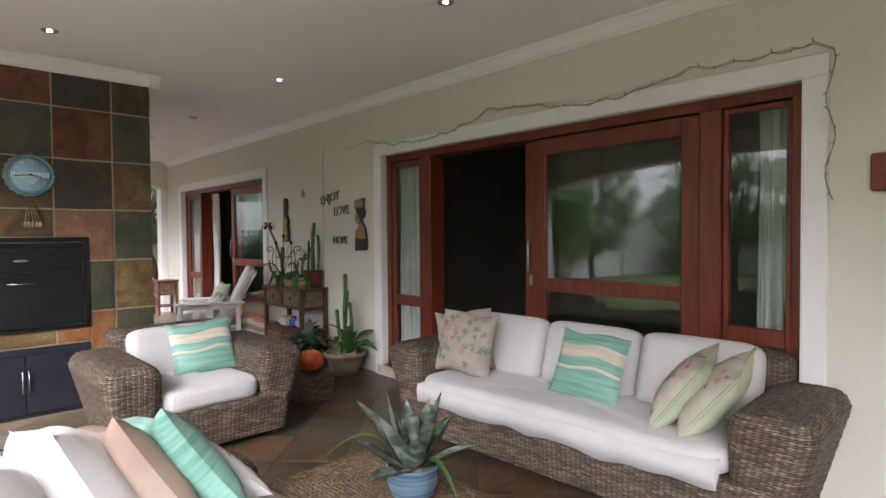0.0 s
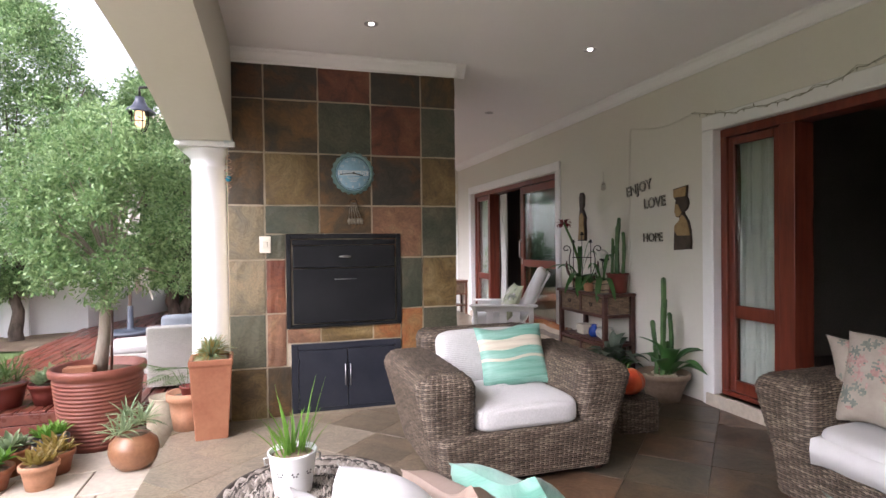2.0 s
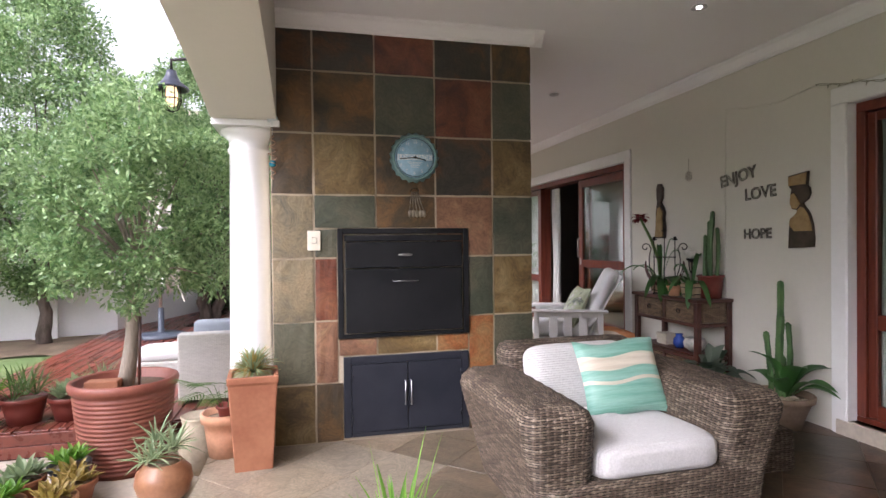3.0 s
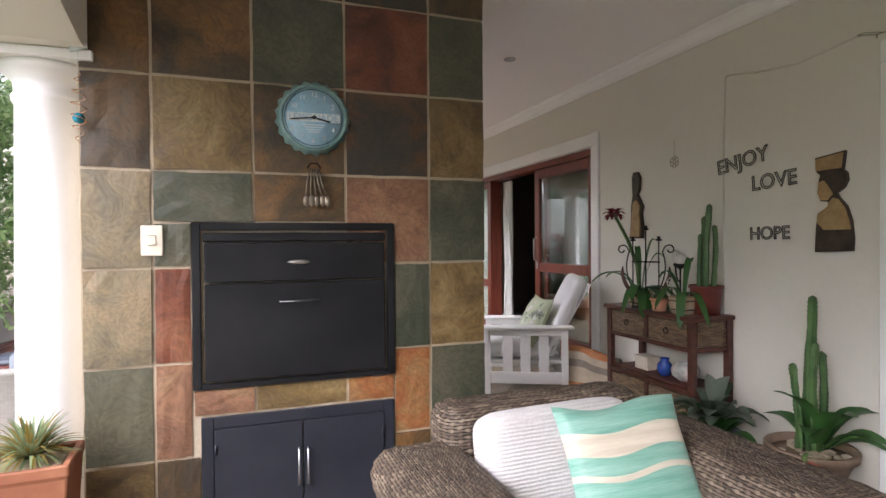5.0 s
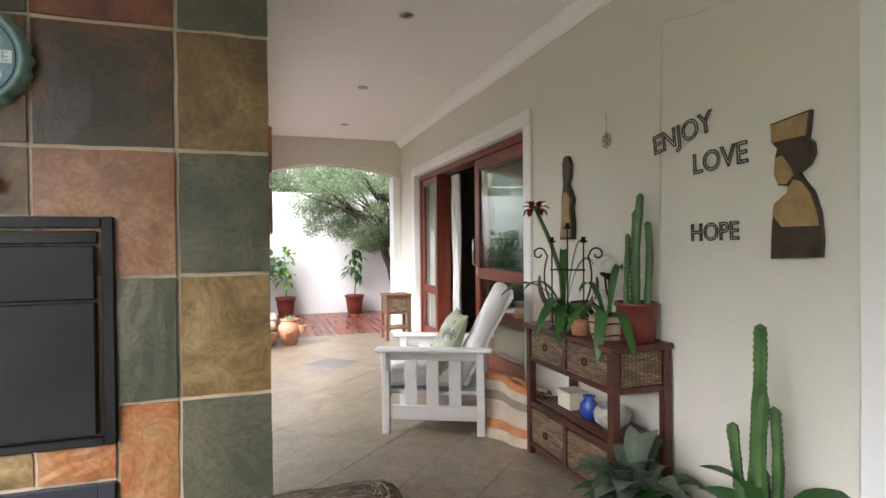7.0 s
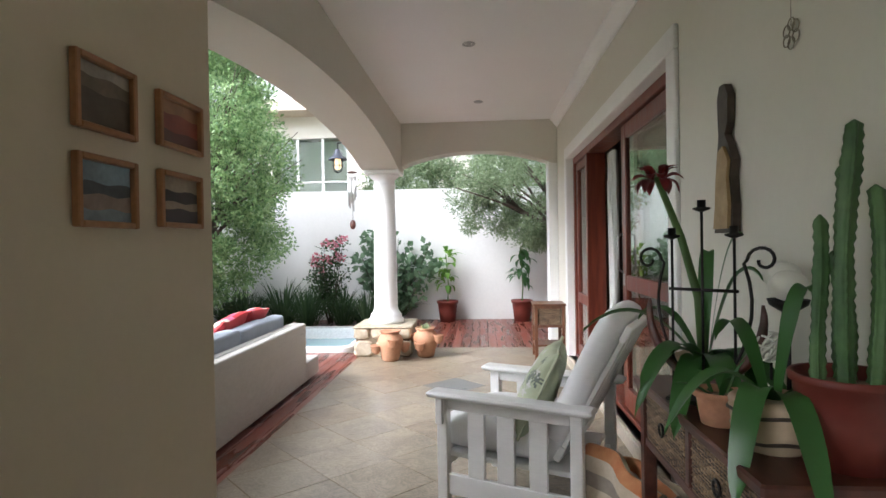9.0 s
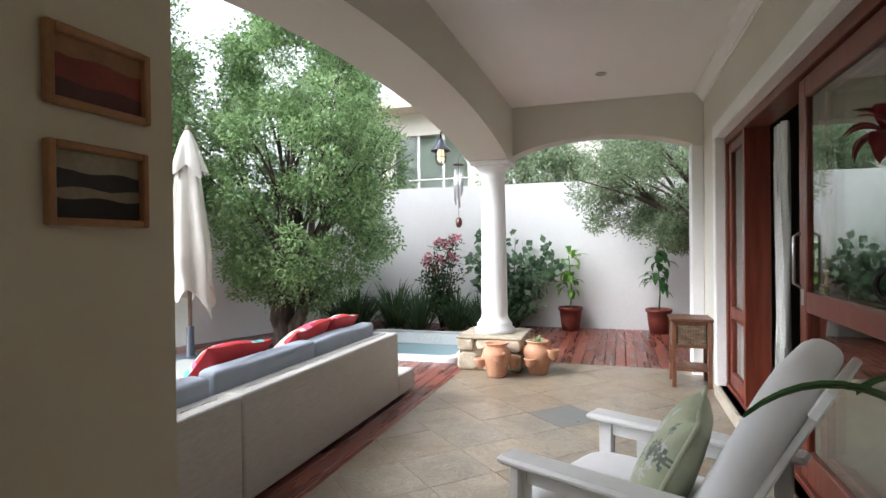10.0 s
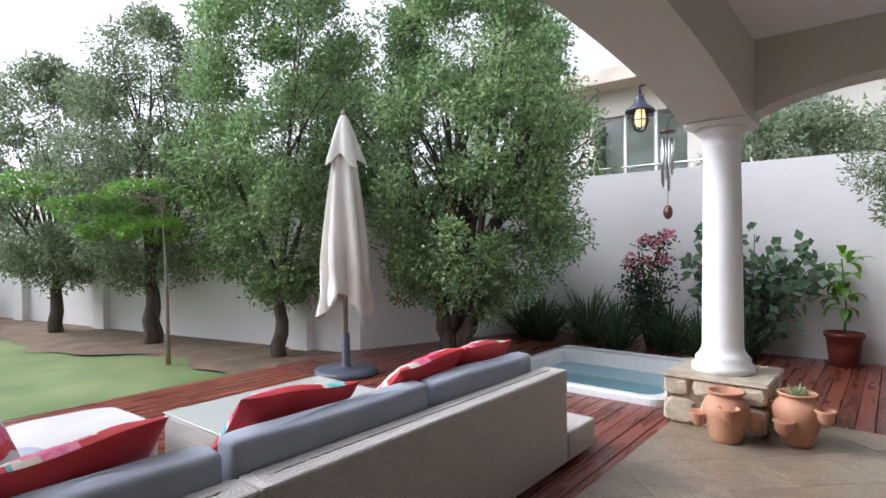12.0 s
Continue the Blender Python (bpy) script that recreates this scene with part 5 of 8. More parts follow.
def broad_leaf(s, base, tip, width, cup=0.15, n=8):
    b, e = Vector(base), Vector(tip)
    d = e - b
    side = d.cross(Vector((0, 0, 1))).normalized()
    nrm = side.cross(d).normalized()
    v, f = [], []
    for i in range(n + 1):
        t = i / n
        p = b + d * t + nrm * (0.22 * d.length * math.sin(math.pi * t))
        w = width * math.sin(math.pi * min(1, 0.08 + 0.92 * t)) ** 0.8
        v += [tuple(p - side * w / 2 + nrm * cup * w), tuple(p - side * w / 4 + nrm * cup * w * 0.2), tuple(p), tuple(p + side * w / 4 + nrm * cup * w * 0.2), tuple(p + side * w / 2 + nrm * cup * w)]
    for i in range(n):
        for k in range(4):
            o = i * 5 + k
            f.append((o, o + 1, o + 6, o + 5))
    s.add(v, f)
    s.smooth = True
    return s


# tall cactus in a square-shouldered clay pot by the wall
M["grey_clay"] = surf("brown_grey_clay", (0.20, 0.14, 0.09), (0.28, 0.21, 0.15), 6, 0.8, 0.2, 50)
cp = pot("cactus_pot", pot_profile(0.13, 0.205, 0.23, 0.02, 0.045), M["grey_clay"], pose(3.12, 4.64, 0), "brown clay pot with a tall ribbed cactus by the wall", (0.185, 0.19), "potted plant")
for k, (x, y, r, h) in enumerate(((0.0, 0.0, 0.021, 0.84), (0.05, -0.02, 0.017, 0.55), (-0.045, 0.03, 0.017, 0.48), (-0.015, -0.04, 0.017, 0.60), (0.035, 0.05, 0.018, 0.66), (0.05, 0.02, 0.016, 0.3))):
    part("cactus_stem", cactus_stem(Shape(), (x, y, 0.18), r, h, 5, k), M["cactus"], cp)
s = Shape()
for a, el, L, w in ((-150, 25, 0.28, 0.13), (-80, 15, 0.32, 0.13), (-30, 30, 0.34, 0.14), (-110, 40, 0.34, 0.13), (170, 50, 0.36, 0.12), (100, 20, 0.26, 0.12), (-60, 5, 0.28, 0.12)):
    a, el = radians(a), radians(el)
    d = Vector((math.cos(a) * math.cos(el), math.sin(a) * math.cos(el), math.sin(el)))
    b = Vector((0.02, -0.02, 0.22))
    broad_leaf(s, b + d * 0.05, b + d * (L + 0.05), w)
part("leaves", s, M["leaf_broad"], cp)
rnd = random.Random(7)
s = Shape()
for k in range(26):
    a, r = rnd.uniform(0, 6.28), rnd.uniform(0.05, 0.16)
    q = rnd.uniform(0.018, 0.032)
    lathe([(0.002, -q * 0.6), (q, -q * 0.2), (q, q * 0.3), (0.002, q * 0.7)], 7, s).moved(pose(r * math.cos(a), r * math.sin(a), 0.2), len(s.v) - 28)
tagged(part("gravel", s, M["stone"], cp), kind="stuff")

# dark leafy plant in a blue-grey pot
M["slate_pot"] = surf("blue_grey_pot", (0.05, 0.06, 0.08), (0.09, 0.10, 0.12), 6, 0.4, 0.05, 50)
lp = pot("plant_pot", pot_profile(0.11, 0.15, 0.17, 0.015, 0.03), M["slate_pot"], pose(2.98, 5.14, 0), "blue-grey pot with a bushy dark broad-leaved plant", (0.135, 0.14), "potted plant")
rnd = random.Random(9)
for mat, n, hh, nm in (("leaf_broad", 18, -0.02, "leaves"), ("leaf_silver", 26, 0.08, "silvery_leaves")):
    s = Shape()
    for k in range(n):
        a, el = rnd.uniform(0, 6.28), rnd.uniform(0.0, 1.2)
        d = Vector((math.cos(a) * math.cos(el), math.sin(a) * math.cos(el), math.sin(el)))
        b = Vector((0, 0, 0.15 + hh)) + d * rnd.uniform(0.03, 0.10)
        broad_leaf(s, b, b + d * rnd.uniform(0.16, 0.24) + Vector((0, 0, -0.03)), rnd.uniform(0.085, 0.125))
    part(nm, s, M[mat], lp)

# ---- console table with baskets ----
TX, TY, TD, TL = 3.02, 5.36, 0.345, 0.90
tb = thing("console_table", pose(TX, TY, 0), "dark-stained wooden console table with four wicker baskets", "console table")
part("top", box(-0.02, -0.02, 0.785, TD + 0.0, TL + 0.02, 0.815, 0.006), M["dark_wood"], tb)
for x in (0.0, TD - 0.045):
    for y in (0.0, TL - 0.045):
        part("leg", box(x, y, 0, x + 0.045, y + 0.045, 0.785, 0.004), M["dark_wood"], tb)
for z, nm in ((0.58, "rail"), (0.05, "rail"), (0.30, "rail")):
    part(nm, box(0.005, 0.045, z, 0.03, TL - 0.045, z + 0.03, 0.003), M["dark_wood"], tb)
    part(nm, box(TD - 0.03, 0.045, z, TD - 0.005, TL - 0.045, z + 0.03, 0.003), M["dark_wood"], tb)
    for y in (0.005, TL - 0.03):
        part(nm, box(0.045, y, z, TD - 0.045, y + 0.025, z + 0.03, 0.003), M["dark_wood"], tb)
part("divider", box(0.003, TL / 2 - 0.016, 0.05, 0.03, TL / 2 + 0.016, 0.33, 0.003), M["dark_wood"], tb)
part("divider", box(0.003, TL / 2 - 0.016, 0.61, 0.03, TL / 2 + 0.016, 0.785, 0.003), M["dark_wood"], tb)
for k in range(9):
    x = 0.035 + k * 0.031
    part("slat", box(x, 0.03, 0.33, x + 0.022, TL - 0.03, 0.342, 0.002), M["dark_wood"], tb)
part("lower_shelf", box(0.03, 0.03, 0.075, TD - 0.03, TL - 0.03, 0.085), M["dark_wood"], tb)
part("side_weave", woven_block(0.05, 0.008, 0.615, TD - 0.05, 0.022, 0.78, 0.004, 0.004, strand=0.012), M["wicker_tan"], tb)
for z in (0.09, 0.612):
    for y in (0.05, TL / 2 + 0.02):
        bsk = thing("basket", pose(TX + 0.006, TY + y, z), "tan wicker drawer basket in the console table", "basket", "baskets of the console")
        part("body", woven_block(0.0, 0.0, 0.0, 0.27, TL / 2 - 0.07, 0.165 if z > 0.3 else 0.2, 0.012, 0.012, strand=0.012, stake=0.03), M["wicker_tan"], bsk)
        part("ring_pull", tube([(-0.008, (TL / 2 - 0.07) / 2 + 0.02 * math.cos(a * 0.5236), 0.085 + 0.02 * math.sin(a * 0.5236)) for a in range(13)], 0.004, 6), M["iron"], bsk)

# on the console
M["cobalt"] = surf("cobalt_glass", (0.02, 0.05, 0.28), (0.03, 0.09, 0.36), 8, 0.12, 0.0, 40)
vs = thing("vase", pose(TX + 0.13, TY + 0.40, 0.344), "small cobalt blue glass vase on the slatted shelf", "vase")
part("body", lathe([(0.001, 0), (0.035, 0), (0.055, 0.04), (0.05, 0.08), (0.025, 0.11), (0.035, 0.125), (0.03, 0.125), (0.02, 0.11), (0.001, 0.1)], 24), M["cobalt"], vs)
bw = thing("bowl", pose(TX + 0.15, TY + 0.22, 0.344), "round pale patterned bowl on the slatted shelf", "bowl")
M["pale_ceramic"] = surf("pale_patterned_ceramic", (0.52, 0.50, 0.44), (0.30, 0.32, 0.30), 26, 0.35, 0.05, 60)
part("body", lathe([(0.001, 0), (0.04, 0), (0.085, 0.035), (0.095, 0.075), (0.075, 0.115), (0.07, 0.115), (0.085, 0.075), (0.05, 0.02), (0.001, 0.015)], 28), M["pale_ceramic"], bw)
bx = thing("box", pose(TX + 0.16, TY + 0.62, 0.344), "cream cardboard box on the slatted shelf", "box")
M["card"] = surf("cream_card", (0.5, 0.44, 0.34), (0.56, 0.50, 0.40), 8, 0.8, 0.05, 60)
part("carton", box(-0.06, -0.07, 0, 0.06, 0.07, 0.09, 0.003), M["card"], bx)
part("lid", box(-0.063, -0.073, 0.075, 0.063, 0.073, 0.10, 0.003), M["card"], bx)

TZ = 0.815
# red pot with an upright cactus
rp = pot("cactus_pot", pot_profile(0.085, 0.105, 0.195, 0.010, 0.022), M["glazed_red"], pose(TX + 0.222, TY + 0.11, TZ), "red clay pot with a clump of slim cactus", (0.085, 0.165), "potted plant")
for k, (x, y, r, h) in enumerate(((-0.005, -0.005, 0.018, 0.58), (0.014, 0.035, 0.015, 0.50), (-0.058, 0.0, 0.013, 0.38), (0.056, -0.01, 0.015, 0.44), (0.035, 0.05, 0.014, 0.30))):
    part("cactus_stem", cactus_stem(Shape(), (x, y, 0.16), r, h, 5, k + 4), M["cactus"], rp)

# amaryllis and strap-leaved plants in basket pots
M["carved_dark"] = surf("dark_carved_wood", (0.03, 0.02, 0.014), (0.06, 0.04, 0.028), 14, 0.5, 0.1, 60)
M["bark_basket"] = surf("pale_palm_bark", (0.34, 0.24, 0.15), (0.46, 0.36, 0.25), 12, 0.7, 0.2, 40, stretch=(1, 1, 0.3))


def strap(az, ln, wd, rise, drop, n=12):
    """A broad strap leaf that leaves the pot's middle, rises and arches over. az in degrees; rise and drop in metres."""
    a = radians(az)
    o, sd3 = Vector((math.cos(a), math.sin(a), 0)), Vector((-math.sin(a), math.cos(a), 0))
    v, f = [], []
    for i in range(n + 1):
        t = i / n
        p = o * (0.015 + ln * t) + Vector((0, 0, 0.105 + 4 * rise * t * (1 - t) + (rise - drop) * t * t))
        w = wd * min(1.0, 0.45 + 1.6 * t) * math.sqrt(max(0.0, 1 - t ** 5)) + 0.002
        v += [tuple(p - sd3 * w / 2 + Vector((0, 0, 0.006))), tuple(p - Vector((0, 0, 0.004))), tuple(p + sd3 * w / 2 + Vector((0, 0, 0.006)))]
    for i in range(n):
        q = i * 3
        f += [(q, q + 1, q + 4, q + 3), (q + 1, q + 2, q + 5, q + 4)]
    s = Shape().add(v, f)
    s.smooth = True
    return s


STRAPS = (((235, 0.30, 0.065, 0.05, 0.22), (262, 0.36, 0.07, 0.06, 0.17), (290, 0.32, 0.065, 0.07, 0.16), (222, 0.34, 0.06, 0.08, 0.12), (205, 0.26, 0.05, 0.07, 0.22), (250, 0.22, 0.055, 0.06, 0.26), (285, 0.28, 0.05, 0.07, 0.20), (165, 0.36, 0.04, 0.13, 0.05), (320, 0.16, 0.04, 0.20, -0.06), (120, 0.26, 0.04, 0.12, 0.02), (60, 0.12, 0.045, 0.20, -0.14), (340, 0.10, 0.045, 0.22, -0.18)),
          ((222, 0.18, 0.062, 0.08, 0.28), (318, 0.20, 0.06, 0.08, 0.24), (185, 0.24, 0.05, 0.09, 0.16), (110, 0.16, 0.05, 0.14, 0.02), (265, 0.24, 0.055, 0.07, 0.24), (20, 0.12, 0.045, 0.18, -0.06)))
for k, (y, label, nl, L, sd) in enumerate(((0.68, "basket pot with an amaryllis in dark red bloom", 11, 0.42, 61), (0.20, "basket pot with an arching green orchid", 10, 0.30, 62))):
    op = thing("plant_basket", pose(TX + 0.14 - 0.03 * k, TY + y, TZ), label, "potted plant")
    rr = [rounded(0, 0, 2 * r, 2 * r, r - 0.003, z) for r, z in ((0.07, 0), (0.085, 0.04), (0.09, 0.09), (0.092, 0.115), (0.08, 0.12), (0.02, 0.115))]
    part("basket", woven(rr, 0.02, 0.04), M["bark_basket"], op)
    for zz, r in ((0.028, 0.083), (0.088, 0.092)):
        part("band", tube([(r * math.cos(a * math.pi / 14), r * math.sin(a * math.pi / 14), zz + 0.003 * math.sin(a)) for a in range(29)], 0.0045, 6), M["carved_dark"], op)
    part("soil", lathe([(0.078, 0.09), (0.078, 0.108), (0.001, 0.112)], 18), M["soil"], op)
    for az, ln, wd, rise, drop in STRAPS[k]:
        part("leaf", strap(az, ln, wd, rise, drop), M["leaf_broad"], op)
    if k == 0:
        top = Vector((-0.07, 0.22, 0.715))
        part("stem", tube([(0, 0, 0.1), (-0.005, 0.02, 0.3), (-0.03, 0.10, 0.5), top], 0.016, 8, None, 0.012), M["leaf_grass"], op)
        for q in range(4):
            a = q * 1.57 + 0.4
            s = Shape()
            for j in range(6):
                b = j * math.pi / 3
                d = Vector((math.cos(a), math.sin(a), -0.12))
                sd2 = Vector((-math.sin(a), math.cos(a), 0)) * math.cos(b) + Vector((0, 0, 1)) * math.sin(b)
                broad_leaf(s, top + d * 0.03, top + d * 0.075 + sd2 * 0.055, 0.034)
            part("flower", s, M["petal_red"], op, "wilting dark red flower")
pj = pot("plant_pot", pot_profile(0.045, 0.06, 0.09, 0.01, 0.02), M["clay_orange"], pose(TX + 0.06, TY + 0.37, TZ), "small printed pot with a seedling", (0.05, 0.07), "potted plant")
part("leaves", rosette(7, 0.1, 0.02, 1.1, 63, 0.07), M["leaf_broad"], pj)
# clay globes on a stalk
M["globe_cream"] = surf("cream_ribbed_ceramic", (0.60, 0.58, 0.52), (0.68, 0.66, 0.60), 9, 0.5, 0.03, 50, grain=0.03)
gl = thing("ornament", pose(TX + 0.235, TY + 0.36, TZ), "two pale ribbed globes on a scrolled iron stand", "ornament")
part("stalk", tube([(0, 0, 0), (0, 0, 0.30)], 0.006), M["iron"], gl)
part("foot", lathe([(0.001, 0), (0.045, 0), (0.04, 0.008), (0.008, 0.014)], 20), M["iron"], gl)
part("cup", lathe([(0.006, 0.29), (0.045, 0.315), (0.05, 0.33), (0.04, 0.325), (0.006, 0.305)], 20), M["iron"], gl)
rings = []
for k in range(11):
    a = math.pi * k / 10
    rings.append([((0.044 * math.sin(a) + 0.002) * (1 + 0.05 * math.cos(5 * b + 4 * a)) * math.cos(b), (0.044 * math.sin(a) + 0.002) * (1 + 0.05 * math.cos(5 * b + 4 * a)) * math.sin(b), 0.366 - 0.041 * math.cos(a)) for b in [2 * math.pi * i / 40 for i in range(40)]])
s = loft(rings)
s.smooth = True
part("globe", s, M["globe_cream"], gl)
g2 = Shape()
g2.v, g2.f, g2.smooth = [(x + 0.03, y + 0.085, z + 0.02) for x, y, z in s.v], s.f, True
part("globe", g2, M["globe_cream"], gl)
part("arm", tube([(0, 0, 0.22), (0.01, 0.02, 0.20), (0.02, 0.05, 0.21), (0.03, 0.075, 0.25), (0.03, 0.085, 0.33)], 0.006), M["iron"], gl)
# ball of white cord on a short stand
bl = thing("cord_ball", pose(3.25, 5.80, TZ), "small openwork ball of white cord on an iron stand", "ornament")
part("foot", lathe([(0.001, 0), (0.035, 0), (0.03, 0.007), (0.006, 0.012)], 18), M["iron"], bl)
part("rod", tube([(0, 0, 0.005), (0, 0, 0.15)], 0.004), M["iron"], bl)
for k in range(9):
    turn = pose(0, 0, 0.19, 40 * k, 25 * k + 10, 70 * k)
    part("cord", tube([tuple(turn @ Vector((0.041 * math.cos(a * 0.2618), 0.041 * math.sin(a * 0.2618), 0))) for a in range(25)], 0.0035, 5), M["globe_cream"], bl)
# iron candle stand with scrolls, boat-shaped
cs = thing("candle_stand", pose(TX + 0.09, TY + 0.55, TZ, 0, 0, 48), "black wrought iron candle stand with scrolls and three cups", "candle holder")
part("foot", box(-0.04, -0.10, 0, 0.04, 0.10, 0.012, 0.003), M["iron"], cs)
for y, h in ((-0.09, 0.50), (0, 0.58), (0.09, 0.50)):
    part("rod", tube([(0, y, 0.01), (0, y, h)], 0.0042), M["iron"], cs)
    part("cup", lathe([(0.004, h - 0.008), (0.024, h), (0.025, h + 0.005), (0.012, h + 0.008), (0.012, h + 0.028), (0.002, h + 0.028)], 16).moved(pose(0, y, 0)), M["iron"], cs)
part("crossbar", tube([(0, -0.10, 0.34), (0, 0.10, 0.34)], 0.005), M["iron"], cs)
for sg in (-1, 1):
    pts = [(0, sg * (0.03 + 0.105 * math.sin(t * 2.2)), 0.02 + 0.40 * t) for t in [k / 8 for k in range(9)]]
    cx, cz = sg * 0.165, 0.43
    pts += [(0, cx - sg * (0.042 - 0.002 * k) * math.cos(k * 0.42), cz + (0.042 - 0.002 * k) * math.sin(k * 0.42)) for k in range(16)]
    part("scroll", tube(pts, 0.0048), M["iron"], cs)
    rings = []
    for k in range(13):
        t = k / 12
        r = 0.022 * (1 - t) ** 0.6 + 0.004
        y, z = sg * 0.165 * math.sin(1.75 * t) + sg * 0.0, 0.20 - 0.14 * math.cos(1.9 * t) + 0.06 * t
        rings.append([(r * 0.7 * math.cos(b), y + r * math.sin(b), z) for b in [2 * math.pi * i / 12 for i in range(12)]])
    s = loft(rings)
    s.smooth = True
    part("horn", s, M["dark_wood"], cs, "dark curved wooden horn")

# ---- on the house wall ----
WX = WALL_X - 0.004
M["word"] = surf("dark_wire_word", (0.035, 0.03, 0.025), (0.08, 0.065, 0.05), 30, 0.6, 0.2, 60)


def wall_word(text, y, z, size, tilt):
    cu = bpy.data.curves.new("lettering", "FONT")
    cu.body, cu.size, cu.fill_mode, cu.bevel_depth, cu.bevel_resolution = text, size, "NONE", 0.0032, 1
    tmp = bpy.data.objects.new("lettering", cu)
    me = bpy.data.meshes.new_from_object(tmp)
    bpy.data.objects.remove(tmp)
    me.materials.clear()
    me.materials.append(M["word"])
    single("wall_word", me, M["word"], "dark beaded wire word %s on the wall" % text, "wall decoration", pose(WX - 0.006, y, z) @ pose(0, 0, 0, 90, 0, -90) @ pose(0, 0, 0, 0, 0, tilt))


wall_word("ENJOY", 5.495, 1.755, 0.135, 8)
wall_word("LOVE", 5.225, 1.625, 0.13, 3)
wall_word("HOPE", 5.24, 1.315, 0.11, 1)


def outline_plate(pts, t):
    """A flat cut-out of a given outline (y, z), t thick, standing off the wall."""
    s = loft([[(0, -y, z) for y, z in pts], [(-t, -y, z) for y, z in pts]])
    return s


M["carved_tan"] = surf("tan_carved_wood", (0.30, 0.19, 0.08), (0.38, 0.26, 0.12), 14, 0.5, 0.2, 60)
fig = [(-0.105, 0), (0.10, 0.01), (0.105, 0.07), (0.095, 0.17), (0.07, 0.25), (0.03, 0.30), (0.015, 0.325), (0.055, 0.35), (0.075, 0.39), (0.07, 0.43), (0.05, 0.45), (0.062, 0.55), (-0.105, 0.53), (-0.095, 0.45), (-0.075, 0.43), (-0.085, 0.39), (-0.09, 0.33), (-0.07, 0.285), (-0.03, 0.28), (-0.03, 0.255), (-0.09, 0.215), (-0.10, 0.12)]
wp = thing("wall_plaque", pose(WX, 4.69, 1.24), "carved two-tone wooden wall plaque with a basket shape", "wall decoration")
part("backing", outline_plate(fig, 0.02), M["carved_dark"], wp)
part("inlay", outline_plate([(-0.05, 0.125), (0.098, 0.125), (0.09, 0.17), (0.065, 0.245), (0.03, 0.29), (0.0, 0.30), (-0.026, 0.27), (-0.026, 0.255), (-0.085, 0.212), (-0.09, 0.17)], 0.006).moved(pose(-0.021, 0, 0)), M["carved_tan"], wp, "tan wooden inlay")
part("inlay", outline_plate([(-0.085, 0.33), (-0.066, 0.29), (-0.03, 0.287), (0.0, 0.32), (-0.02, 0.36), (-0.05, 0.40), (-0.078, 0.39)], 0.006).moved(pose(-0.021, 0, 0)), M["carved_tan"], wp, "tan wooden inlay")
part("inlay", outline_plate([(-0.096, 0.455), (0.045, 0.458), (0.056, 0.54), (-0.098, 0.522)], 0.006).moved(pose(-0.021, 0, 0)), M["carved_tan"], wp, "tan wooden inlay")
fig2 = [(-0.075, 0), (0.08, 0), (0.085, 0.1), (0.07, 0.2), (0.085, 0.26), (0.05, 0.32), (0.02, 0.36), (0.045, 0.40), (0.05, 0.50), (0.02, 0.545), (-0.02, 0.545), (-0.04, 0.50), (-0.035, 0.40), (-0.03, 0.36), (-0.05, 0.27), (-0.055, 0.12)]
wcv = thing("wall_carving", pose(WX, 6.33, 1.33), "tall narrow carved wooden ornament on the wall", "wall decoration")
part("backing", outline_plate(fig2, 0.028), M["carved_dark"], wcv)
part("inlay", outline_plate([(-0.055, 0.015), (0.065, 0.015), (0.072, 0.1), (0.058, 0.2), (0.072, 0.26), (0.03, 0.315), (-0.01, 0.30), (-0.03, 0.2), (-0.038, 0.1)], 0.012).moved(pose(-0.029, 0, 0)), M["carved_tan"], wcv, "pale inlay")
fo = thing("wall_flower", pose(WX - 0.006, 5.906, 1.905, 0, -90), "small pale wire flower hanging on the wall", "wall decoration")
part("wire", tube([(0.02, 0, 0), (0.16, 0, 0)], 0.0012), M["pewter"], fo)
for k in range(6):
    a = k * math.pi / 3
    part("petal", tube([(0.028 * math.cos(a) + 0.018 * math.cos(b), 0.028 * math.sin(a) + 0.018 * math.sin(b), 0) for b in [q * 0.6283 for q in range(11)]], 0.002, 6), M["pewter"], fo)
# rust square lantern by the sofa end
wl2 = thing("wall_plate", pose(WALL_X, 0.31, 1.69), "square rust-red plate on the wall", "wall decoration")
part("plate", box(-0.04, -0.10, -0.09, 0, 0.10, 0.09, 0.006), M["glazed_red"], wl2)

# string of fairy lights over the door, and its lead down the wall
M["cable"] = plain("pale_green_cable", (0.22, 0.22, 0.15), 0.5)
fl = thing("fairy_lights", pose(WALL_X - 0.03, 0, 0), "string of unlit fairy lights draped over the door surround", "fairy lights")
rnd = random.Random(70)
pts = []
for ya, za, yb, zb, sag in ((4.56, 2.38, 2.85, 2.41, 0.13), (2.85, 2.41, 2.47, 2.375, 0.015), (2.47, 2.375, 1.27, 2.375, 0.085), (1.27, 2.375, 0.60, 2.37, 0.018)):
    count = max(6, int((ya - yb) * 22))
    for k in range(count):
        t = k / count
        pts.append((rnd.uniform(-0.014, 0.004), ya + (yb - ya) * t, za + (zb - za) * t - 4 * sag * t * (1 - t) + rnd.uniform(-0.009, 0.009)))
for k in range(1, 20):
    pts.append((rnd.uniform(-0.014, 0.004), 0.575 - 0.02 * math.sin(k * 0.7), 2.36 - 0.042 * k))
part("cable", tube(pts, 0.0025, 5), M["cable"], fl)
part("cable", tube([(p[0] - 0.004, p[1], p[2] + 0.012 * math.sin(i * 1.1)) for i, p in enumerate(pts)], 0.002, 5), M["cable"], fl)
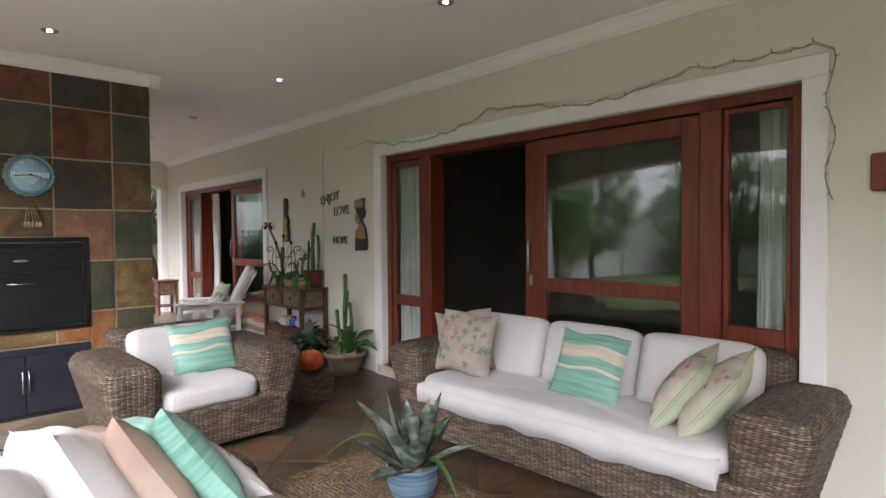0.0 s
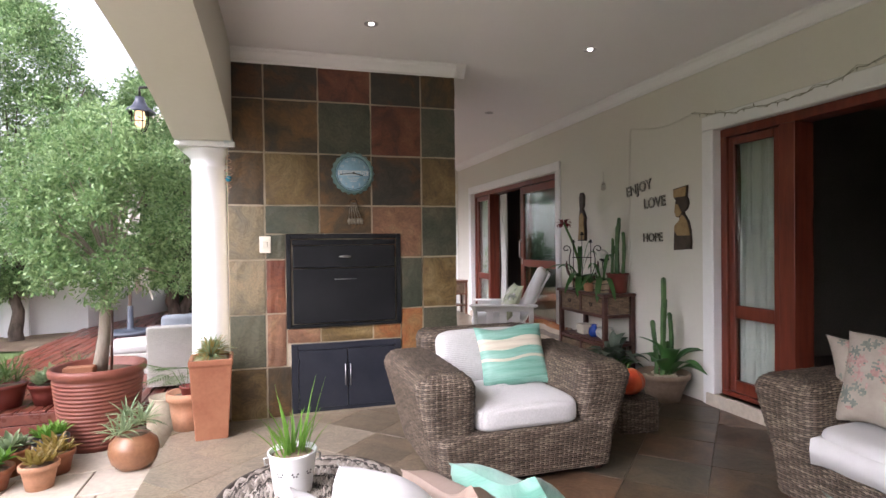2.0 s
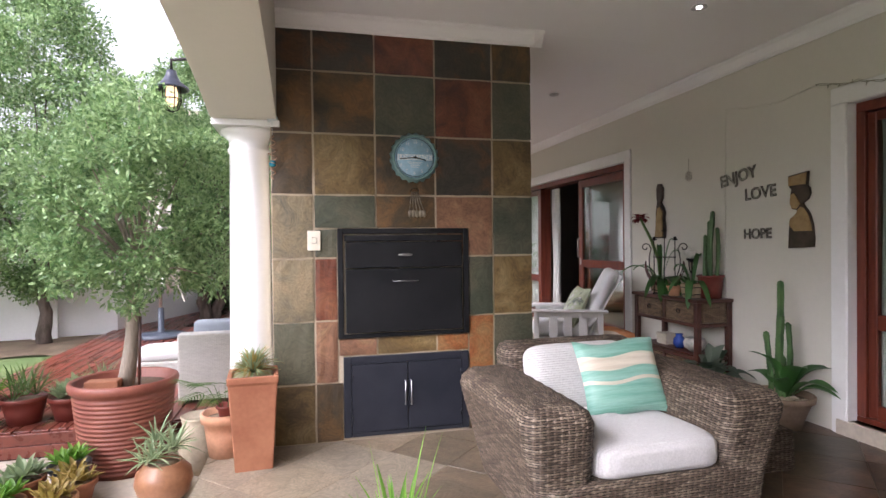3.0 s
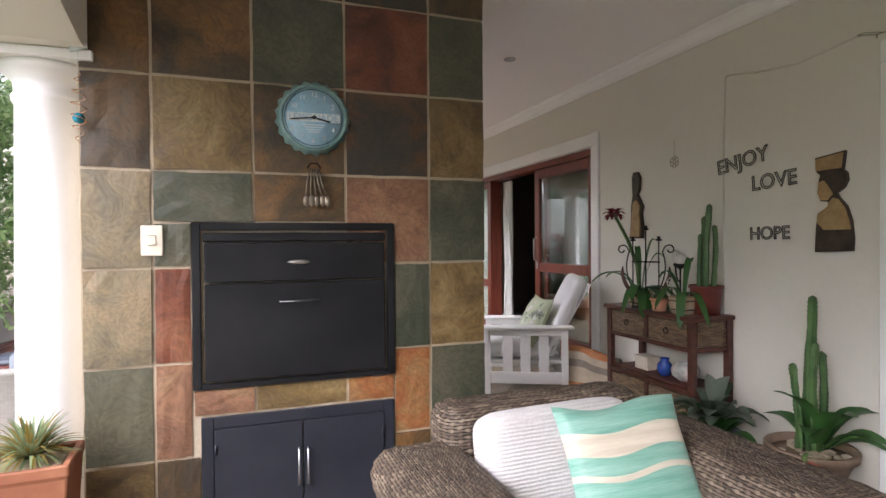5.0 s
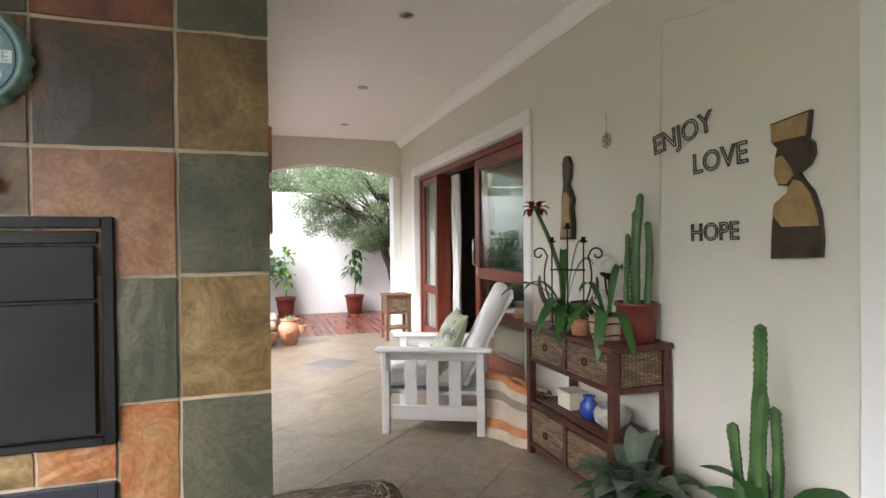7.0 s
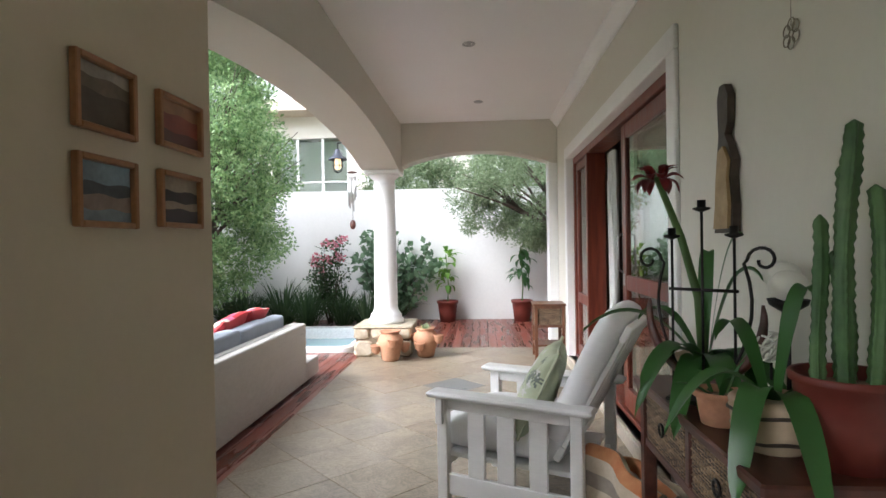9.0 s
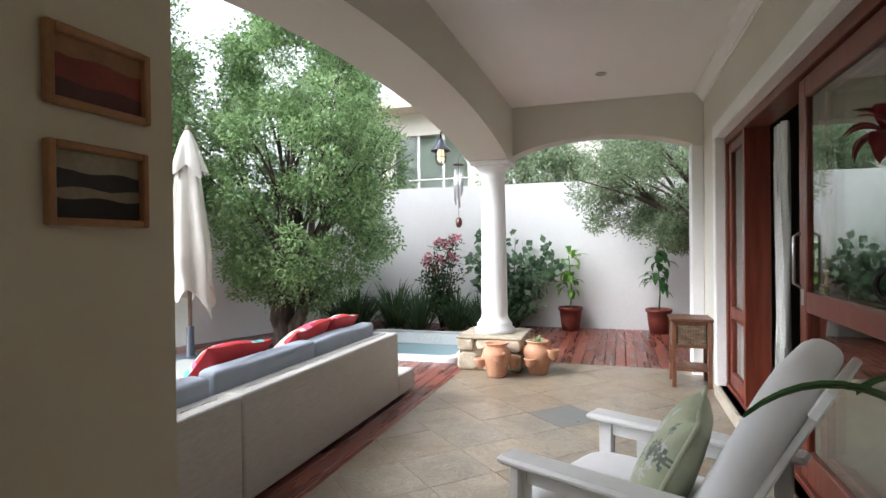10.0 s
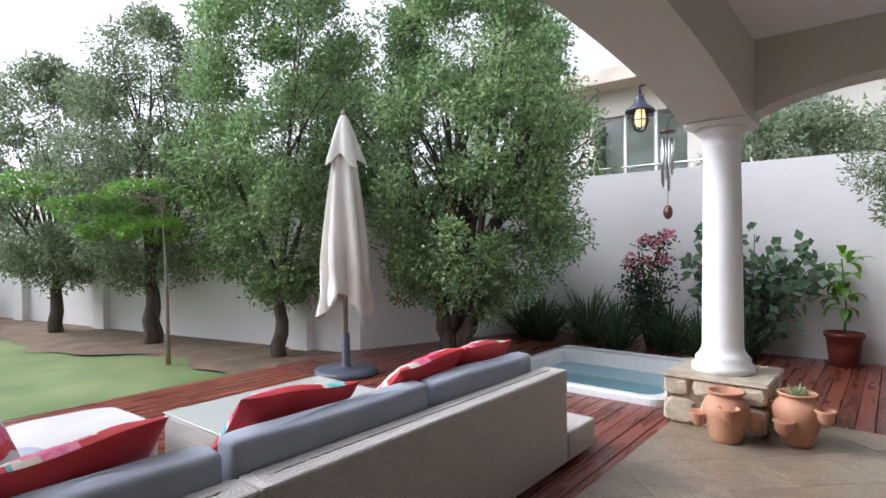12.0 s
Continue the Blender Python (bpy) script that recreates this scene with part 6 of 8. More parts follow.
for i, p in enumerate(pts[::2]):
    a = rnd.uniform(-1.2, 1.2)
    part("bulb", tube([p, (p[0] - 0.006, p[1] + 0.02 * math.sin(a), p[2] + 0.025 * math.cos(a) * rnd.choice((1, -1)))], 0.004, 5, None, 0.0015), M["cable"], fl)
part("lead", tube([(0.026, 4.56, 2.38), (0.026, 4.9, 2.34), (0.026, 5.2, 2.37), (0.026, 5.42, 2.415), (0.026, 5.44, 2.39), (0.026, 5.45, 1.9), (0.026, 5.455, 1.2), (0.026, 5.45, 0.8)], 0.004, 6), M["cream"], fl, "cream lead clipped to the wall")

# ---- white slatted armchair ----
ang = math.degrees(math.atan2(-0.33, 0.71))
WC = pose(2.215, 6.885, 0, 0, 0, ang)
wc = thing("garden_chair", WC, "white painted slatted wooden armchair with white cushions", "armchair")
D, Wd = 0.74, 0.68
for y in (0.0, Wd - 0.045):
    part("front_leg", box(0.01, y, 0, 0.065, y + 0.045, 0.565, 0.004), M["white_wood"], wc)
    part("rear_leg", box(0.665, y, 0, 0.72, y + 0.045, 0.565, 0.004), M["white_wood"], wc)
    part("side_rail", box(0.065, y + 0.008, 0.10, 0.665, y + 0.037, 0.20, 0.004), M["white_wood"], wc)
    part("upper_rail", box(0.065, y + 0.008, 0.51, 0.665, y + 0.037, 0.565, 0.004), M["white_wood"], wc)
    for x in (0.17, 0.32, 0.475):
        part("slat", box(x, y + 0.012, 0.20, x + 0.085, y + 0.033, 0.51, 0.003), M["white_wood"], wc)
    part("armrest", box(-0.035, y - 0.035, 0.567, 0.77, y + 0.075, 0.595, 0.01), M["white_wood"], wc)
    part("bracket", box(0.012, y + (-0.02 if y == 0 else 0.045), 0.44, 0.05, y + (0.0 if y == 0 else 0.065), 0.565, 0.004), M["white_wood"], wc)
part("front_rail", box(0.015, 0.045, 0.22, 0.045, Wd - 0.045, 0.32, 0.004), M["white_wood"], wc)
part("rear_rail", box(0.67, 0.045, 0.14, 0.70, Wd - 0.045, 0.24, 0.004), M["white_wood"], wc)
part("seat_board", box(0.03, 0.05, 0.27, 0.67, Wd - 0.05, 0.295, 0.004), M["white_wood"], wc)
bk2 = part("backrest", box(-0.015, 0.06, 0.0, 0.015, Wd - 0.06, 0.07, 0.004).moved(pose(0.58, 0, 0.33, 0, 28)), M["white_wood"], wc)
for k in range(5):
    y = 0.08 + k * 0.112
    part("back_slat", box(-0.01, y, 0.05, 0.01, y + 0.07, 0.66, 0.003).moved(pose(0.58, 0, 0.33, 0, 28)), M["white_wood"], bk2)
part("back_head", box(-0.015, 0.06, 0.62, 0.015, Wd - 0.06, 0.70, 0.006).moved(pose(0.58, 0, 0.33, 0, 28)), M["white_wood"], bk2)
cushion("seat_cushion", soft_box(-0.02, 0.055, 0.298, 0.60, Wd - 0.055, 0.465, 0.06, 0, 71), M["lit_white_linen"], WC, "white cotton seat cushion on the garden chair")
cushion("back_cushion", soft_box(-0.34, -0.29, -0.06, 0.34, 0.29, 0.06, 0.05, 0, 72), M["lit_white_linen"], WC @ pose(0.695, Wd / 2, 0.70, 0, 118) , "white back cushion draped over the chair's back")
printed_pillow(WC @ pose(0.45, 0.27, 0.61, 0, 0, -75) @ pose(0, 0, 0, -26), 0.46, 0.44, 0.16, "sage", "pale green pillow with a grey leaf print", 73, ("cotton", "floral_leaf", "cotton"), "sage", "sage")

# folded striped rug leaning between the chair and the console
rg = thing("folded_rug", pose(3.05, 6.47, 0, 0, 0, 30), "folded striped cotton rug in orange, cream and grey, standing on edge", "rug")
M["rug_cream"] = surf("cream_rug", (0.46, 0.38, 0.28), (0.56, 0.48, 0.37), 8, 0.95, 0.25, 50, grain=0.06)
M["rug_orange"] = surf("orange_rug", (0.44, 0.17, 0.07), (0.52, 0.26, 0.12), 8, 0.95, 0.25, 50, grain=0.06)
M["rug_grey"] = surf("grey_rug", (0.20, 0.17, 0.14), (0.28, 0.24, 0.20), 8, 0.95, 0.25, 50, grain=0.06)


def fold(layer, u):
    """Cross-section of one fold of the rug: from the floor up, over and down; u from 0 to 1."""
    h, th = 0.38 - 0.05 * layer, 0.06
    x = 0.075 * layer
    if u < 0.44:
        q = u / 0.44
        return x + 0.06 * q + 0.012 * math.sin(5 * q + layer), h * q
    if u < 0.56:
        a = math.pi * (u - 0.44) / 0.12
        return x + 0.06 + th / 2 - th / 2 * math.cos(a), h + th / 2 * math.sin(a)
    q = (1 - u) / 0.44
    return x + 0.06 * q + th + 0.012 * math.sin(5 * q + layer), h * q


for layer in range(3):
    count = 14
    for band in range(count):
        rings = []
        for j in range(17):
            y = -0.24 + 0.03 * j + 0.02 * layer
            crease = 0.016 * math.sin(11 * y + 2 * layer) + 0.009 * math.sin(31 * y + layer)
            ring = []
            for k in range(4):
                px, pz = fold(layer, (band + k / 3) / count)
                top = pz * (1 + 0.10 * math.sin(7 * y + layer) - 0.7 * max(0.0, y) ** 1.2)
                ring.append((px + crease - 0.10 + 0.05 * pz * math.sin(9 * y), y + 0.14 * pz, max(0.002, top)))
            rings.append(ring)
        s2 = loft(rings, caps=False, closed=False)
        s2.smooth = True
        part("stripe", s2, M[("rug_cream", "rug_orange", "rug_cream", "rug_cream", "rug_grey", "rug_cream", "rug_orange")[(band + 2 * layer) % 7]], rg)

# small side table at the far end
sd = thing("side_table", pose(3.03, 10.44, 0), "small wooden side table with a wicker drawer", "side table")
for x in (0.0, 0.30):
    for y in (0.0, 0.30):
        part("leg", box(x, y, 0, x + 0.035, y + 0.035, 0.60, 0.003), M["light_wood"], sd)
part("top", box(-0.015, -0.015, 0.60, 0.35, 0.35, 0.625, 0.005), M["light_wood"], sd)
part("shelf", box(0.0, 0.0, 0.15, 0.335, 0.335, 0.17, 0.003), M["light_wood"], sd)
for z in (0.36, 0.57):
    for y in (0.006, 0.308):
        part("rail", box(0.035, y, z, 0.30, y + 0.02, z + 0.03, 0.002), M["light_wood"], sd)
    part("rail", box(0.006, 0.035, z, 0.026, 0.30, z + 0.03, 0.002), M["light_wood"], sd)
part("drawer", woven_block(0.008, 0.045, 0.392, 0.3, 0.29, 0.565, 0.006, 0.006, strand=0.013, stake=0.03), M["wicker_tan"], sd)
part("side_weave", woven_block(0.045, 0.008, 0.392, 0.29, 0.02, 0.565, 0.004, 0.004, strand=0.013, stake=0.03), M["wicker_tan"], sd)

# four framed landscapes on the pier
for k, (y0, y1, z0, z1, bands) in enumerate(((5.475, 5.715, 1.605, 1.795, ((0, 0.55, (0.10, 0.075, 0.055)), (0.55, 0.8, (0.20, 0.15, 0.11)), (0.8, 1, (0.45, 0.40, 0.33)))),
                                             (5.825, 6.085, 1.62, 1.79, ((0, 0.3, (0.10, 0.03, 0.025)), (0.3, 0.7, (0.28, 0.06, 0.04)), (0.7, 1, (0.40, 0.20, 0.10)))),
                                             (5.475, 5.712, 1.36, 1.545, ((0, 0.2, (0.24, 0.30, 0.34)), (0.2, 0.45, (0.32, 0.24, 0.20)), (0.45, 0.65, (0.10, 0.11, 0.13)), (0.65, 1, (0.28, 0.38, 0.46)))),
                                             (5.825, 6.075, 1.37, 1.548, ((0, 0.3, (0.04, 0.03, 0.03)), (0.3, 0.45, (0.35, 0.27, 0.18)), (0.45, 0.7, (0.06, 0.05, 0.05)), (0.7, 1, (0.40, 0.33, 0.24)))))):
    t = thing("picture", pose(1.472, y0, z0), "small landscape picture in a plain wooden frame", "picture", "landscape pictures")
    w, h, fw2 = y1 - y0, z1 - z0, 0.017
    part("frame", box(0, 0, 0, 0.022, fw2, h, 0.003), M["frame_wood"], t)
    part("frame", box(0, w - fw2, 0, 0.022, w, h, 0.003), M["frame_wood"], t)
    part("frame", box(0, fw2, 0, 0.022, w - fw2, fw2, 0.003), M["frame_wood"], t)
    part("frame", box(0, fw2, h - fw2, 0.022, w - fw2, h, 0.003), M["frame_wood"], t)
    for q, (a, b, col) in enumerate(bands):
        hh = h - 2 * fw2
        n = 24
        rnd = random.Random(90 + k * 7 + q)
        up = [(fw2 + (w - 2 * fw2) * i / n, fw2 + hh * (b if b == 1 else b + 0.03 * math.sin(i * 0.4 + k + 2 * q) * rnd.uniform(0.6, 1))) for i in range(n + 1)]
        lo = [(w - fw2, fw2 + hh * max(0, a - 0.08)), (fw2, fw2 + hh * max(0, a - 0.08))]
        s = loft([[(0.004 - 0.0006 * q, y, z) for y, z in up + lo], [(0.0065 - 0.0006 * q, y, z) for y, z in up + lo]])
        part("painted_band", s, surf("print_%d_%d" % (k, q), tuple(c * 0.7 for c in col), tuple(c * 1.05 for c in col), 9, 0.3, 0.0, 60), t)

M["leaf_golden"] = foliage("golden_leaves", (0.28, 0.22, 0.05), (0.42, 0.30, 0.10))
M["leaf_succ"] = foliage("blue_green_leaves", (0.20, 0.28, 0.15), (0.38, 0.46, 0.26))

# ---- trees and planting ----


def tree(name, m, trunk_h, trunk_r, crown, centre, label, leaf, bark="bark", seed=1, clumps=90, per=260, length=0.075, width=0.03, stems=3, clump_r=0.34, limbs=7):
    """A tree: tapered leaning trunk with limbs, and a crown of many small leaves in clumps with gaps. crown: radii in x, y, z."""
    rnd = random.Random(seed)
    t = thing(name, m, label, "tree")
    s = Shape()
    c = Vector(centre)
    for k in range(stems):
        a = 6.28 * k / stems + rnd.uniform(0, 1)
        off = Vector((math.cos(a), math.sin(a), 0)) * trunk_r * 0.5 * (stems > 1)
        pts, n = [], 7
        top = Vector((c.x * 0.4 + 0.13 * math.cos(a) * crown[0] * (stems > 1), c.y * 0.4 + 0.13 * math.sin(a) * crown[1] * (stems > 1), trunk_h))
        for i in range(n):
            q = i / (n - 1)
            pts.append(off + top * q + Vector((rnd.uniform(-1, 1), rnd.uniform(-1, 1), 0)) * 0.03 * (0 < q < 1) + Vector((0, 0, -0.1 * (i == 0))))
        tube(pts, trunk_r * (1.0 if stems == 1 else 0.72), 9, s, trunk_r * 0.5)
        for b in range(limbs):
            e = c + Vector((rnd.gauss(0, 1) * crown[0], rnd.gauss(0, 1) * crown[1], rnd.uniform(-0.6, 0.9) * crown[2])) * 0.55
            mid = (top + e) / 2 + Vector((rnd.uniform(-0.15, 0.15), rnd.uniform(-0.15, 0.15), 0.1))
            tube([top + Vector((0, 0, -0.05)), (top * 2 + mid) / 3, mid, e], trunk_r * 0.42, 6, s, 0.008)
            for w in range(2):
                e2 = e + Vector((rnd.uniform(-1, 1) * crown[0], rnd.uniform(-1, 1) * crown[1], rnd.uniform(-0.5, 0.8) * crown[2])) * 0.4
                tube([mid, (mid + e2) / 2 + Vector((0, 0, 0.06)), e2], trunk_r * 0.18, 5, s, 0.004)
    part("trunk", s, M[bark], t)
    cs, rs = [], []
    for k in range(clumps):
        zz, a = rnd.uniform(-1, 1), rnd.uniform(0, 6.2832)
        rr = (1 - abs(zz) ** 3) ** 0.5 * (1 - 0.32 * max(0, zz))
        v = Vector((math.cos(a) * rr, math.sin(a) * rr, zz))
        q = rnd.uniform(0.3, 1.0) ** 0.5
        bump = 1 + 0.3 * noise.noise(v * 2.2 + Vector((seed, 0, 0)))
        p = Vector((v.x * crown[0] * q * bump, v.y * crown[1] * q * bump, v.z * crown[2]))
        cs.append(tuple(c + p))
        rs.append(clump_r * rnd.uniform(0.55, 1.25))
    part("crown", leaf_cloud(cs, rs, per, length, width, seed), M[leaf], t)
    return t


GREEN = "multi-stemmed garden tree with a dense fine-leaved green crown"
tree("tree", pose(-1.75, 11.5, DECK_Z), 0.75, 0.15, (1.4, 1.25, 2.05), (0.15, 0.1, 2.62), "multi-stemmed tree with a dense green crown, growing through the deck", "leaf_tree", seed=3, clumps=270, per=300, length=0.062, width=0.028, clump_r=0.30)
tree("tree", pose(-3.75, 10.5, LAWN_Z), 0.95, 0.105, (1.25, 1.1, 2.2), (-0.1, 0.1, 3.05), GREEN, "leaf_tree", seed=4, clumps=240, per=290, length=0.065, width=0.028, stems=1, clump_r=0.32)
tree("tree", pose(-6.1, 9.95, LAWN_Z), 1.1, 0.14, (1.3, 1.2, 1.9), (-0.1, 0, 2.85), "garden tree with an airy grey-green crown on the lawn", "leaf_olive", seed=5, clumps=150, per=300, length=0.07, width=0.026, stems=1)
tree("tree", pose(-8.5, 9.45, LAWN_Z), 1.1, 0.12, (1.6, 1.3, 1.7), (0, 0, 2.65), "garden tree with an airy grey-green crown on the lawn", "leaf_olive", seed=6, clumps=150, per=280, length=0.075, width=0.03, stems=1)
tree("tree", pose(3.98, 13.3, DECK_Z), 1.35, 0.12, (1.3, 0.75, 0.9), (-0.6, -0.25, 2.25), "leaning olive tree with grey-green leaves beside the white wall", "leaf_olive", seed=7, clumps=120, per=380, length=0.06, width=0.018, stems=2, clump_r=0.27, limbs=9)
for k, (x, y, z, c, lf) in enumerate(((-2.6, 14.6, 3.7, (1.5, 0.8, 1.6), "leaf_tree"), (1.3, 16.2, 2.6, (1.5, 0.9, 0.9), "leaf_olive"), (3.6, 16.8, 3.0, (1.7, 1.0, 1.2), "leaf_olive"), (-5.4, 12.9, 3.1, (1.6, 1.0, 1.9), "leaf_olive"), (-9.0, 12.4, 2.6, (2.2, 1.2, 1.6), "leaf_olive"), (-13.0, 8.4, 2.0, (1.3, 1.6, 1.4), "leaf_olive"), (5.6, 13.0, 2.0, (1.0, 0.8, 1.0), "leaf_dark"))):
    tree("tree", pose(x, y, -0.2), z * 0.55, 0.1, c, (0, 0, z), "tree rising behind the garden wall" if y > 12 else "garden tree near the boundary wall", lf, seed=20 + k, clumps=70, per=210, length=0.09, width=0.04, stems=1)
# trees across the lawn to the west and south
for k, (x, y, h) in enumerate(((-5.6, 4.2, 2.6), (-6.8, 1.6, 2.8), (-11.5, 2.5, 2.6), (-12.0, -1.5, 2.4), (-10.5, -5.5, 2.6), (-6.0, -6.5, 2.3), (-2.2, -6.6, 2.4))):
    tree("tree", pose(x, y, LAWN_Z), 1.0, 0.11, (1.4, 1.4, 1.3), (0, 0, h), "garden tree across the lawn", "leaf_tree", seed=40 + k, clumps=70, per=170, length=0.11, width=0.05, stems=1, clump_r=0.4)


def layered_sapling(m, label, seed, layers, stem):
    t = thing("sapling", m, label, "tree")
    part("stem", tube(stem, 0.03, 7, None, 0.012), M["pale_bark"], t)
    rnd = random.Random(seed)
    cs, rs = [], []
    for cx, cy, cz, r in layers:
        for k in range(16):
            a, q = rnd.uniform(0, 6.28), rnd.uniform(0.1, 1) ** 0.5
            cs.append((cx + r * q * math.cos(a), cy + r * q * math.sin(a), cz - 0.16 * q + 0.12 * q * math.cos(a)))
            rs.append(rnd.uniform(0.08, 0.18))
        s = tube([stem[-1], ((stem[-1][0] + cx) / 2, (stem[-1][1] + cy) / 2, (stem[-1][2] + cz) / 2 + 0.05), (cx, cy, cz)], 0.012, 5, None, 0.005)
        part("branch", s, M["pale_bark"], t)
    part("fronds", leaf_cloud(cs, rs, 100, 0.06, 0.018, seed, squash=0.35), M["leaf_bright"], t)


layered_sapling(pose(-4.5, 9.45, LAWN_Z), "slender sapling with flat layers of bright green fronds", 51, ((-0.35, -0.1, 2.2, 0.5), (-1.1, -0.4, 2.05, 0.55), (-0.25, 0.0, 1.75, 0.4), (-0.8, -0.25, 1.8, 0.4), (-2.1, -0.8, 2.4, 0.5)), [(0, 0, -0.05), (-0.06, 0.02, 0.6), (-0.14, 0.05, 1.2), (-0.26, 0.06, 2.0)])



def grass_clump(m, n, L, label, seed, mat="leaf_grass", w=0.018, spread=0.1, bend=0.35, name="grass_clump"):
    rnd = random.Random(seed)
    s = Shape()
    for k in range(n):
        a = rnd.uniform(0, 6.28)
        r = rnd.uniform(0, spread)
        el = rnd.uniform(0.55, 1.45)
        l = L * rnd.uniform(0.6, 1.15)
        b = (r * math.cos(a), r * math.sin(a), 0)
        blade(s, b, (b[0] + l * math.cos(el) * math.cos(a), b[1] + l * math.cos(el) * math.sin(a), l * math.sin(el) * 0.8), w, bend * rnd.uniform(0.4, 1))
    return single(name, s, M[mat], label, "plant", m)


for k, (x, y, L) in enumerate(((-1.5, 13.2, 0.8), (-0.95, 13.45, 0.95), (-0.45, 13.2, 0.85), (0.1, 13.4, 0.8), (0.55, 13.25, 0.7), (0.85, 13.45, 0.7), (-1.9, 13.5, 0.8))):
    grass_clump(pose(x, y, -0.05), 120, L, "clump of long arching strap leaves by the wall", 60 + k, "leaf_dark", 0.026, 0.14)


M["leaf_climber"] = foliage("climber_leaves", (0.09, 0.17, 0.09), (0.20, 0.30, 0.18))


def shrub(m, label, seed, stems, leaf, n, length, width, r, mat_extra=None, top=None):
    t = thing("shrub", m, label, "shrub")
    rnd = random.Random(seed)
    s = Shape()
    cs, rs = [], []
    for k in range(stems):
        e = Vector((rnd.uniform(-r, r), rnd.uniform(-r, r) * 0.4, rnd.uniform(0.5, 1.0) * top))
        tube([(e.x * 0.1, e.y * 0.1, 0), (e.x * 0.5, e.y * 0.5, e.z * 0.5), tuple(e)], 0.012, 5, s, 0.004)
        for q in (0.4, 0.6, 0.8, 1.0):
            cs.append(tuple(e * q + Vector((rnd.uniform(-0.08, 0.08), rnd.uniform(-0.05, 0.05), 0))))
            rs.append(0.13)
    part("stems", s, M["bark"], t)
    part("leaves", leaf_cloud(cs, rs, n, length, width, seed, squash=0.9), M[leaf], t)
    if mat_extra:
        f = [(c[0], c[1], c[2] + 0.06) for c in cs if c[2] > top * 0.62]
        part("flower_head", leaf_cloud(f, [0.075] * len(f), 40, 0.05, 0.045, seed + 1), M[mat_extra], t, "pink flowers")
    return t


shrub(pose(-0.15, 13.55, -0.05), "rose bush in pink bloom by the white wall", 71, 12, "leaf_dark", 36, 0.06, 0.04, 0.30, "petal_pink", 1.45)
shrub(pose(0.95, 13.7, -0.05), "broad-leaved climbing shrub against the white wall", 72, 18, "leaf_climber", 13, 0.13, 0.12, 0.62, None, 1.5)

# potted plants by the north wall
for k, (x, label, hh, lf, droop) in enumerate(((1.85, "red pot with a bright green leafy plant on the deck", 1.15, "leaf_bright", 0.5), (3.12, "red pot with a dark green leafy plant on the deck", 1.25, "leaf_broad", 1.2))):
    pp = pot("plant_pot", pot_profile(0.13, 0.175, 0.36, 0.02, 0.05), M["glazed_red"], pose(x, 13.72, DECK_Z), label, (0.16, 0.31), "potted plant")
    part("stem", tube([(0, 0, 0.3), (0.02, 0, 0.6), (-0.02, 0.0, hh)], 0.014, 6, None, 0.008), M["leaf_grass"], pp)
    rnd = random.Random(80 + k)
    s = Shape()
    for q in range(34):
        a, z = rnd.uniform(0, 6.28), rnd.uniform(0.62, hh + 0.05)
        el = rnd.uniform(-0.7, 0.7) - droop * 0.5
        d = Vector((math.cos(a) * math.cos(el), math.sin(a) * math.cos(el), math.sin(el)))
        b = Vector((0, 0, z)) + d * 0.06
        broad_leaf(s, b, b + d * rnd.uniform(0.16, 0.26), rnd.uniform(0.07, 0.10), 0.1, 5)
    part("leaves", s, M[lf], pp)

# ---- pots at the patio's edge ----
# large ribbed pot with a clipped tree
PT = pose(-1.31, 5.62, LOW_Z)
prof = [(0.001, 0), (0.26, 0)]
for k in range(17):
    z = 0.02 + 0.44 * k / 17
    r = 0.265 + 0.065 * (k / 17) ** 0.8
    prof += [(r, z), (r + 0.010, z + 0.006), (r + 0.010, z + 0.016), (r, z + 0.021)]
prof += [(0.335, 0.475), (0.36, 0.485), (0.366, 0.51), (0.36, 0.53), (0.34, 0.535), (0.325, 0.52), (0.315, 0.46), (0.001, 0.455)]
M["ribbed_clay"] = surf("ribbed_red_clay", (0.20, 0.055, 0.036), (0.26, 0.085, 0.055), 5, 0.5, 0.03, 40, grain=0.05)
bigp = pot("large_pot", prof, M["ribbed_clay"], PT @ Matrix.Diagonal((0.92, 0.92, 1.15, 1)), "large red ribbed clay pot on the paving", (0.315, 0.475), "pot", 56)
tr = thing("potted_tree", PT @ pose(0, 0, 0.535), "small clipped tree with fine grey-green leaves in a ribbed pot", "tree")
part("trunk", tube([(0, 0, 0), (0.02, 0.01, 0.15), (0.05, 0.0, 0.35), (0.06, 0.0, 0.6), (0.1, 0.0, 0.85)], 0.055, 10, None, 0.035), M["pale_bark"], tr)
rnd = random.Random(33)
s = Shape()
cs, rs = [], []
for k in range(120):
    v = Vector((rnd.gauss(0, 1), rnd.gauss(0, 1), rnd.gauss(0, 1))).normalized()
    p = Vector((0.08, 0, 1.3)) + Vector((v.x * 0.66, v.y * 0.66, v.z * 0.78)) * rnd.uniform(0.3, 1) ** 0.5 * (1 + 0.2 * noise.noise(v * 3))
    cs.append(tuple(p))
    rs.append(rnd.uniform(0.10, 0.2))
    if k % 4 == 0:
        tube([(0.1, 0, 0.8), tuple((p + Vector((0.1, 0, 0.8))) / 2 + Vector((0, 0, 0.05))), tuple(p)], 0.012, 5, s, 0.003)
part("branch_frame", s, M["pale_bark"], tr)
part("crown", leaf_cloud(cs, rs, 230, 0.045, 0.018, 34), M["leaf_tree"], tr)
part("shoot_foliage", leaf_cloud(cs[::2], rs[::2], 60, 0.045, 0.018, 35), M["leaf_tree"], tr)
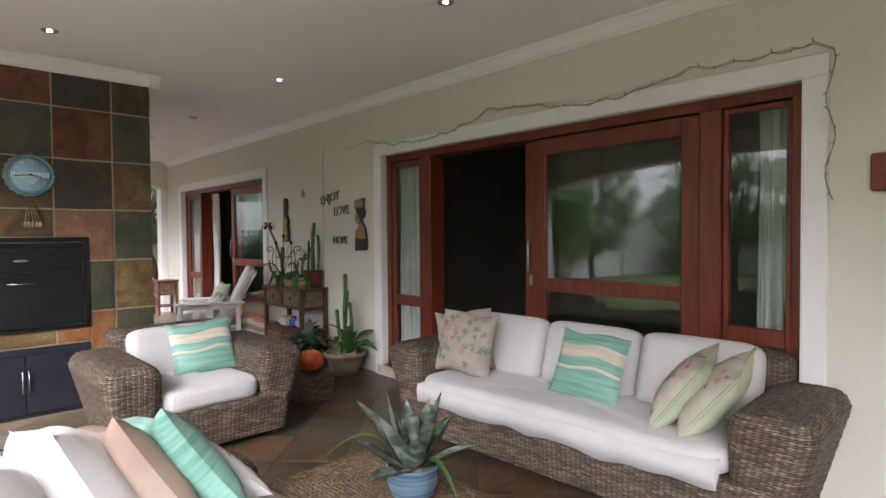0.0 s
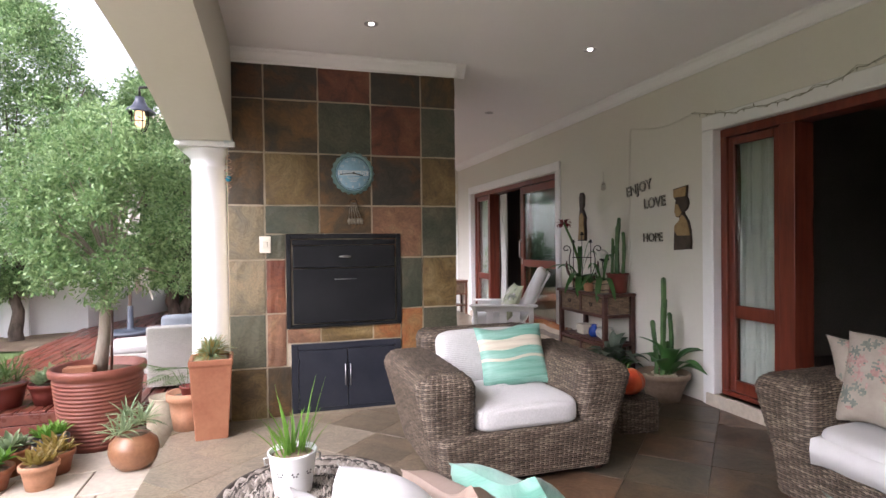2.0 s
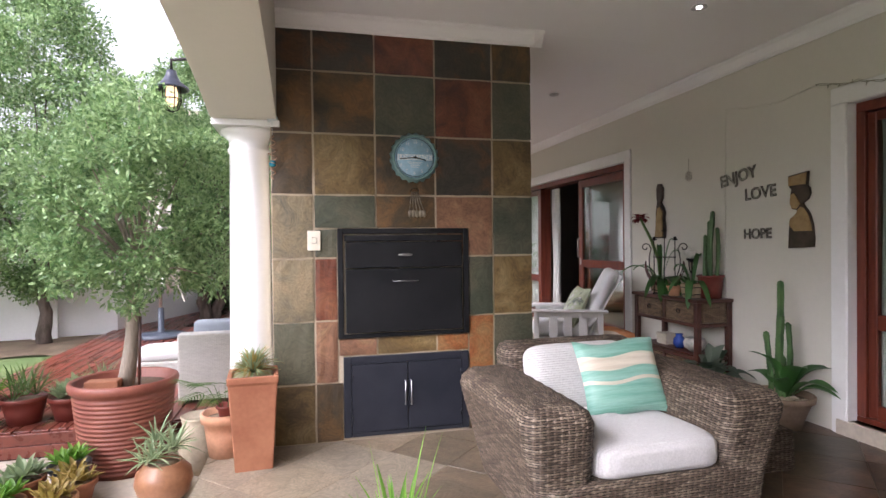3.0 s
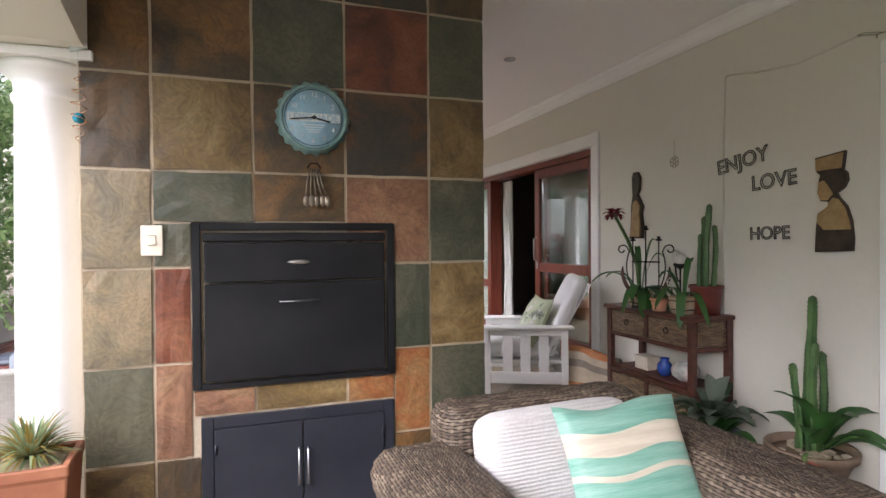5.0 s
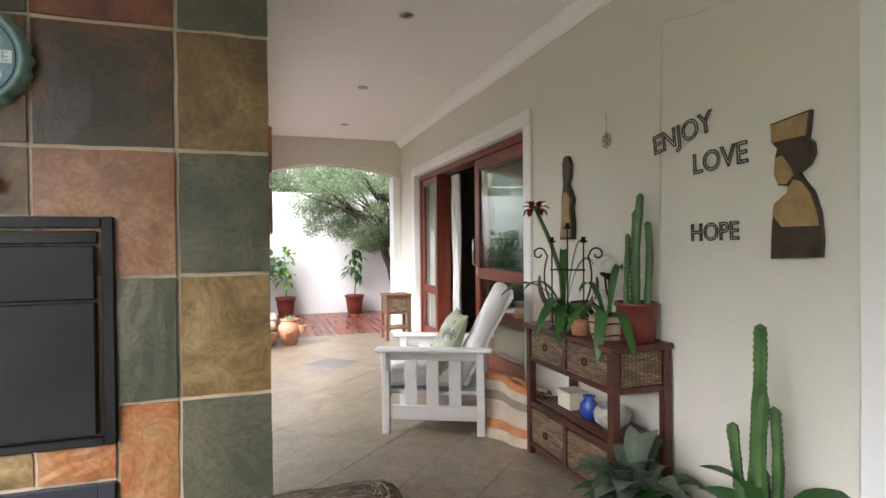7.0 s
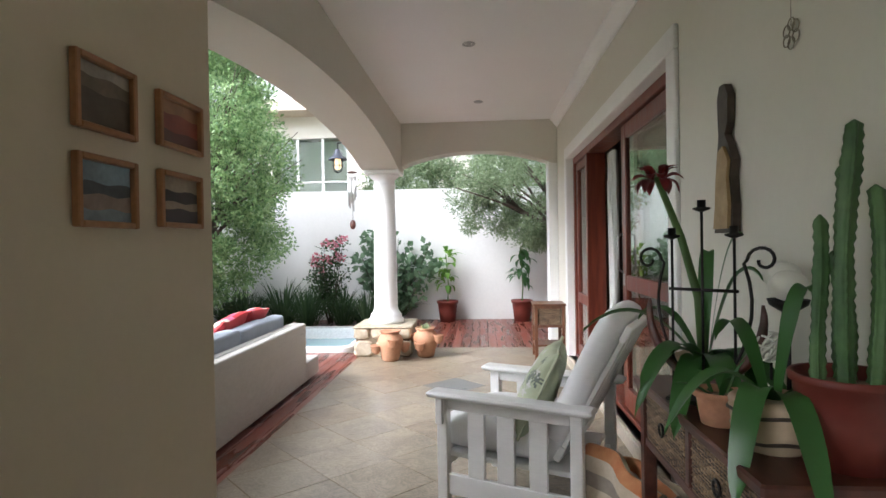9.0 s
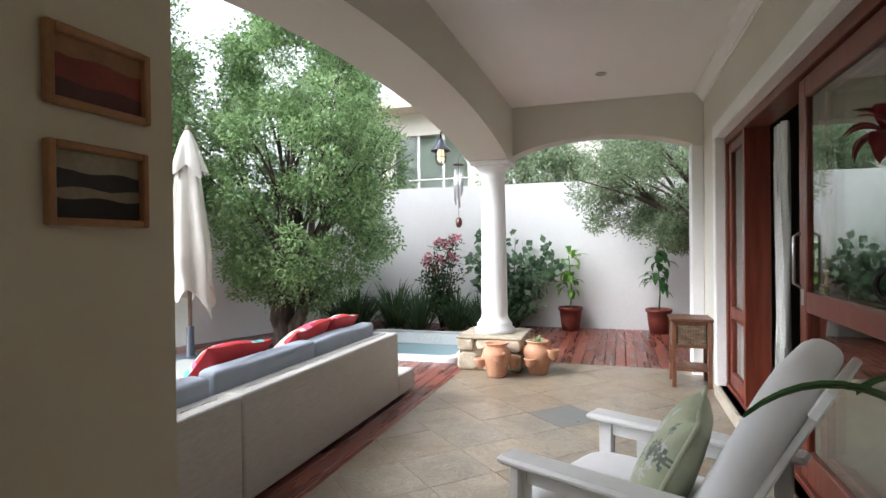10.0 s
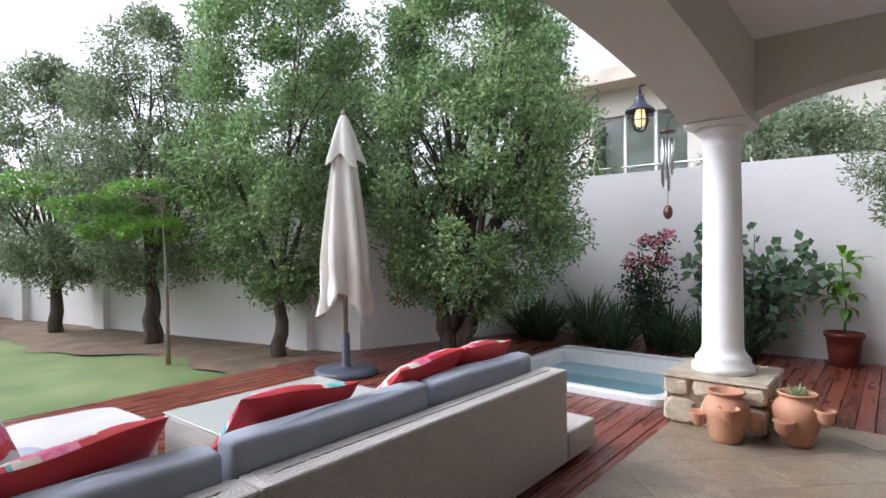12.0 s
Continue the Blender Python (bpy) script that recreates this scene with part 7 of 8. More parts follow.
part("stake", tube([(0.1, -0.05, -0.02), (0.11, -0.04, 0.5)], 0.01, 6), M["dark_wood"], tr)
bkk = thing("brick", PT @ pose(-0.1, -0.1, 0.558), "red clay brick lying in the large pot", "brick")
part("block", box(-0.1, -0.05, 0, 0.1, 0.05, 0.065, 0.005), M["terracotta"], bkk)

# aloe in a round brown pot
al = pot("plant_pot", [(0.001, 0), (0.09, 0), (0.14, 0.05), (0.16, 0.12), (0.15, 0.18), (0.105, 0.225), (0.10, 0.235), (0.09, 0.23), (0.085, 0.2), (0.001, 0.195)], M["brown_pot"], pose(-0.93, 5.0, LOW_Z), "round glazed brown pot with a branching aloe", (0.088, 0.215), "potted plant")
rnd = random.Random(44)
for k in range(6):
    a = k * 1.1
    s = Shape()
    b = (0.10 * math.cos(a) * (k > 0), 0.10 * math.sin(a) * (k > 0), 0.24 + 0.05 * (k % 3) + 0.06 * (k == 0))
    rosette(22, 0.15, 0.015, 1.2, 45 + k, 0, 1, 0.12, s, -0.3)
    s.moved(pose(*b))
    part("rosette", s, M["leaf_succ"], al)

# tall tapered clay planter
tp = thing("tall_planter", pose(-0.41, 4.90, 0, 0, 0, 4), "tall square tapered clay planter with a spiky succulent", "planter")
rings = []
for h, w in ((0, 0.105), (0.02, 0.107), (0.50, 0.136), (0.515, 0.142), (0.545, 0.142), (0.55, 0.138), (0.548, 0.118), (0.50, 0.114)):
    rings.append(rounded(0, 0, 2 * w, 2 * w, 0.008, h, 2))
part("vessel", loft(rings), M["terracotta"], tp)
part("gravel", box(-0.112, -0.112, 0.5, 0.112, 0.112, 0.535, 0.01), M["stone"], tp)
part("leaves", rosette(110, 0.15, 0.011, 1.35, 55, 0.55, 1, 0.22, None, -0.35), M["leaf_succ"], tp)
part("golden_leaves", rosette(80, 0.15, 0.010, 1.25, 56, 0.555, 1, 0.25, None, -0.45), M["leaf_golden"], tp)
# clay pot with a small palm
cl = pot("plant_pot", pot_profile(0.10, 0.135, 0.27, 0.018, 0.06), M["clay_orange"], pose(-0.60, 5.12, 0), "terracotta pot with a small palm and a tiny red pot", (0.12, 0.23), "potted plant")
s = Shape()
for k in range(9):
    a = k * 0.7 + 0.3
    tip = Vector((0.28 * math.cos(a), 0.28 * math.sin(a), 0.42 + 0.06 * math.sin(k * 2)))
    pts = [Vector((0, 0, 0.23)), Vector((0.1 * math.cos(a), 0.1 * math.sin(a), 0.42)), tip]
    tube(pts, 0.003, 4, s, 0.001)
    for q in range(9):
        t = 0.25 + 0.75 * q / 8
        p = pts[1] * (1 - t) + pts[2] * t
        for sg in (-1, 1):
            d = Vector((-math.sin(a) * sg, math.cos(a) * sg, -0.1)) * 0.09 * (1.1 - 0.5 * t) + Vector((math.cos(a), math.sin(a), 0)) * 0.04
            blade(s, tuple(p), tuple(p + d), 0.009, 0.1, 3)
part("fronds", s, M["leaf_grass"], cl)
mini = pot("small_pot", pot_profile(0.045, 0.06, 0.08, 0.01, 0.02), M["glazed_red"], pose(-0.585, 5.08, 0.24), "tiny red plastic pot set in the larger one", (0.05, 0.05), "pot")
# urn behind
un = pot("urn", [(0.001, 0), (0.10, 0), (0.13, 0.08), (0.14, 0.2), (0.11, 0.32), (0.12, 0.36), (0.125, 0.37), (0.11, 0.375), (0.095, 0.34), (0.001, 0.33)], M["stone"], pose(-0.80, 5.42, LOW_Z), "pale stone urn behind the clay pots", None, "urn")
# succulents on the paving and on the deck edge
for k, (x, y, z, r, h, mat, leaf, n, L, w, label) in enumerate((
        (-1.43, 4.82, LOW_Z, 0.105, 0.16, "clay_orange", "leaf_golden", 60, 0.085, 0.03, "terracotta pot with a golden-green succulent"),
        (-1.42, 5.06, LOW_Z, 0.11, 0.15, "terracotta", "leaf_golden", 50, 0.09, 0.03, "terracotta pot with a yellowing succulent"),
        (-1.52, 5.26, LOW_Z, 0.11, 0.19, "slate_pot", "leaf_bright", 60, 0.09, 0.035, "dark pot with a bright green succulent"),
        (-1.72, 5.12, LOW_Z, 0.12, 0.17, "terracotta", "leaf_succ", 70, 0.09, 0.04, "clay bowl with blue-green rosettes"),
        (-1.72, 4.86, LOW_Z, 0.13, 0.14, "terracotta", "leaf_bright", 80, 0.09, 0.04, "clay bowl with bright green rosettes"),
        (-2.18, 6.24, DECK_Z, 0.15, 0.2, "glazed_red", "leaf_grass", 60, 0.26, 0.014, "red pot with spiky leaves on the deck edge"),
        (-1.88, 6.26, DECK_Z, 0.14, 0.18, "glazed_red", "leaf_succ", 60, 0.13, 0.04, "red pot with pale succulents on the deck edge"),
        (-1.66, 6.30, DECK_Z, 0.11, 0.2, "glazed_red", "leaf_olive", 60, 0.22, 0.012, "red pot with wiry stems on the deck edge"),
        (-2.45, 6.2, DECK_Z, 0.14, 0.2, "glazed_red", "leaf_bright", 60, 0.2, 0.03, "red pot with a leafy plant on the deck edge"))):
    pp = pot("plant_pot", pot_profile(r * 0.72, r, h, 0.014, 0.035), M[mat], pose(x, y, z), label, (r * 0.9, h - 0.03), "potted plant")
    s = Shape()
    rnd = random.Random(100 + k)
    for q in range(5):
        a = q * 1.256 + rnd.uniform(0, 0.6)
        o = len(s.v)
        rosette(n // 5, L, w, 1.2, 110 + k * 6 + q, 0, 1, 0.15, s, 0.1)
        s.moved(pose(r * 0.5 * math.cos(a), r * 0.5 * math.sin(a), h - 0.02 + rnd.uniform(0, 0.06)), o)
    part("leaves", s, M[leaf], pp)
grass_clump(pose(-1.85, 4.95, LOW_Z), 6, 0.5, "upright strap leaves among the pots", 99, "leaf_grass", 0.03, 0.04, 0.05, "strap_plant")

# ---- garden lounge ----
SZ = DECK_Z
ls = thing("garden_sofa", pose(0, 0, SZ), "low pale rattan corner sofa with grey cushions on the deck", "sofa")


def panel(x0, y0, z0, x1, y1, z1):
    rings = [rounded((x0 + x1) / 2, (y0 + y1) / 2, x1 - x0, y1 - y0, 0.012, z0 + (z1 - 0.012 - z0) * k / 3) for k in range(4)]
    rings += [rounded((x0 + x1) / 2, (y0 + y1) / 2, x1 - x0 - 2 * i, y1 - y0 - 2 * i, 0.008, z1 - h) for i, h in ((0.004, 0.004), (0.014, 0.0), (min(x1 - x0, y1 - y0) / 2 - 0.004, 0.0))]
    return woven(rings, 0.016, 0.03, 0.0012)


M["rattan_back"] = M["rattan_white"]
part("back_panel", panel(0.60, 6.45, 0.03, 0.755, 7.36, 0.585), M["rattan_white"], ls)
part("back_panel", panel(0.60, 7.366, 0.03, 0.755, 9.43, 0.585), M["rattan_white"], ls)
part("end_panel", panel(-1.15, 6.42, 0.03, 0.597, 6.55, 0.585), M["rattan_white"], ls)
part("seat_base", panel(-0.15, 9.433, 0.03, 0.755, 9.82, 0.20), M["rattan_white"], ls)
part("seat_base", panel(-0.15, 7.25, 0.03, 0.597, 9.43, 0.20), M["rattan_white"], ls)
part("seat_base", panel(-1.15, 6.553, 0.03, 0.597, 7.25, 0.20), M["rattan_white"], ls)
for k, (x0, y0, x1, y1) in enumerate(((-0.12, 7.28, 0.58, 8.3), (-0.12, 8.32, 0.58, 9.4), (-1.12, 6.58, -0.12, 7.26), (-0.10, 6.58, 0.58, 7.26))):
    single("seat_cushion", soft_box(x0, y0, 0.203, x1, y1, 0.36, 0.03, 0, 120 + k), M["grey_fabric"], "grey outdoor seat cushion on the rattan sofa", "cushion", pose(0, 0, SZ))
for k, (y0, y1) in enumerate(((6.62, 7.33), (7.36, 8.36), (8.39, 9.30))):
    single("back_cushion", soft_box(0.46, y0, 0.365, 0.60, y1, 0.685, 0.028, 0, 130 + k), M["grey_fabric"], "grey outdoor back cushion along the rattan sofa", "cushion", pose(0, 0, SZ))
single("back_cushion", soft_box(-1.05, 6.55, 0.365, 0.40, 6.68, 0.67, 0.04, 0, 134), M["grey_fabric"], "grey outdoor back cushion on the sofa's short side", "cushion", pose(0, 0, SZ))
M["turquoise"] = surf("turquoise_print", (0.10, 0.42, 0.44), (0.22, 0.55, 0.52), 20, 0.7, 0.1, 90)
M["hot_pink"] = surf("pink_print", (0.58, 0.06, 0.18), (0.68, 0.20, 0.30), 20, 0.7, 0.1, 90)
M["cream_print"] = surf("cream_print", (0.60, 0.54, 0.42), (0.68, 0.62, 0.52), 20, 0.7, 0.1, 90)


def bright_pillow(m, w, h, label, seed):
    """A red pillow whose front carries large bands and blooms of print."""
    t = thing("pillow", m, label, "pillow")
    whole = pillow(w, h, 0.17, 40, seed, 0.6)
    rnd = random.Random(seed)
    ph = rnd.uniform(0, 6)
    groups = {}
    for i, q in enumerate(whole.f):
        x, y, z = (sum(whole.v[c][a] for c in q) / 4 for a in range(3))
        key = "red_print"
        if y < 0 and abs(x) < w * 0.455 and abs(z) < h * 0.45:
            v = math.sin(13 * x + 5 * math.sin(9 * z + ph) + ph) + 0.7 * math.sin(17 * z - 7 * x + ph)
            key = "turquoise" if v > 0.75 else "cream_print" if v > -0.15 else "hot_pink" if v > -0.8 else "red_print"
        groups.setdefault(key, []).append(q)
    for key, fs in groups.items():
        used = sorted({c for q in fs for c in q})
        idx = {o: c for c, o in enumerate(used)}
        s = Shape()
        s.v, s.f, s.smooth = [whole.v[c] for c in used], [tuple(idx[c] for c in q) for q in fs], True
        pr = part("cover" if key == "red_print" else "print", s, M[key], t)
        if key != "red_print":
            tagged(pr, kind="stuff")
    return t


for k, (x, y, tilt, turn) in enumerate(((0.33, 6.95, -44, -86), (0.33, 7.74, -44, -94), (0.34, 8.52, -46, -88), (0.34, 9.0, -44, -84))):
    bright_pillow(pose(x, y, SZ + 0.625, 0, 0, turn) @ pose(0, 0, 0, tilt, 4 * (-1) ** k, 0), 0.54, 0.42, "red pillow with a bold turquoise, pink and cream printed face", 140 + k)
striped_pillow(pose(-0.28, 6.90, SZ + 0.60, -22, 14, 160), 0.50, 0.46, "pink and white striped pillow on the rattan sofa", 150, tuple((q / 9 - 0.05, (q + 1) / 9 - 0.05 if q < 9 else 1.4, ("hot_pink", "cotton", "cream_print", "cotton", "red_print")[q % 5]) for q in range(10)))

gt = thing("garden_table", pose(-0.93, 8.57, SZ), "low pale rattan garden table with a glass top", "table")
part("body", panel(-0.36, -0.60, 0.0, 0.36, 0.60, 0.29), M["rattan_white"], gt)
M["table_glass"] = plain("frosted_glass_top", (0.46, 0.49, 0.46), 0.12)
part("glass_top", box(-0.365, -0.605, 0.294, 0.365, 0.605, 0.302, 0.002), M["table_glass"], gt)
ot = thing("ottoman", pose(-1.42, 7.52, SZ), "square rattan ottoman with a white cushion", "ottoman")
part("body", panel(-0.33, -0.33, 0.0, 0.33, 0.33, 0.22), M["rattan_white"], ot)
part("cushion", soft_box(-0.33, -0.33, 0.222, 0.33, 0.33, 0.31, 0.03, 0, 160), M["cotton"], ot)

# closed parasol
um = thing("parasol", pose(-2.17, 10.22, SZ), "closed cream canvas parasol on a round grey base", "parasol")
part("base", lathe([(0.001, 0), (0.32, 0), (0.33, 0.02), (0.325, 0.05), (0.28, 0.065), (0.06, 0.075), (0.045, 0.10), (0.04, 0.42), (0.03, 0.43), (0.001, 0.43)], 40), surf("grey_plastic_base", (0.06, 0.075, 0.10), (0.09, 0.105, 0.13), 6, 0.5, 0.05, 50), um)
part("pole", tube([(0, 0, 0.1), (0, 0, 2.7)], 0.024, 12), M["pale_bark"], um, "pale wooden pole")
rings = []
for k in range(33):
    t = k / 32
    z = 0.78 + 1.9 * t
    r = 0.035 + 0.20 * (1 - t) ** 0.62 * (1 - 0.16 * math.exp(-((t - 0.10) / 0.1) ** 2))
    ring = []
    for i in range(80):
        b = 2 * math.pi * i / 80
        fold = 0.42 * (1 - 0.75 * t) * math.cos(5 * b + 1.6 * t) + 0.16 * math.cos(9 * b + 2.2 + 3 * t) * (1 - t) + 0.10 * math.cos(2 * b + 1.0)
        hem = (0.14 * math.cos(5 * b) + 0.12 * math.cos(3 * b + 0.8) + 0.05 * math.cos(9 * b)) * max(0.0, 1 - 2.2 * t)
        ring.append((r * (1 + fold) * math.cos(b), r * (1 + fold) * math.sin(b), z - hem))
    rings.append(ring)
s = loft(rings, caps=False)
s.smooth = True
part("canopy", s, M["umbrella"], um)
rings = []
for k in range(11):
    t = k / 10
    r = 0.03 + 0.155 * (1 - t) ** 0.75
    ring = []
    for i in range(60):
        b = 2 * math.pi * i / 60
        fold = (1 - t) * (0.24 * math.cos(5 * b + 1.6) + 0.08 * math.cos(8 * b))
        ring.append((r * (1 + fold) * math.cos(b), r * (1 + fold) * math.sin(b), 2.20 + 0.49 * t - (1 - t) ** 3 * (0.05 * math.cos(5 * b + 1.6) + 0.03 * math.cos(3 * b))))
    rings.append(ring)
s = loft(rings, caps=False)
s.smooth = True
part("vent_flap", s, M["umbrella"], um)
part("finial", lathe([(0.02, 2.68), (0.03, 2.71), (0.02, 2.74), (0.001, 2.76)], 14), M["pale_bark"], um)

# sunken tub
TUB = (-0.95, 10.98, 0.83, 12.65)
tu = thing("hot_tub", pose(0, 0, 0), "sunken white spa tub with clear water, set in the deck", "hot tub")
x0, y0, x1, y1 = TUB
cx, cy, wx, wy = (x0 + x1) / 2, (y0 + y1) / 2, x1 - x0, y1 - y0
rings = [rounded(cx, cy, wx, wy, 0.16, -0.05), rounded(cx, cy, wx, wy, 0.16, 0.035), rounded(cx, cy, wx - 0.02, wy - 0.02, 0.16, 0.05), rounded(cx, cy, wx - 0.16, wy - 0.16, 0.14, 0.05), rounded(cx, cy, wx - 0.2, wy - 0.2, 0.14, 0.03), rounded(cx, cy, wx - 0.3, wy - 0.3, 0.12, -0.2), rounded(cx, cy, wx - 0.5, wy - 0.5, 0.1, -0.28), rounded(cx, cy, 0.4, 0.4, 0.08, -0.29)]
s = loft(rings, caps=False)
part("shell", s, M["acrylic"], tu)
m, nn, kk, b = nodes_of("pool_water")
b.inputs["Base Color"].default_value, b.inputs["Roughness"].default_value = (0.24, 0.42, 0.46, 1), 0.04
nz = nn.new("ShaderNodeTexNoise")
nz.inputs["Scale"].default_value = 9
bp2 = nn.new("ShaderNodeBump")
bp2.inputs["Strength"].default_value, bp2.inputs["Distance"].default_value = 0.15, 0.01
kk.new(nz.outputs[0], bp2.inputs["Height"])
kk.new(bp2.outputs[0], b.inputs["Normal"])
part("water", loft([rounded(cx, cy, wx - 0.27, wy - 0.27, 0.12, -0.14), rounded(cx, cy, wx - 0.26, wy - 0.26, 0.12, -0.10)]), m, tu)
for k in range(3):
    part("jet_cap", lathe([(0.03, 0.05), (0.03, 0.06), (0.02, 0.065), (0.001, 0.065)], 14, None, x1 - 0.05, y0 + 0.25 + 0.09 * k), M["acrylic"], tu)
kb = structure("tub_kerb", box(x0 - 0.02, y1 + 0.003, -0.1, x1 + 0.35, y1 + 0.2, 0.04, 0.01), M["white_plaster"], "white plastered kerb behind the tub")

# stone plinth under the column, built of rough stones
PL = (0.93, 10.60, 1.62, 11.30, 0.36)
pl = thing("stone_plinth", pose(0, 0, 0), "square rough sandstone plinth under the white column", "plinth")
part("mortar", box(PL[0] + 0.03, PL[1] + 0.03, -0.02, PL[2] - 0.03, PL[3] - 0.03, PL[4] - 0.03), M["grout"], pl)
rnd = random.Random(17)


def rough_stone(w, h, d, seed):
    r2 = random.Random(seed)
    n = 10
    prof = []
    for i in range(n):
        a = 2 * math.pi * i / n
        c, q = math.cos(a), math.sin(a)
        prof.append((math.copysign(abs(c) ** 0.5, c) * w / 2 * r2.uniform(0.86, 1.0), math.copysign(abs(q) ** 0.5, q) * h / 2 * r2.uniform(0.86, 1.0)))
    return loft([[(a, d, b) for a, b in prof], [(a, 0.012 + r2.uniform(-0.004, 0.004), b) for a, b in prof], [(a * 0.82, -0.008 + r2.uniform(-0.006, 0.006), b * 0.82) for a, b in prof], [(a * 0.3, -0.012, b * 0.3) for a, b in prof]])


sd2 = 0
for f, (ox, oy, ang2, L) in enumerate(((PL[0], PL[1] + 0.015, 0, PL[2] - PL[0]), (PL[2] - 0.015, PL[1], 90, PL[3] - PL[1]), (PL[0] + 0.015, PL[3], -90, PL[3] - PL[1]), (PL[2], PL[3] - 0.015, 180, PL[2] - PL[0]))):
    z = 0.0
    for j, h in enumerate((0.20, 0.155)):
        x = 0.0
        while x < L - 0.02:
            w = min(rnd.uniform(0.15, 0.33), L - x)
            if L - x - w < 0.07:
                w = L - x
            sd2 += 1
            part("stone", rough_stone(w - 0.006, h - 0.005, 0.03, sd2), M["stone"], pl, "", pose(ox, oy, 0, 0, 0, ang2) @ pose(x + w / 2, 0, z + h / 2))
            x += w
        z += h
part("cap", box(PL[0] - 0.005, PL[1] - 0.005, PL[4] - 0.03, PL[2] + 0.005, PL[3] + 0.005, PL[4], 0.012), M["stone"], pl)

# two strawberry pots
for k, (x, y, rz) in enumerate(((1.40, 10.44, 20), (1.78, 10.66, 70))):
    sp2 = thing("strawberry_pot", pose(x, y, 0, 0, 0, rz), "orange clay strawberry pot with side pockets" + (", planted with a succulent" if k else ""), "pot", "strawberry pots")
    part("body", lathe([(0.001, 0), (0.085, 0), (0.10, 0.02), (0.115, 0.10), (0.14, 0.18), (0.145, 0.23), (0.125, 0.275), (0.10, 0.30), (0.10, 0.315), (0.115, 0.325), (0.12, 0.335), (0.11, 0.34), (0.095, 0.33), (0.088, 0.30), (0.001, 0.29)], 32), M["clay_orange"], sp2)
    for q in range(4):
        a = q * math.pi / 2
        zz = 0.10 + 0.08 * (q % 2)
        s = lathe([(0.02, -0.06), (0.05, -0.025), (0.056, 0.02), (0.066, 0.038), (0.06, 0.044), (0.048, 0.025), (0.02, -0.01), (0.001, -0.012)], 18)
        s.moved(pose(0.165 * math.cos(a), 0.165 * math.sin(a), zz + 0.04))
        part("pocket", s, M["clay_orange"], sp2)
    if k:
        part("succulent", rosette(40, 0.09, 0.018, 1.3, 170, 0.31, 1, 0.1, None, 0.1), M["leaf_succ"], sp2)

# lantern on the beam and wind chime beside the column
M["enamel"] = surf("blue_enamel", (0.02, 0.025, 0.045), (0.035, 0.04, 0.06), 5, 0.35, 0.02, 50)
M["warm_glass"] = plain("warm_lamp_glass", (1.0, 0.72, 0.36), 0.2, 0.0, 0.45)


def lantern(m, reach):
    """A barn lantern on a bent arm that runs reach metres along x to the beam."""
    la = thing("lantern", m, "dark enamel barn lantern with a caged glass bulb", "lamp", "barn lanterns")
    part("bracket", tube([(reach, 0, 0.22), (reach * 0.5, 0, 0.26), (0.0, 0, 0.24), (0, 0, 0.16)], 0.011), M["iron"], la)
    part("shade", lathe([(0.03, 0.17), (0.035, 0.14), (0.055, 0.10), (0.105, 0.06), (0.11, 0.045), (0.10, 0.048), (0.05, 0.09), (0.02, 0.12)], 28), M["enamel"], la)
    part("bulb_glass", lathe([(0.03, 0.06), (0.038, 0.02), (0.038, -0.03), (0.027, -0.06), (0.001, -0.07)], 20), M["warm_glass"], la, "softly glowing glass")
    for k in range(6):
        a = k * math.pi / 3
        part("cage_bar", tube([(0.055 * math.cos(a), 0.055 * math.sin(a), 0.06), (0.058 * math.cos(a), 0.058 * math.sin(a), -0.04), (0.038 * math.cos(a), 0.038 * math.sin(a), -0.09), (0.0, 0.0, -0.105)], 0.004, 5), M["iron"], la)
    part("cage_ring", tube([(0.06 * math.cos(a * 0.3491), 0.06 * math.sin(a * 0.3491), -0.02) for a in range(19)], 0.004, 5), M["iron"], la)


lantern(pose(0.80, 10.55, 2.26), 0.245)
lantern(pose(-0.95, 5.44, 2.30), 0.295)
wcx = thing("wind_chime", pose(0.86, 11.0, 2.27), "metal tube wind chime with a wooden sail hanging from the beam", "wind chime")
part("cord", tube([(0.19, 0, 0.1), (0.02, 0, 0.06), (0, 0, 0), (0, 0, -0.75)], 0.0025, 5), M["iron"], wcx)
part("disc", lathe([(0.001, -0.06), (0.06, -0.06), (0.06, -0.045), (0.001, -0.045)], 20), M["dark_wood"], wcx)
for k in range(6):
    a = k * math.pi / 3
    part("chime_tube", tube([(0.045 * math.cos(a), 0.045 * math.sin(a), -0.10), (0.045 * math.cos(a), 0.045 * math.sin(a), -0.36 - 0.035 * k)], 0.008, 8), M["steel"], wcx)
part("sail", lathe([(0.001, -0.008), (0.045, -0.006), (0.045, 0.006), (0.001, 0.008)], 20).moved(pose(0, 0, -0.70, 90) @ Matrix.Diagonal((0.8, 1.3, 1, 1))), M["dark_wood"], wcx)
# wire spiral with a glass ball by the first column
sh = thing("spiral_hanger", pose(-0.295, 5.10, 2.10), "copper wire spiral with a blue glass ball hanging by the column", "ornament")
M["copper"] = plain("copper_wire", (0.45, 0.26, 0.16), 0.35, 0.9)
part("hook", box(-0.03, -0.004, -0.012, 0.035, 0.004, 0.012, 0.003).moved(pose(0, 0, 0, 0, -20)), M["clock_white"], sh, "white plastic hook")
part("thread", tube([(0, 0, 0.0), (0, 0, -0.10)], 0.0012, 5), M["clock_white"], sh)
wire = []
for k in range(61):
    q = k / 60
    r = 0.006 + 0.022 * math.sin(math.pi * q) ** 0.7
    wire.append((r * math.cos(k * 0.62), r * math.sin(k * 0.62), -0.10 - 0.28 * q))
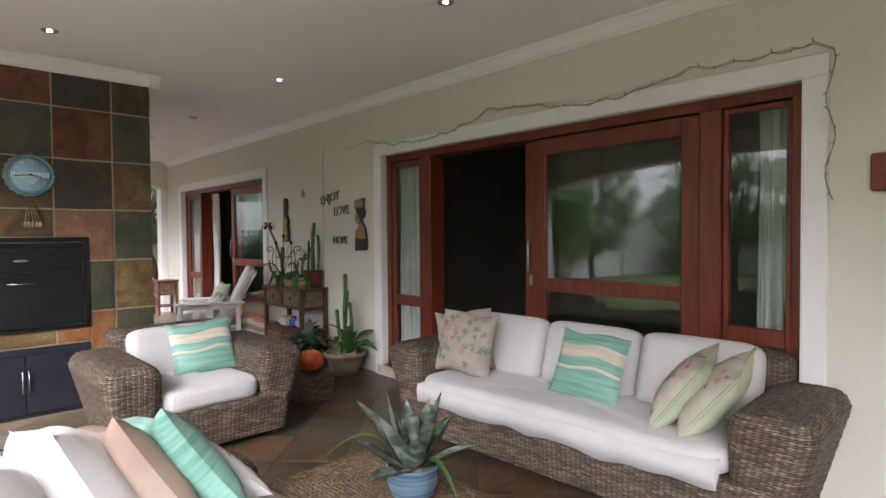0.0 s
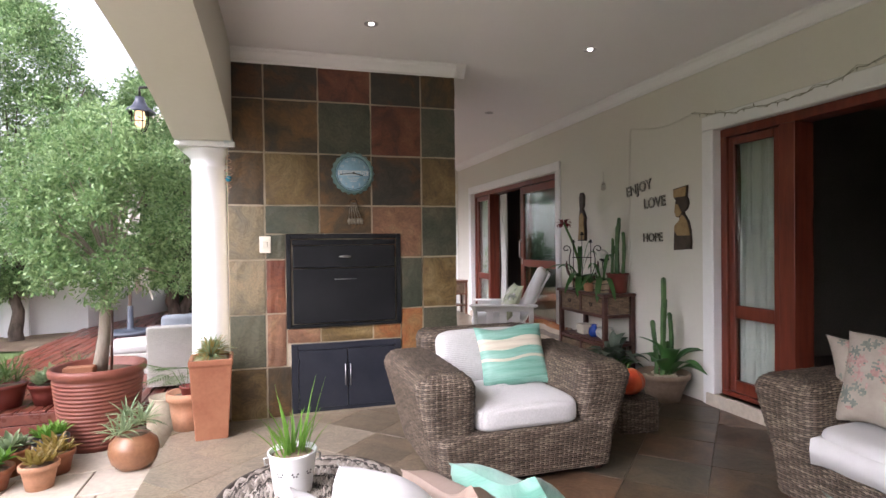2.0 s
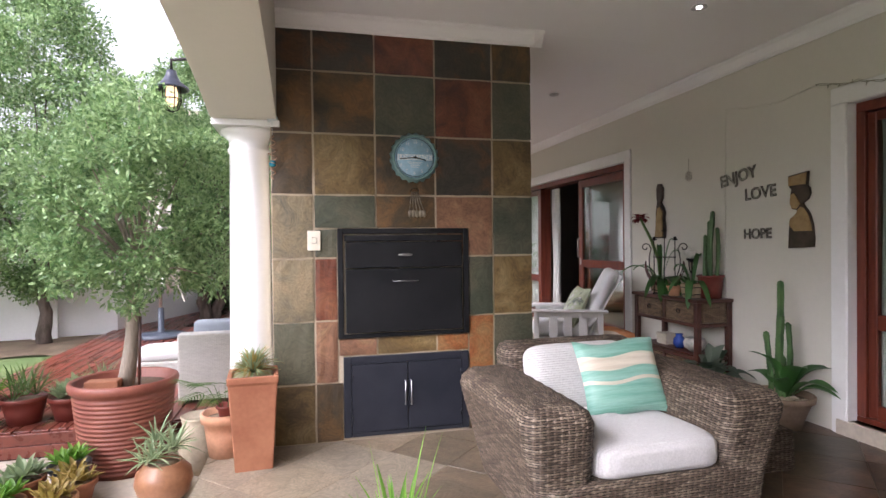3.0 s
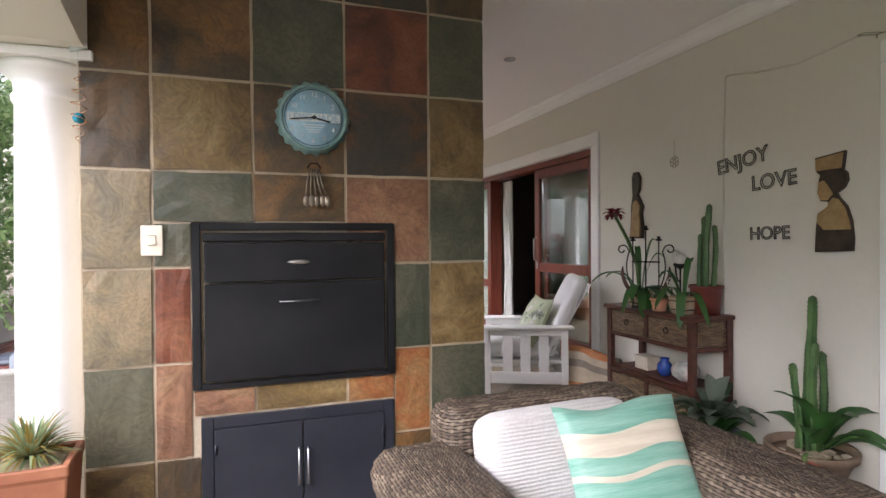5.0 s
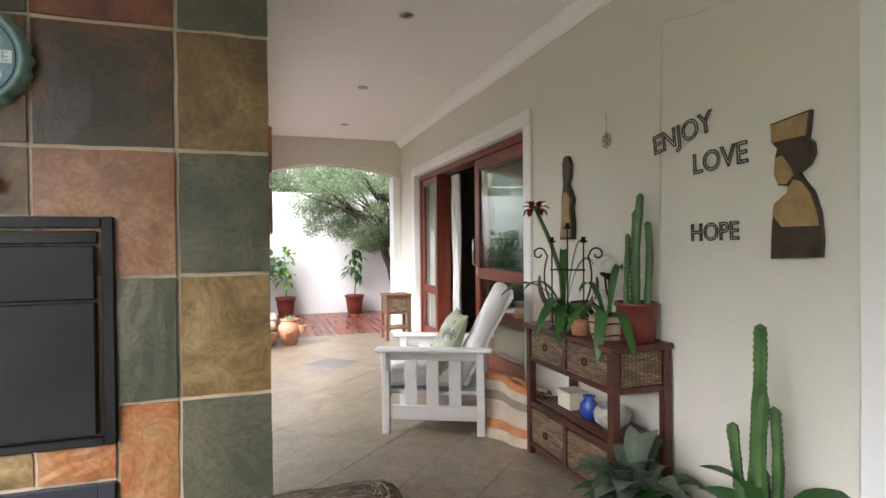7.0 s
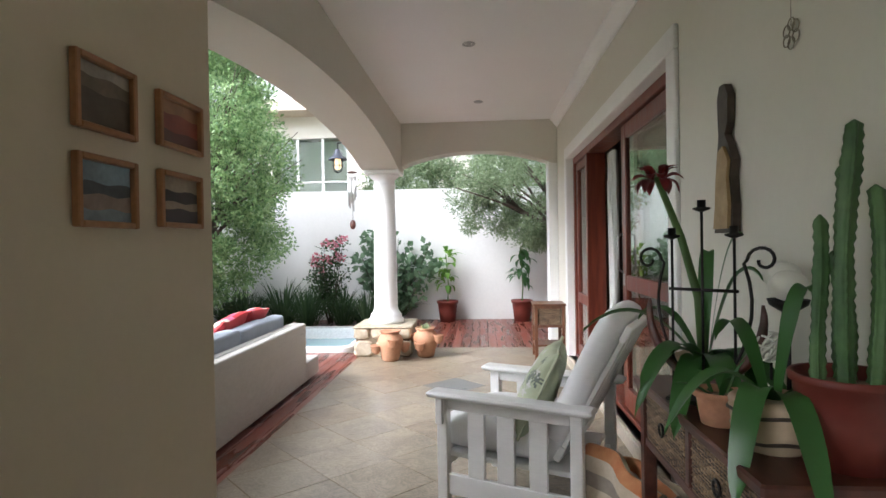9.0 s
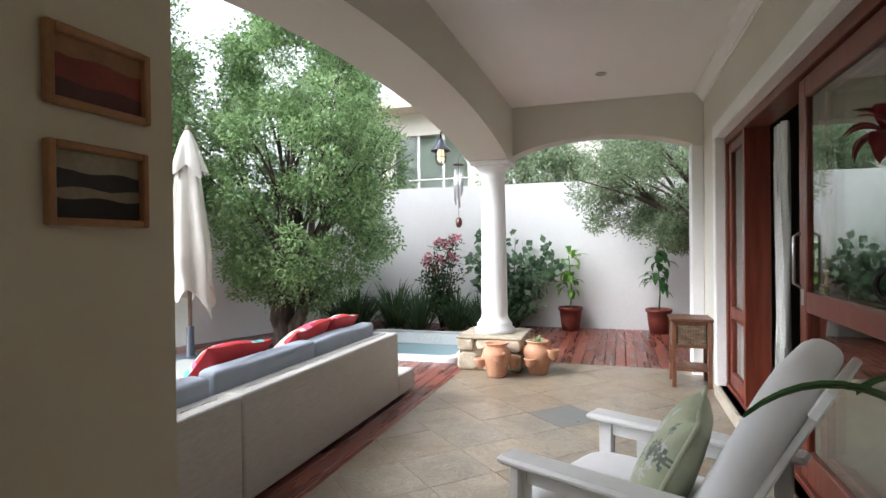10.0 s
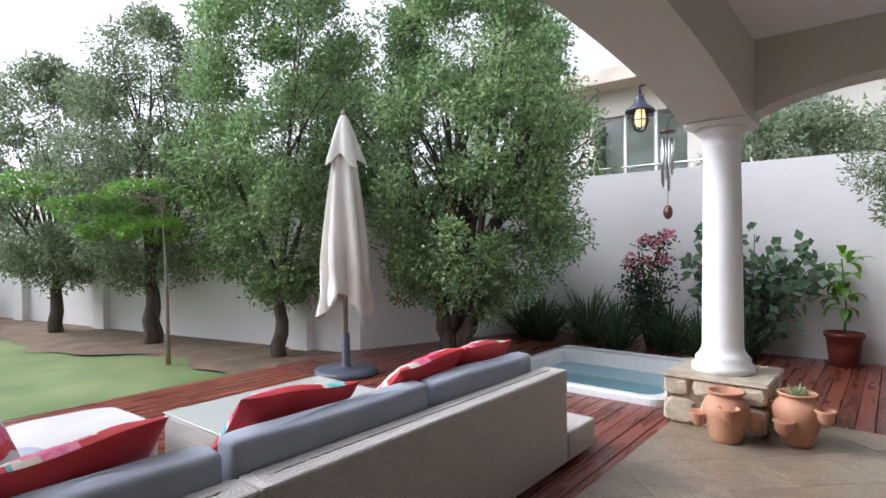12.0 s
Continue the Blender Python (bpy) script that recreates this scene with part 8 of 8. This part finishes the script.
part("wire", tube(wire, 0.0022, 5), M["copper"], sh)
part("ball", lathe([(0.001, -0.302), (0.016, -0.296), (0.023, -0.28), (0.016, -0.264), (0.001, -0.258)], 18), surf("blue_glass_ball", (0.01, 0.12, 0.20), (0.02, 0.22, 0.30), 8, 0.1, 0.0, 40), sh, "turquoise blue glass ball")

# neighbour's house beyond the north wall
nh = thing("neighbour_house", pose(-3.2, 18.0, -0.1), "beige neighbouring house with large windows and a flat roof edge", "house")
NW = 9.0
s = box(0, 0, 0, NW, 0.25, 2.55)
box(0, 0, 4.15, NW, 0.25, 4.7, 0, s)
for a, b in ((0, 0.35), (2.3, 2.8), (4.6, 5.4), (7.4, NW)):
    box(a, 0, 2.55, b, 0.25, 4.15, 0, s)
box(0, 0.25, 0, 0.25, 6, 4.7, 0, s)
box(NW - 0.25, 0.25, 0, NW, 6, 4.7, 0, s)
box(0, 5.8, 0, NW, 6, 4.7, 0, s)
part("wall", s, M["cream"], nh)
part("roof", box(-0.6, -0.7, 4.7, NW + 0.6, 6.4, 5.0, 0.01), M["paver"], nh)
part("floor", box(0.25, 0.25, 2.3, NW - 0.25, 5.8, 2.5), M["room_floor"], nh)
for a, b in ((0.35, 2.3), (2.8, 4.6), (5.4, 7.4)):
    w = part("window", box(a, 0.06, 2.55, b, 0.14, 2.62, 0.0), M["white_wood"], nh)
    n = 3
    for q in range(n + 1):
        xx = a + (b - a) * q / n
        part("mullion", box(xx - 0.03, 0.07, 2.62, xx + 0.03, 0.13, 4.15), M["white_wood"], w)
    for q in range(n):
        xx = a + (b - a) * q / n
        g = part("pane", box(xx + 0.03, 0.095, 2.62, xx + (b - a) / n - 0.03, 0.105, 4.15), M["glass"], w)
# Added pale sheet standing in for the sky's reflection in the panes.
part("blind", box(0.4, 0.5, 2.6, NW - 0.4, 0.52, 4.15), M["curtain"], nh, "added pale sheet imitating sky reflected in the windows")
part("balcony_rail", tube([(0, -0.3, 3.0), (NW, -0.3, 3.0)], 0.02, 6), M["steel"], nh)

# ---- floor tiles, paving and deck boards ----
patio, terrace, paving = bpy.data.objects["floor"], bpy.data.objects["floor_terrace"], bpy.data.objects["pavement"]


def clip(poly, x0, y0, x1, y1):
    for ax, lim, sg in ((0, x0, 1), (0, x1, -1), (1, y0, 1), (1, y1, -1)):
        out = []
        for i, p in enumerate(poly):
            q = poly[(i + 1) % len(poly)]
            a, b = sg * (p[ax] - lim), sg * (q[ax] - lim)
            if a >= 0:
                out.append(p)
            if a * b < 0:
                t = a / (a - b)
                out.append((p[0] + (q[0] - p[0]) * t, p[1] + (q[1] - p[1]) * t))
        poly = out
        if len(poly) < 3:
            return []
    return poly


def flat_piece(poly, z, t, bev, parent, name, mat):
    """A slab on the ground of any outline, its upper edge chamfered."""
    cx, cy = sum(p[0] for p in poly) / len(poly), sum(p[1] for p in poly) / len(poly)
    r = max(math.hypot(p[0] - cx, p[1] - cy) for p in poly)
    k = 1 - bev / max(r, 0.02)
    s = loft([[(p[0] - cx, p[1] - cy, -t) for p in poly], [(p[0] - cx, p[1] - cy, -bev) for p in poly], [((p[0] - cx) * k, (p[1] - cy) * k, 0) for p in poly]])
    part(name, s, mat, parent, "", pose(cx, cy, z))


rnd = random.Random(5)
GREY = (2.18, 9.33)
PITCH, GAP = 0.42, 0.003
q2 = PITCH / math.sqrt(2)
for par, (x0, y0, x1, y1) in ((patio, (-0.70, -0.4, WALL_X, 5.147)), (terrace, (0.985, 5.153, WALL_X, 11.21))):
    for i in range(-30, 40):
        for j in range(-30, 40):
            cx, cy = (i + j) * q2 + 0.1, (i - j) * q2 + 0.12
            h = (PITCH - GAP) / math.sqrt(2)
            jit = lambda: rnd.uniform(-0.004, 0.004)
            poly = [(cx - h + jit(), cy), (cx, cy - h + jit()), (cx + h + jit(), cy), (cx, cy + h + jit())]
            if cx < x0 - 0.4 or cx > x1 + 0.4 or cy < y0 - 0.4 or cy > y1 + 0.4:
                continue
            poly = clip(poly, x0, y0, x1, y1)
            if len(poly) < 3 or (par is terrace and cx < 1.47 + 0.2 and max(p[1] for p in poly) < 6.15 and max(p[0] for p in poly) < 1.5):
                continue
            # Further from the open side, tiles turn darker to carry the patio's shade.
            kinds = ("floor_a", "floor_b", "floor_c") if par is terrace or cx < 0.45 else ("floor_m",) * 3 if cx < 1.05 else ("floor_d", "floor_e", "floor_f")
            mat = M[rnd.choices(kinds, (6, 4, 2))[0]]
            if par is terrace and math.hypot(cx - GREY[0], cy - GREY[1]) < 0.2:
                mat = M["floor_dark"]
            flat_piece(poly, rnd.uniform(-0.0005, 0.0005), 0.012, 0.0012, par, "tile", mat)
# Rows below j = 0 are out of view, added to bounce light upward.
for i in range(6):
    for j in range(-16, 9):
        x0, y0 = -3.46 + 0.46 * i + (0.0 if j % 2 else 0.12), 2.6 + 0.4 * j
        poly = clip([(x0, y0), (x0 + 0.45, y0), (x0 + 0.45, y0 + 0.39), (x0, y0 + 0.39)], -3.1, -4.0, -0.71, 5.95)
        if poly:
            flat_piece(poly, LOW_Z + rnd.uniform(-0.001, 0.002), 0.012, 0.005, paving, "paver", M["paver"])

deck = tagged(new("deck"), "wet red-brown hardwood deck of long boards", kind="structure")
deck_end = tagged(new("deck_end"), "wet red-brown hardwood deck of long boards", kind="structure")
BW, BG = 0.118, 0.007


def board(x, y0, y1, par):
    s = box(0, 0, -0.03, BW - BG, y1 - y0, 0, 0.004)
    part("board", s, M["deck"], par, "", pose(x, y0, DECK_Z + rnd.uniform(-0.001, 0.001)))


x = -3.1
while x < 0.975 - BW:
    spans = [(6.0, 10.0), (10.006, 13.98)]
    if TUB[0] - BW < x < TUB[2]:
        spans = [(6.0, 10.97), (12.86, 13.98)]
    elif -2.05 < x < -1.5:
        spans = [(6.0, 11.2), (11.8, 13.98)]
    for a, b in spans:
        board(x, a, b, deck)
    x += BW
part("board", box(0, 0, -0.03, 0.978 - x, 4.9, 0, 0.004), M["deck"], deck, "", pose(x, 6.2, DECK_Z))
x = 0.99
while x < 6.3:
    board(x, 11.225 if x > 1.65 or x < 0.8 else 11.305, 13.98, deck_end)
    x += BW
for k in range(2):
    part("fascia_board", box(-3.1, 5.955, LOW_Z + 0.005 + 0.088 * k, -0.32, 5.98, LOW_Z + 0.088 + 0.088 * k, 0.004), M["deck"], deck)
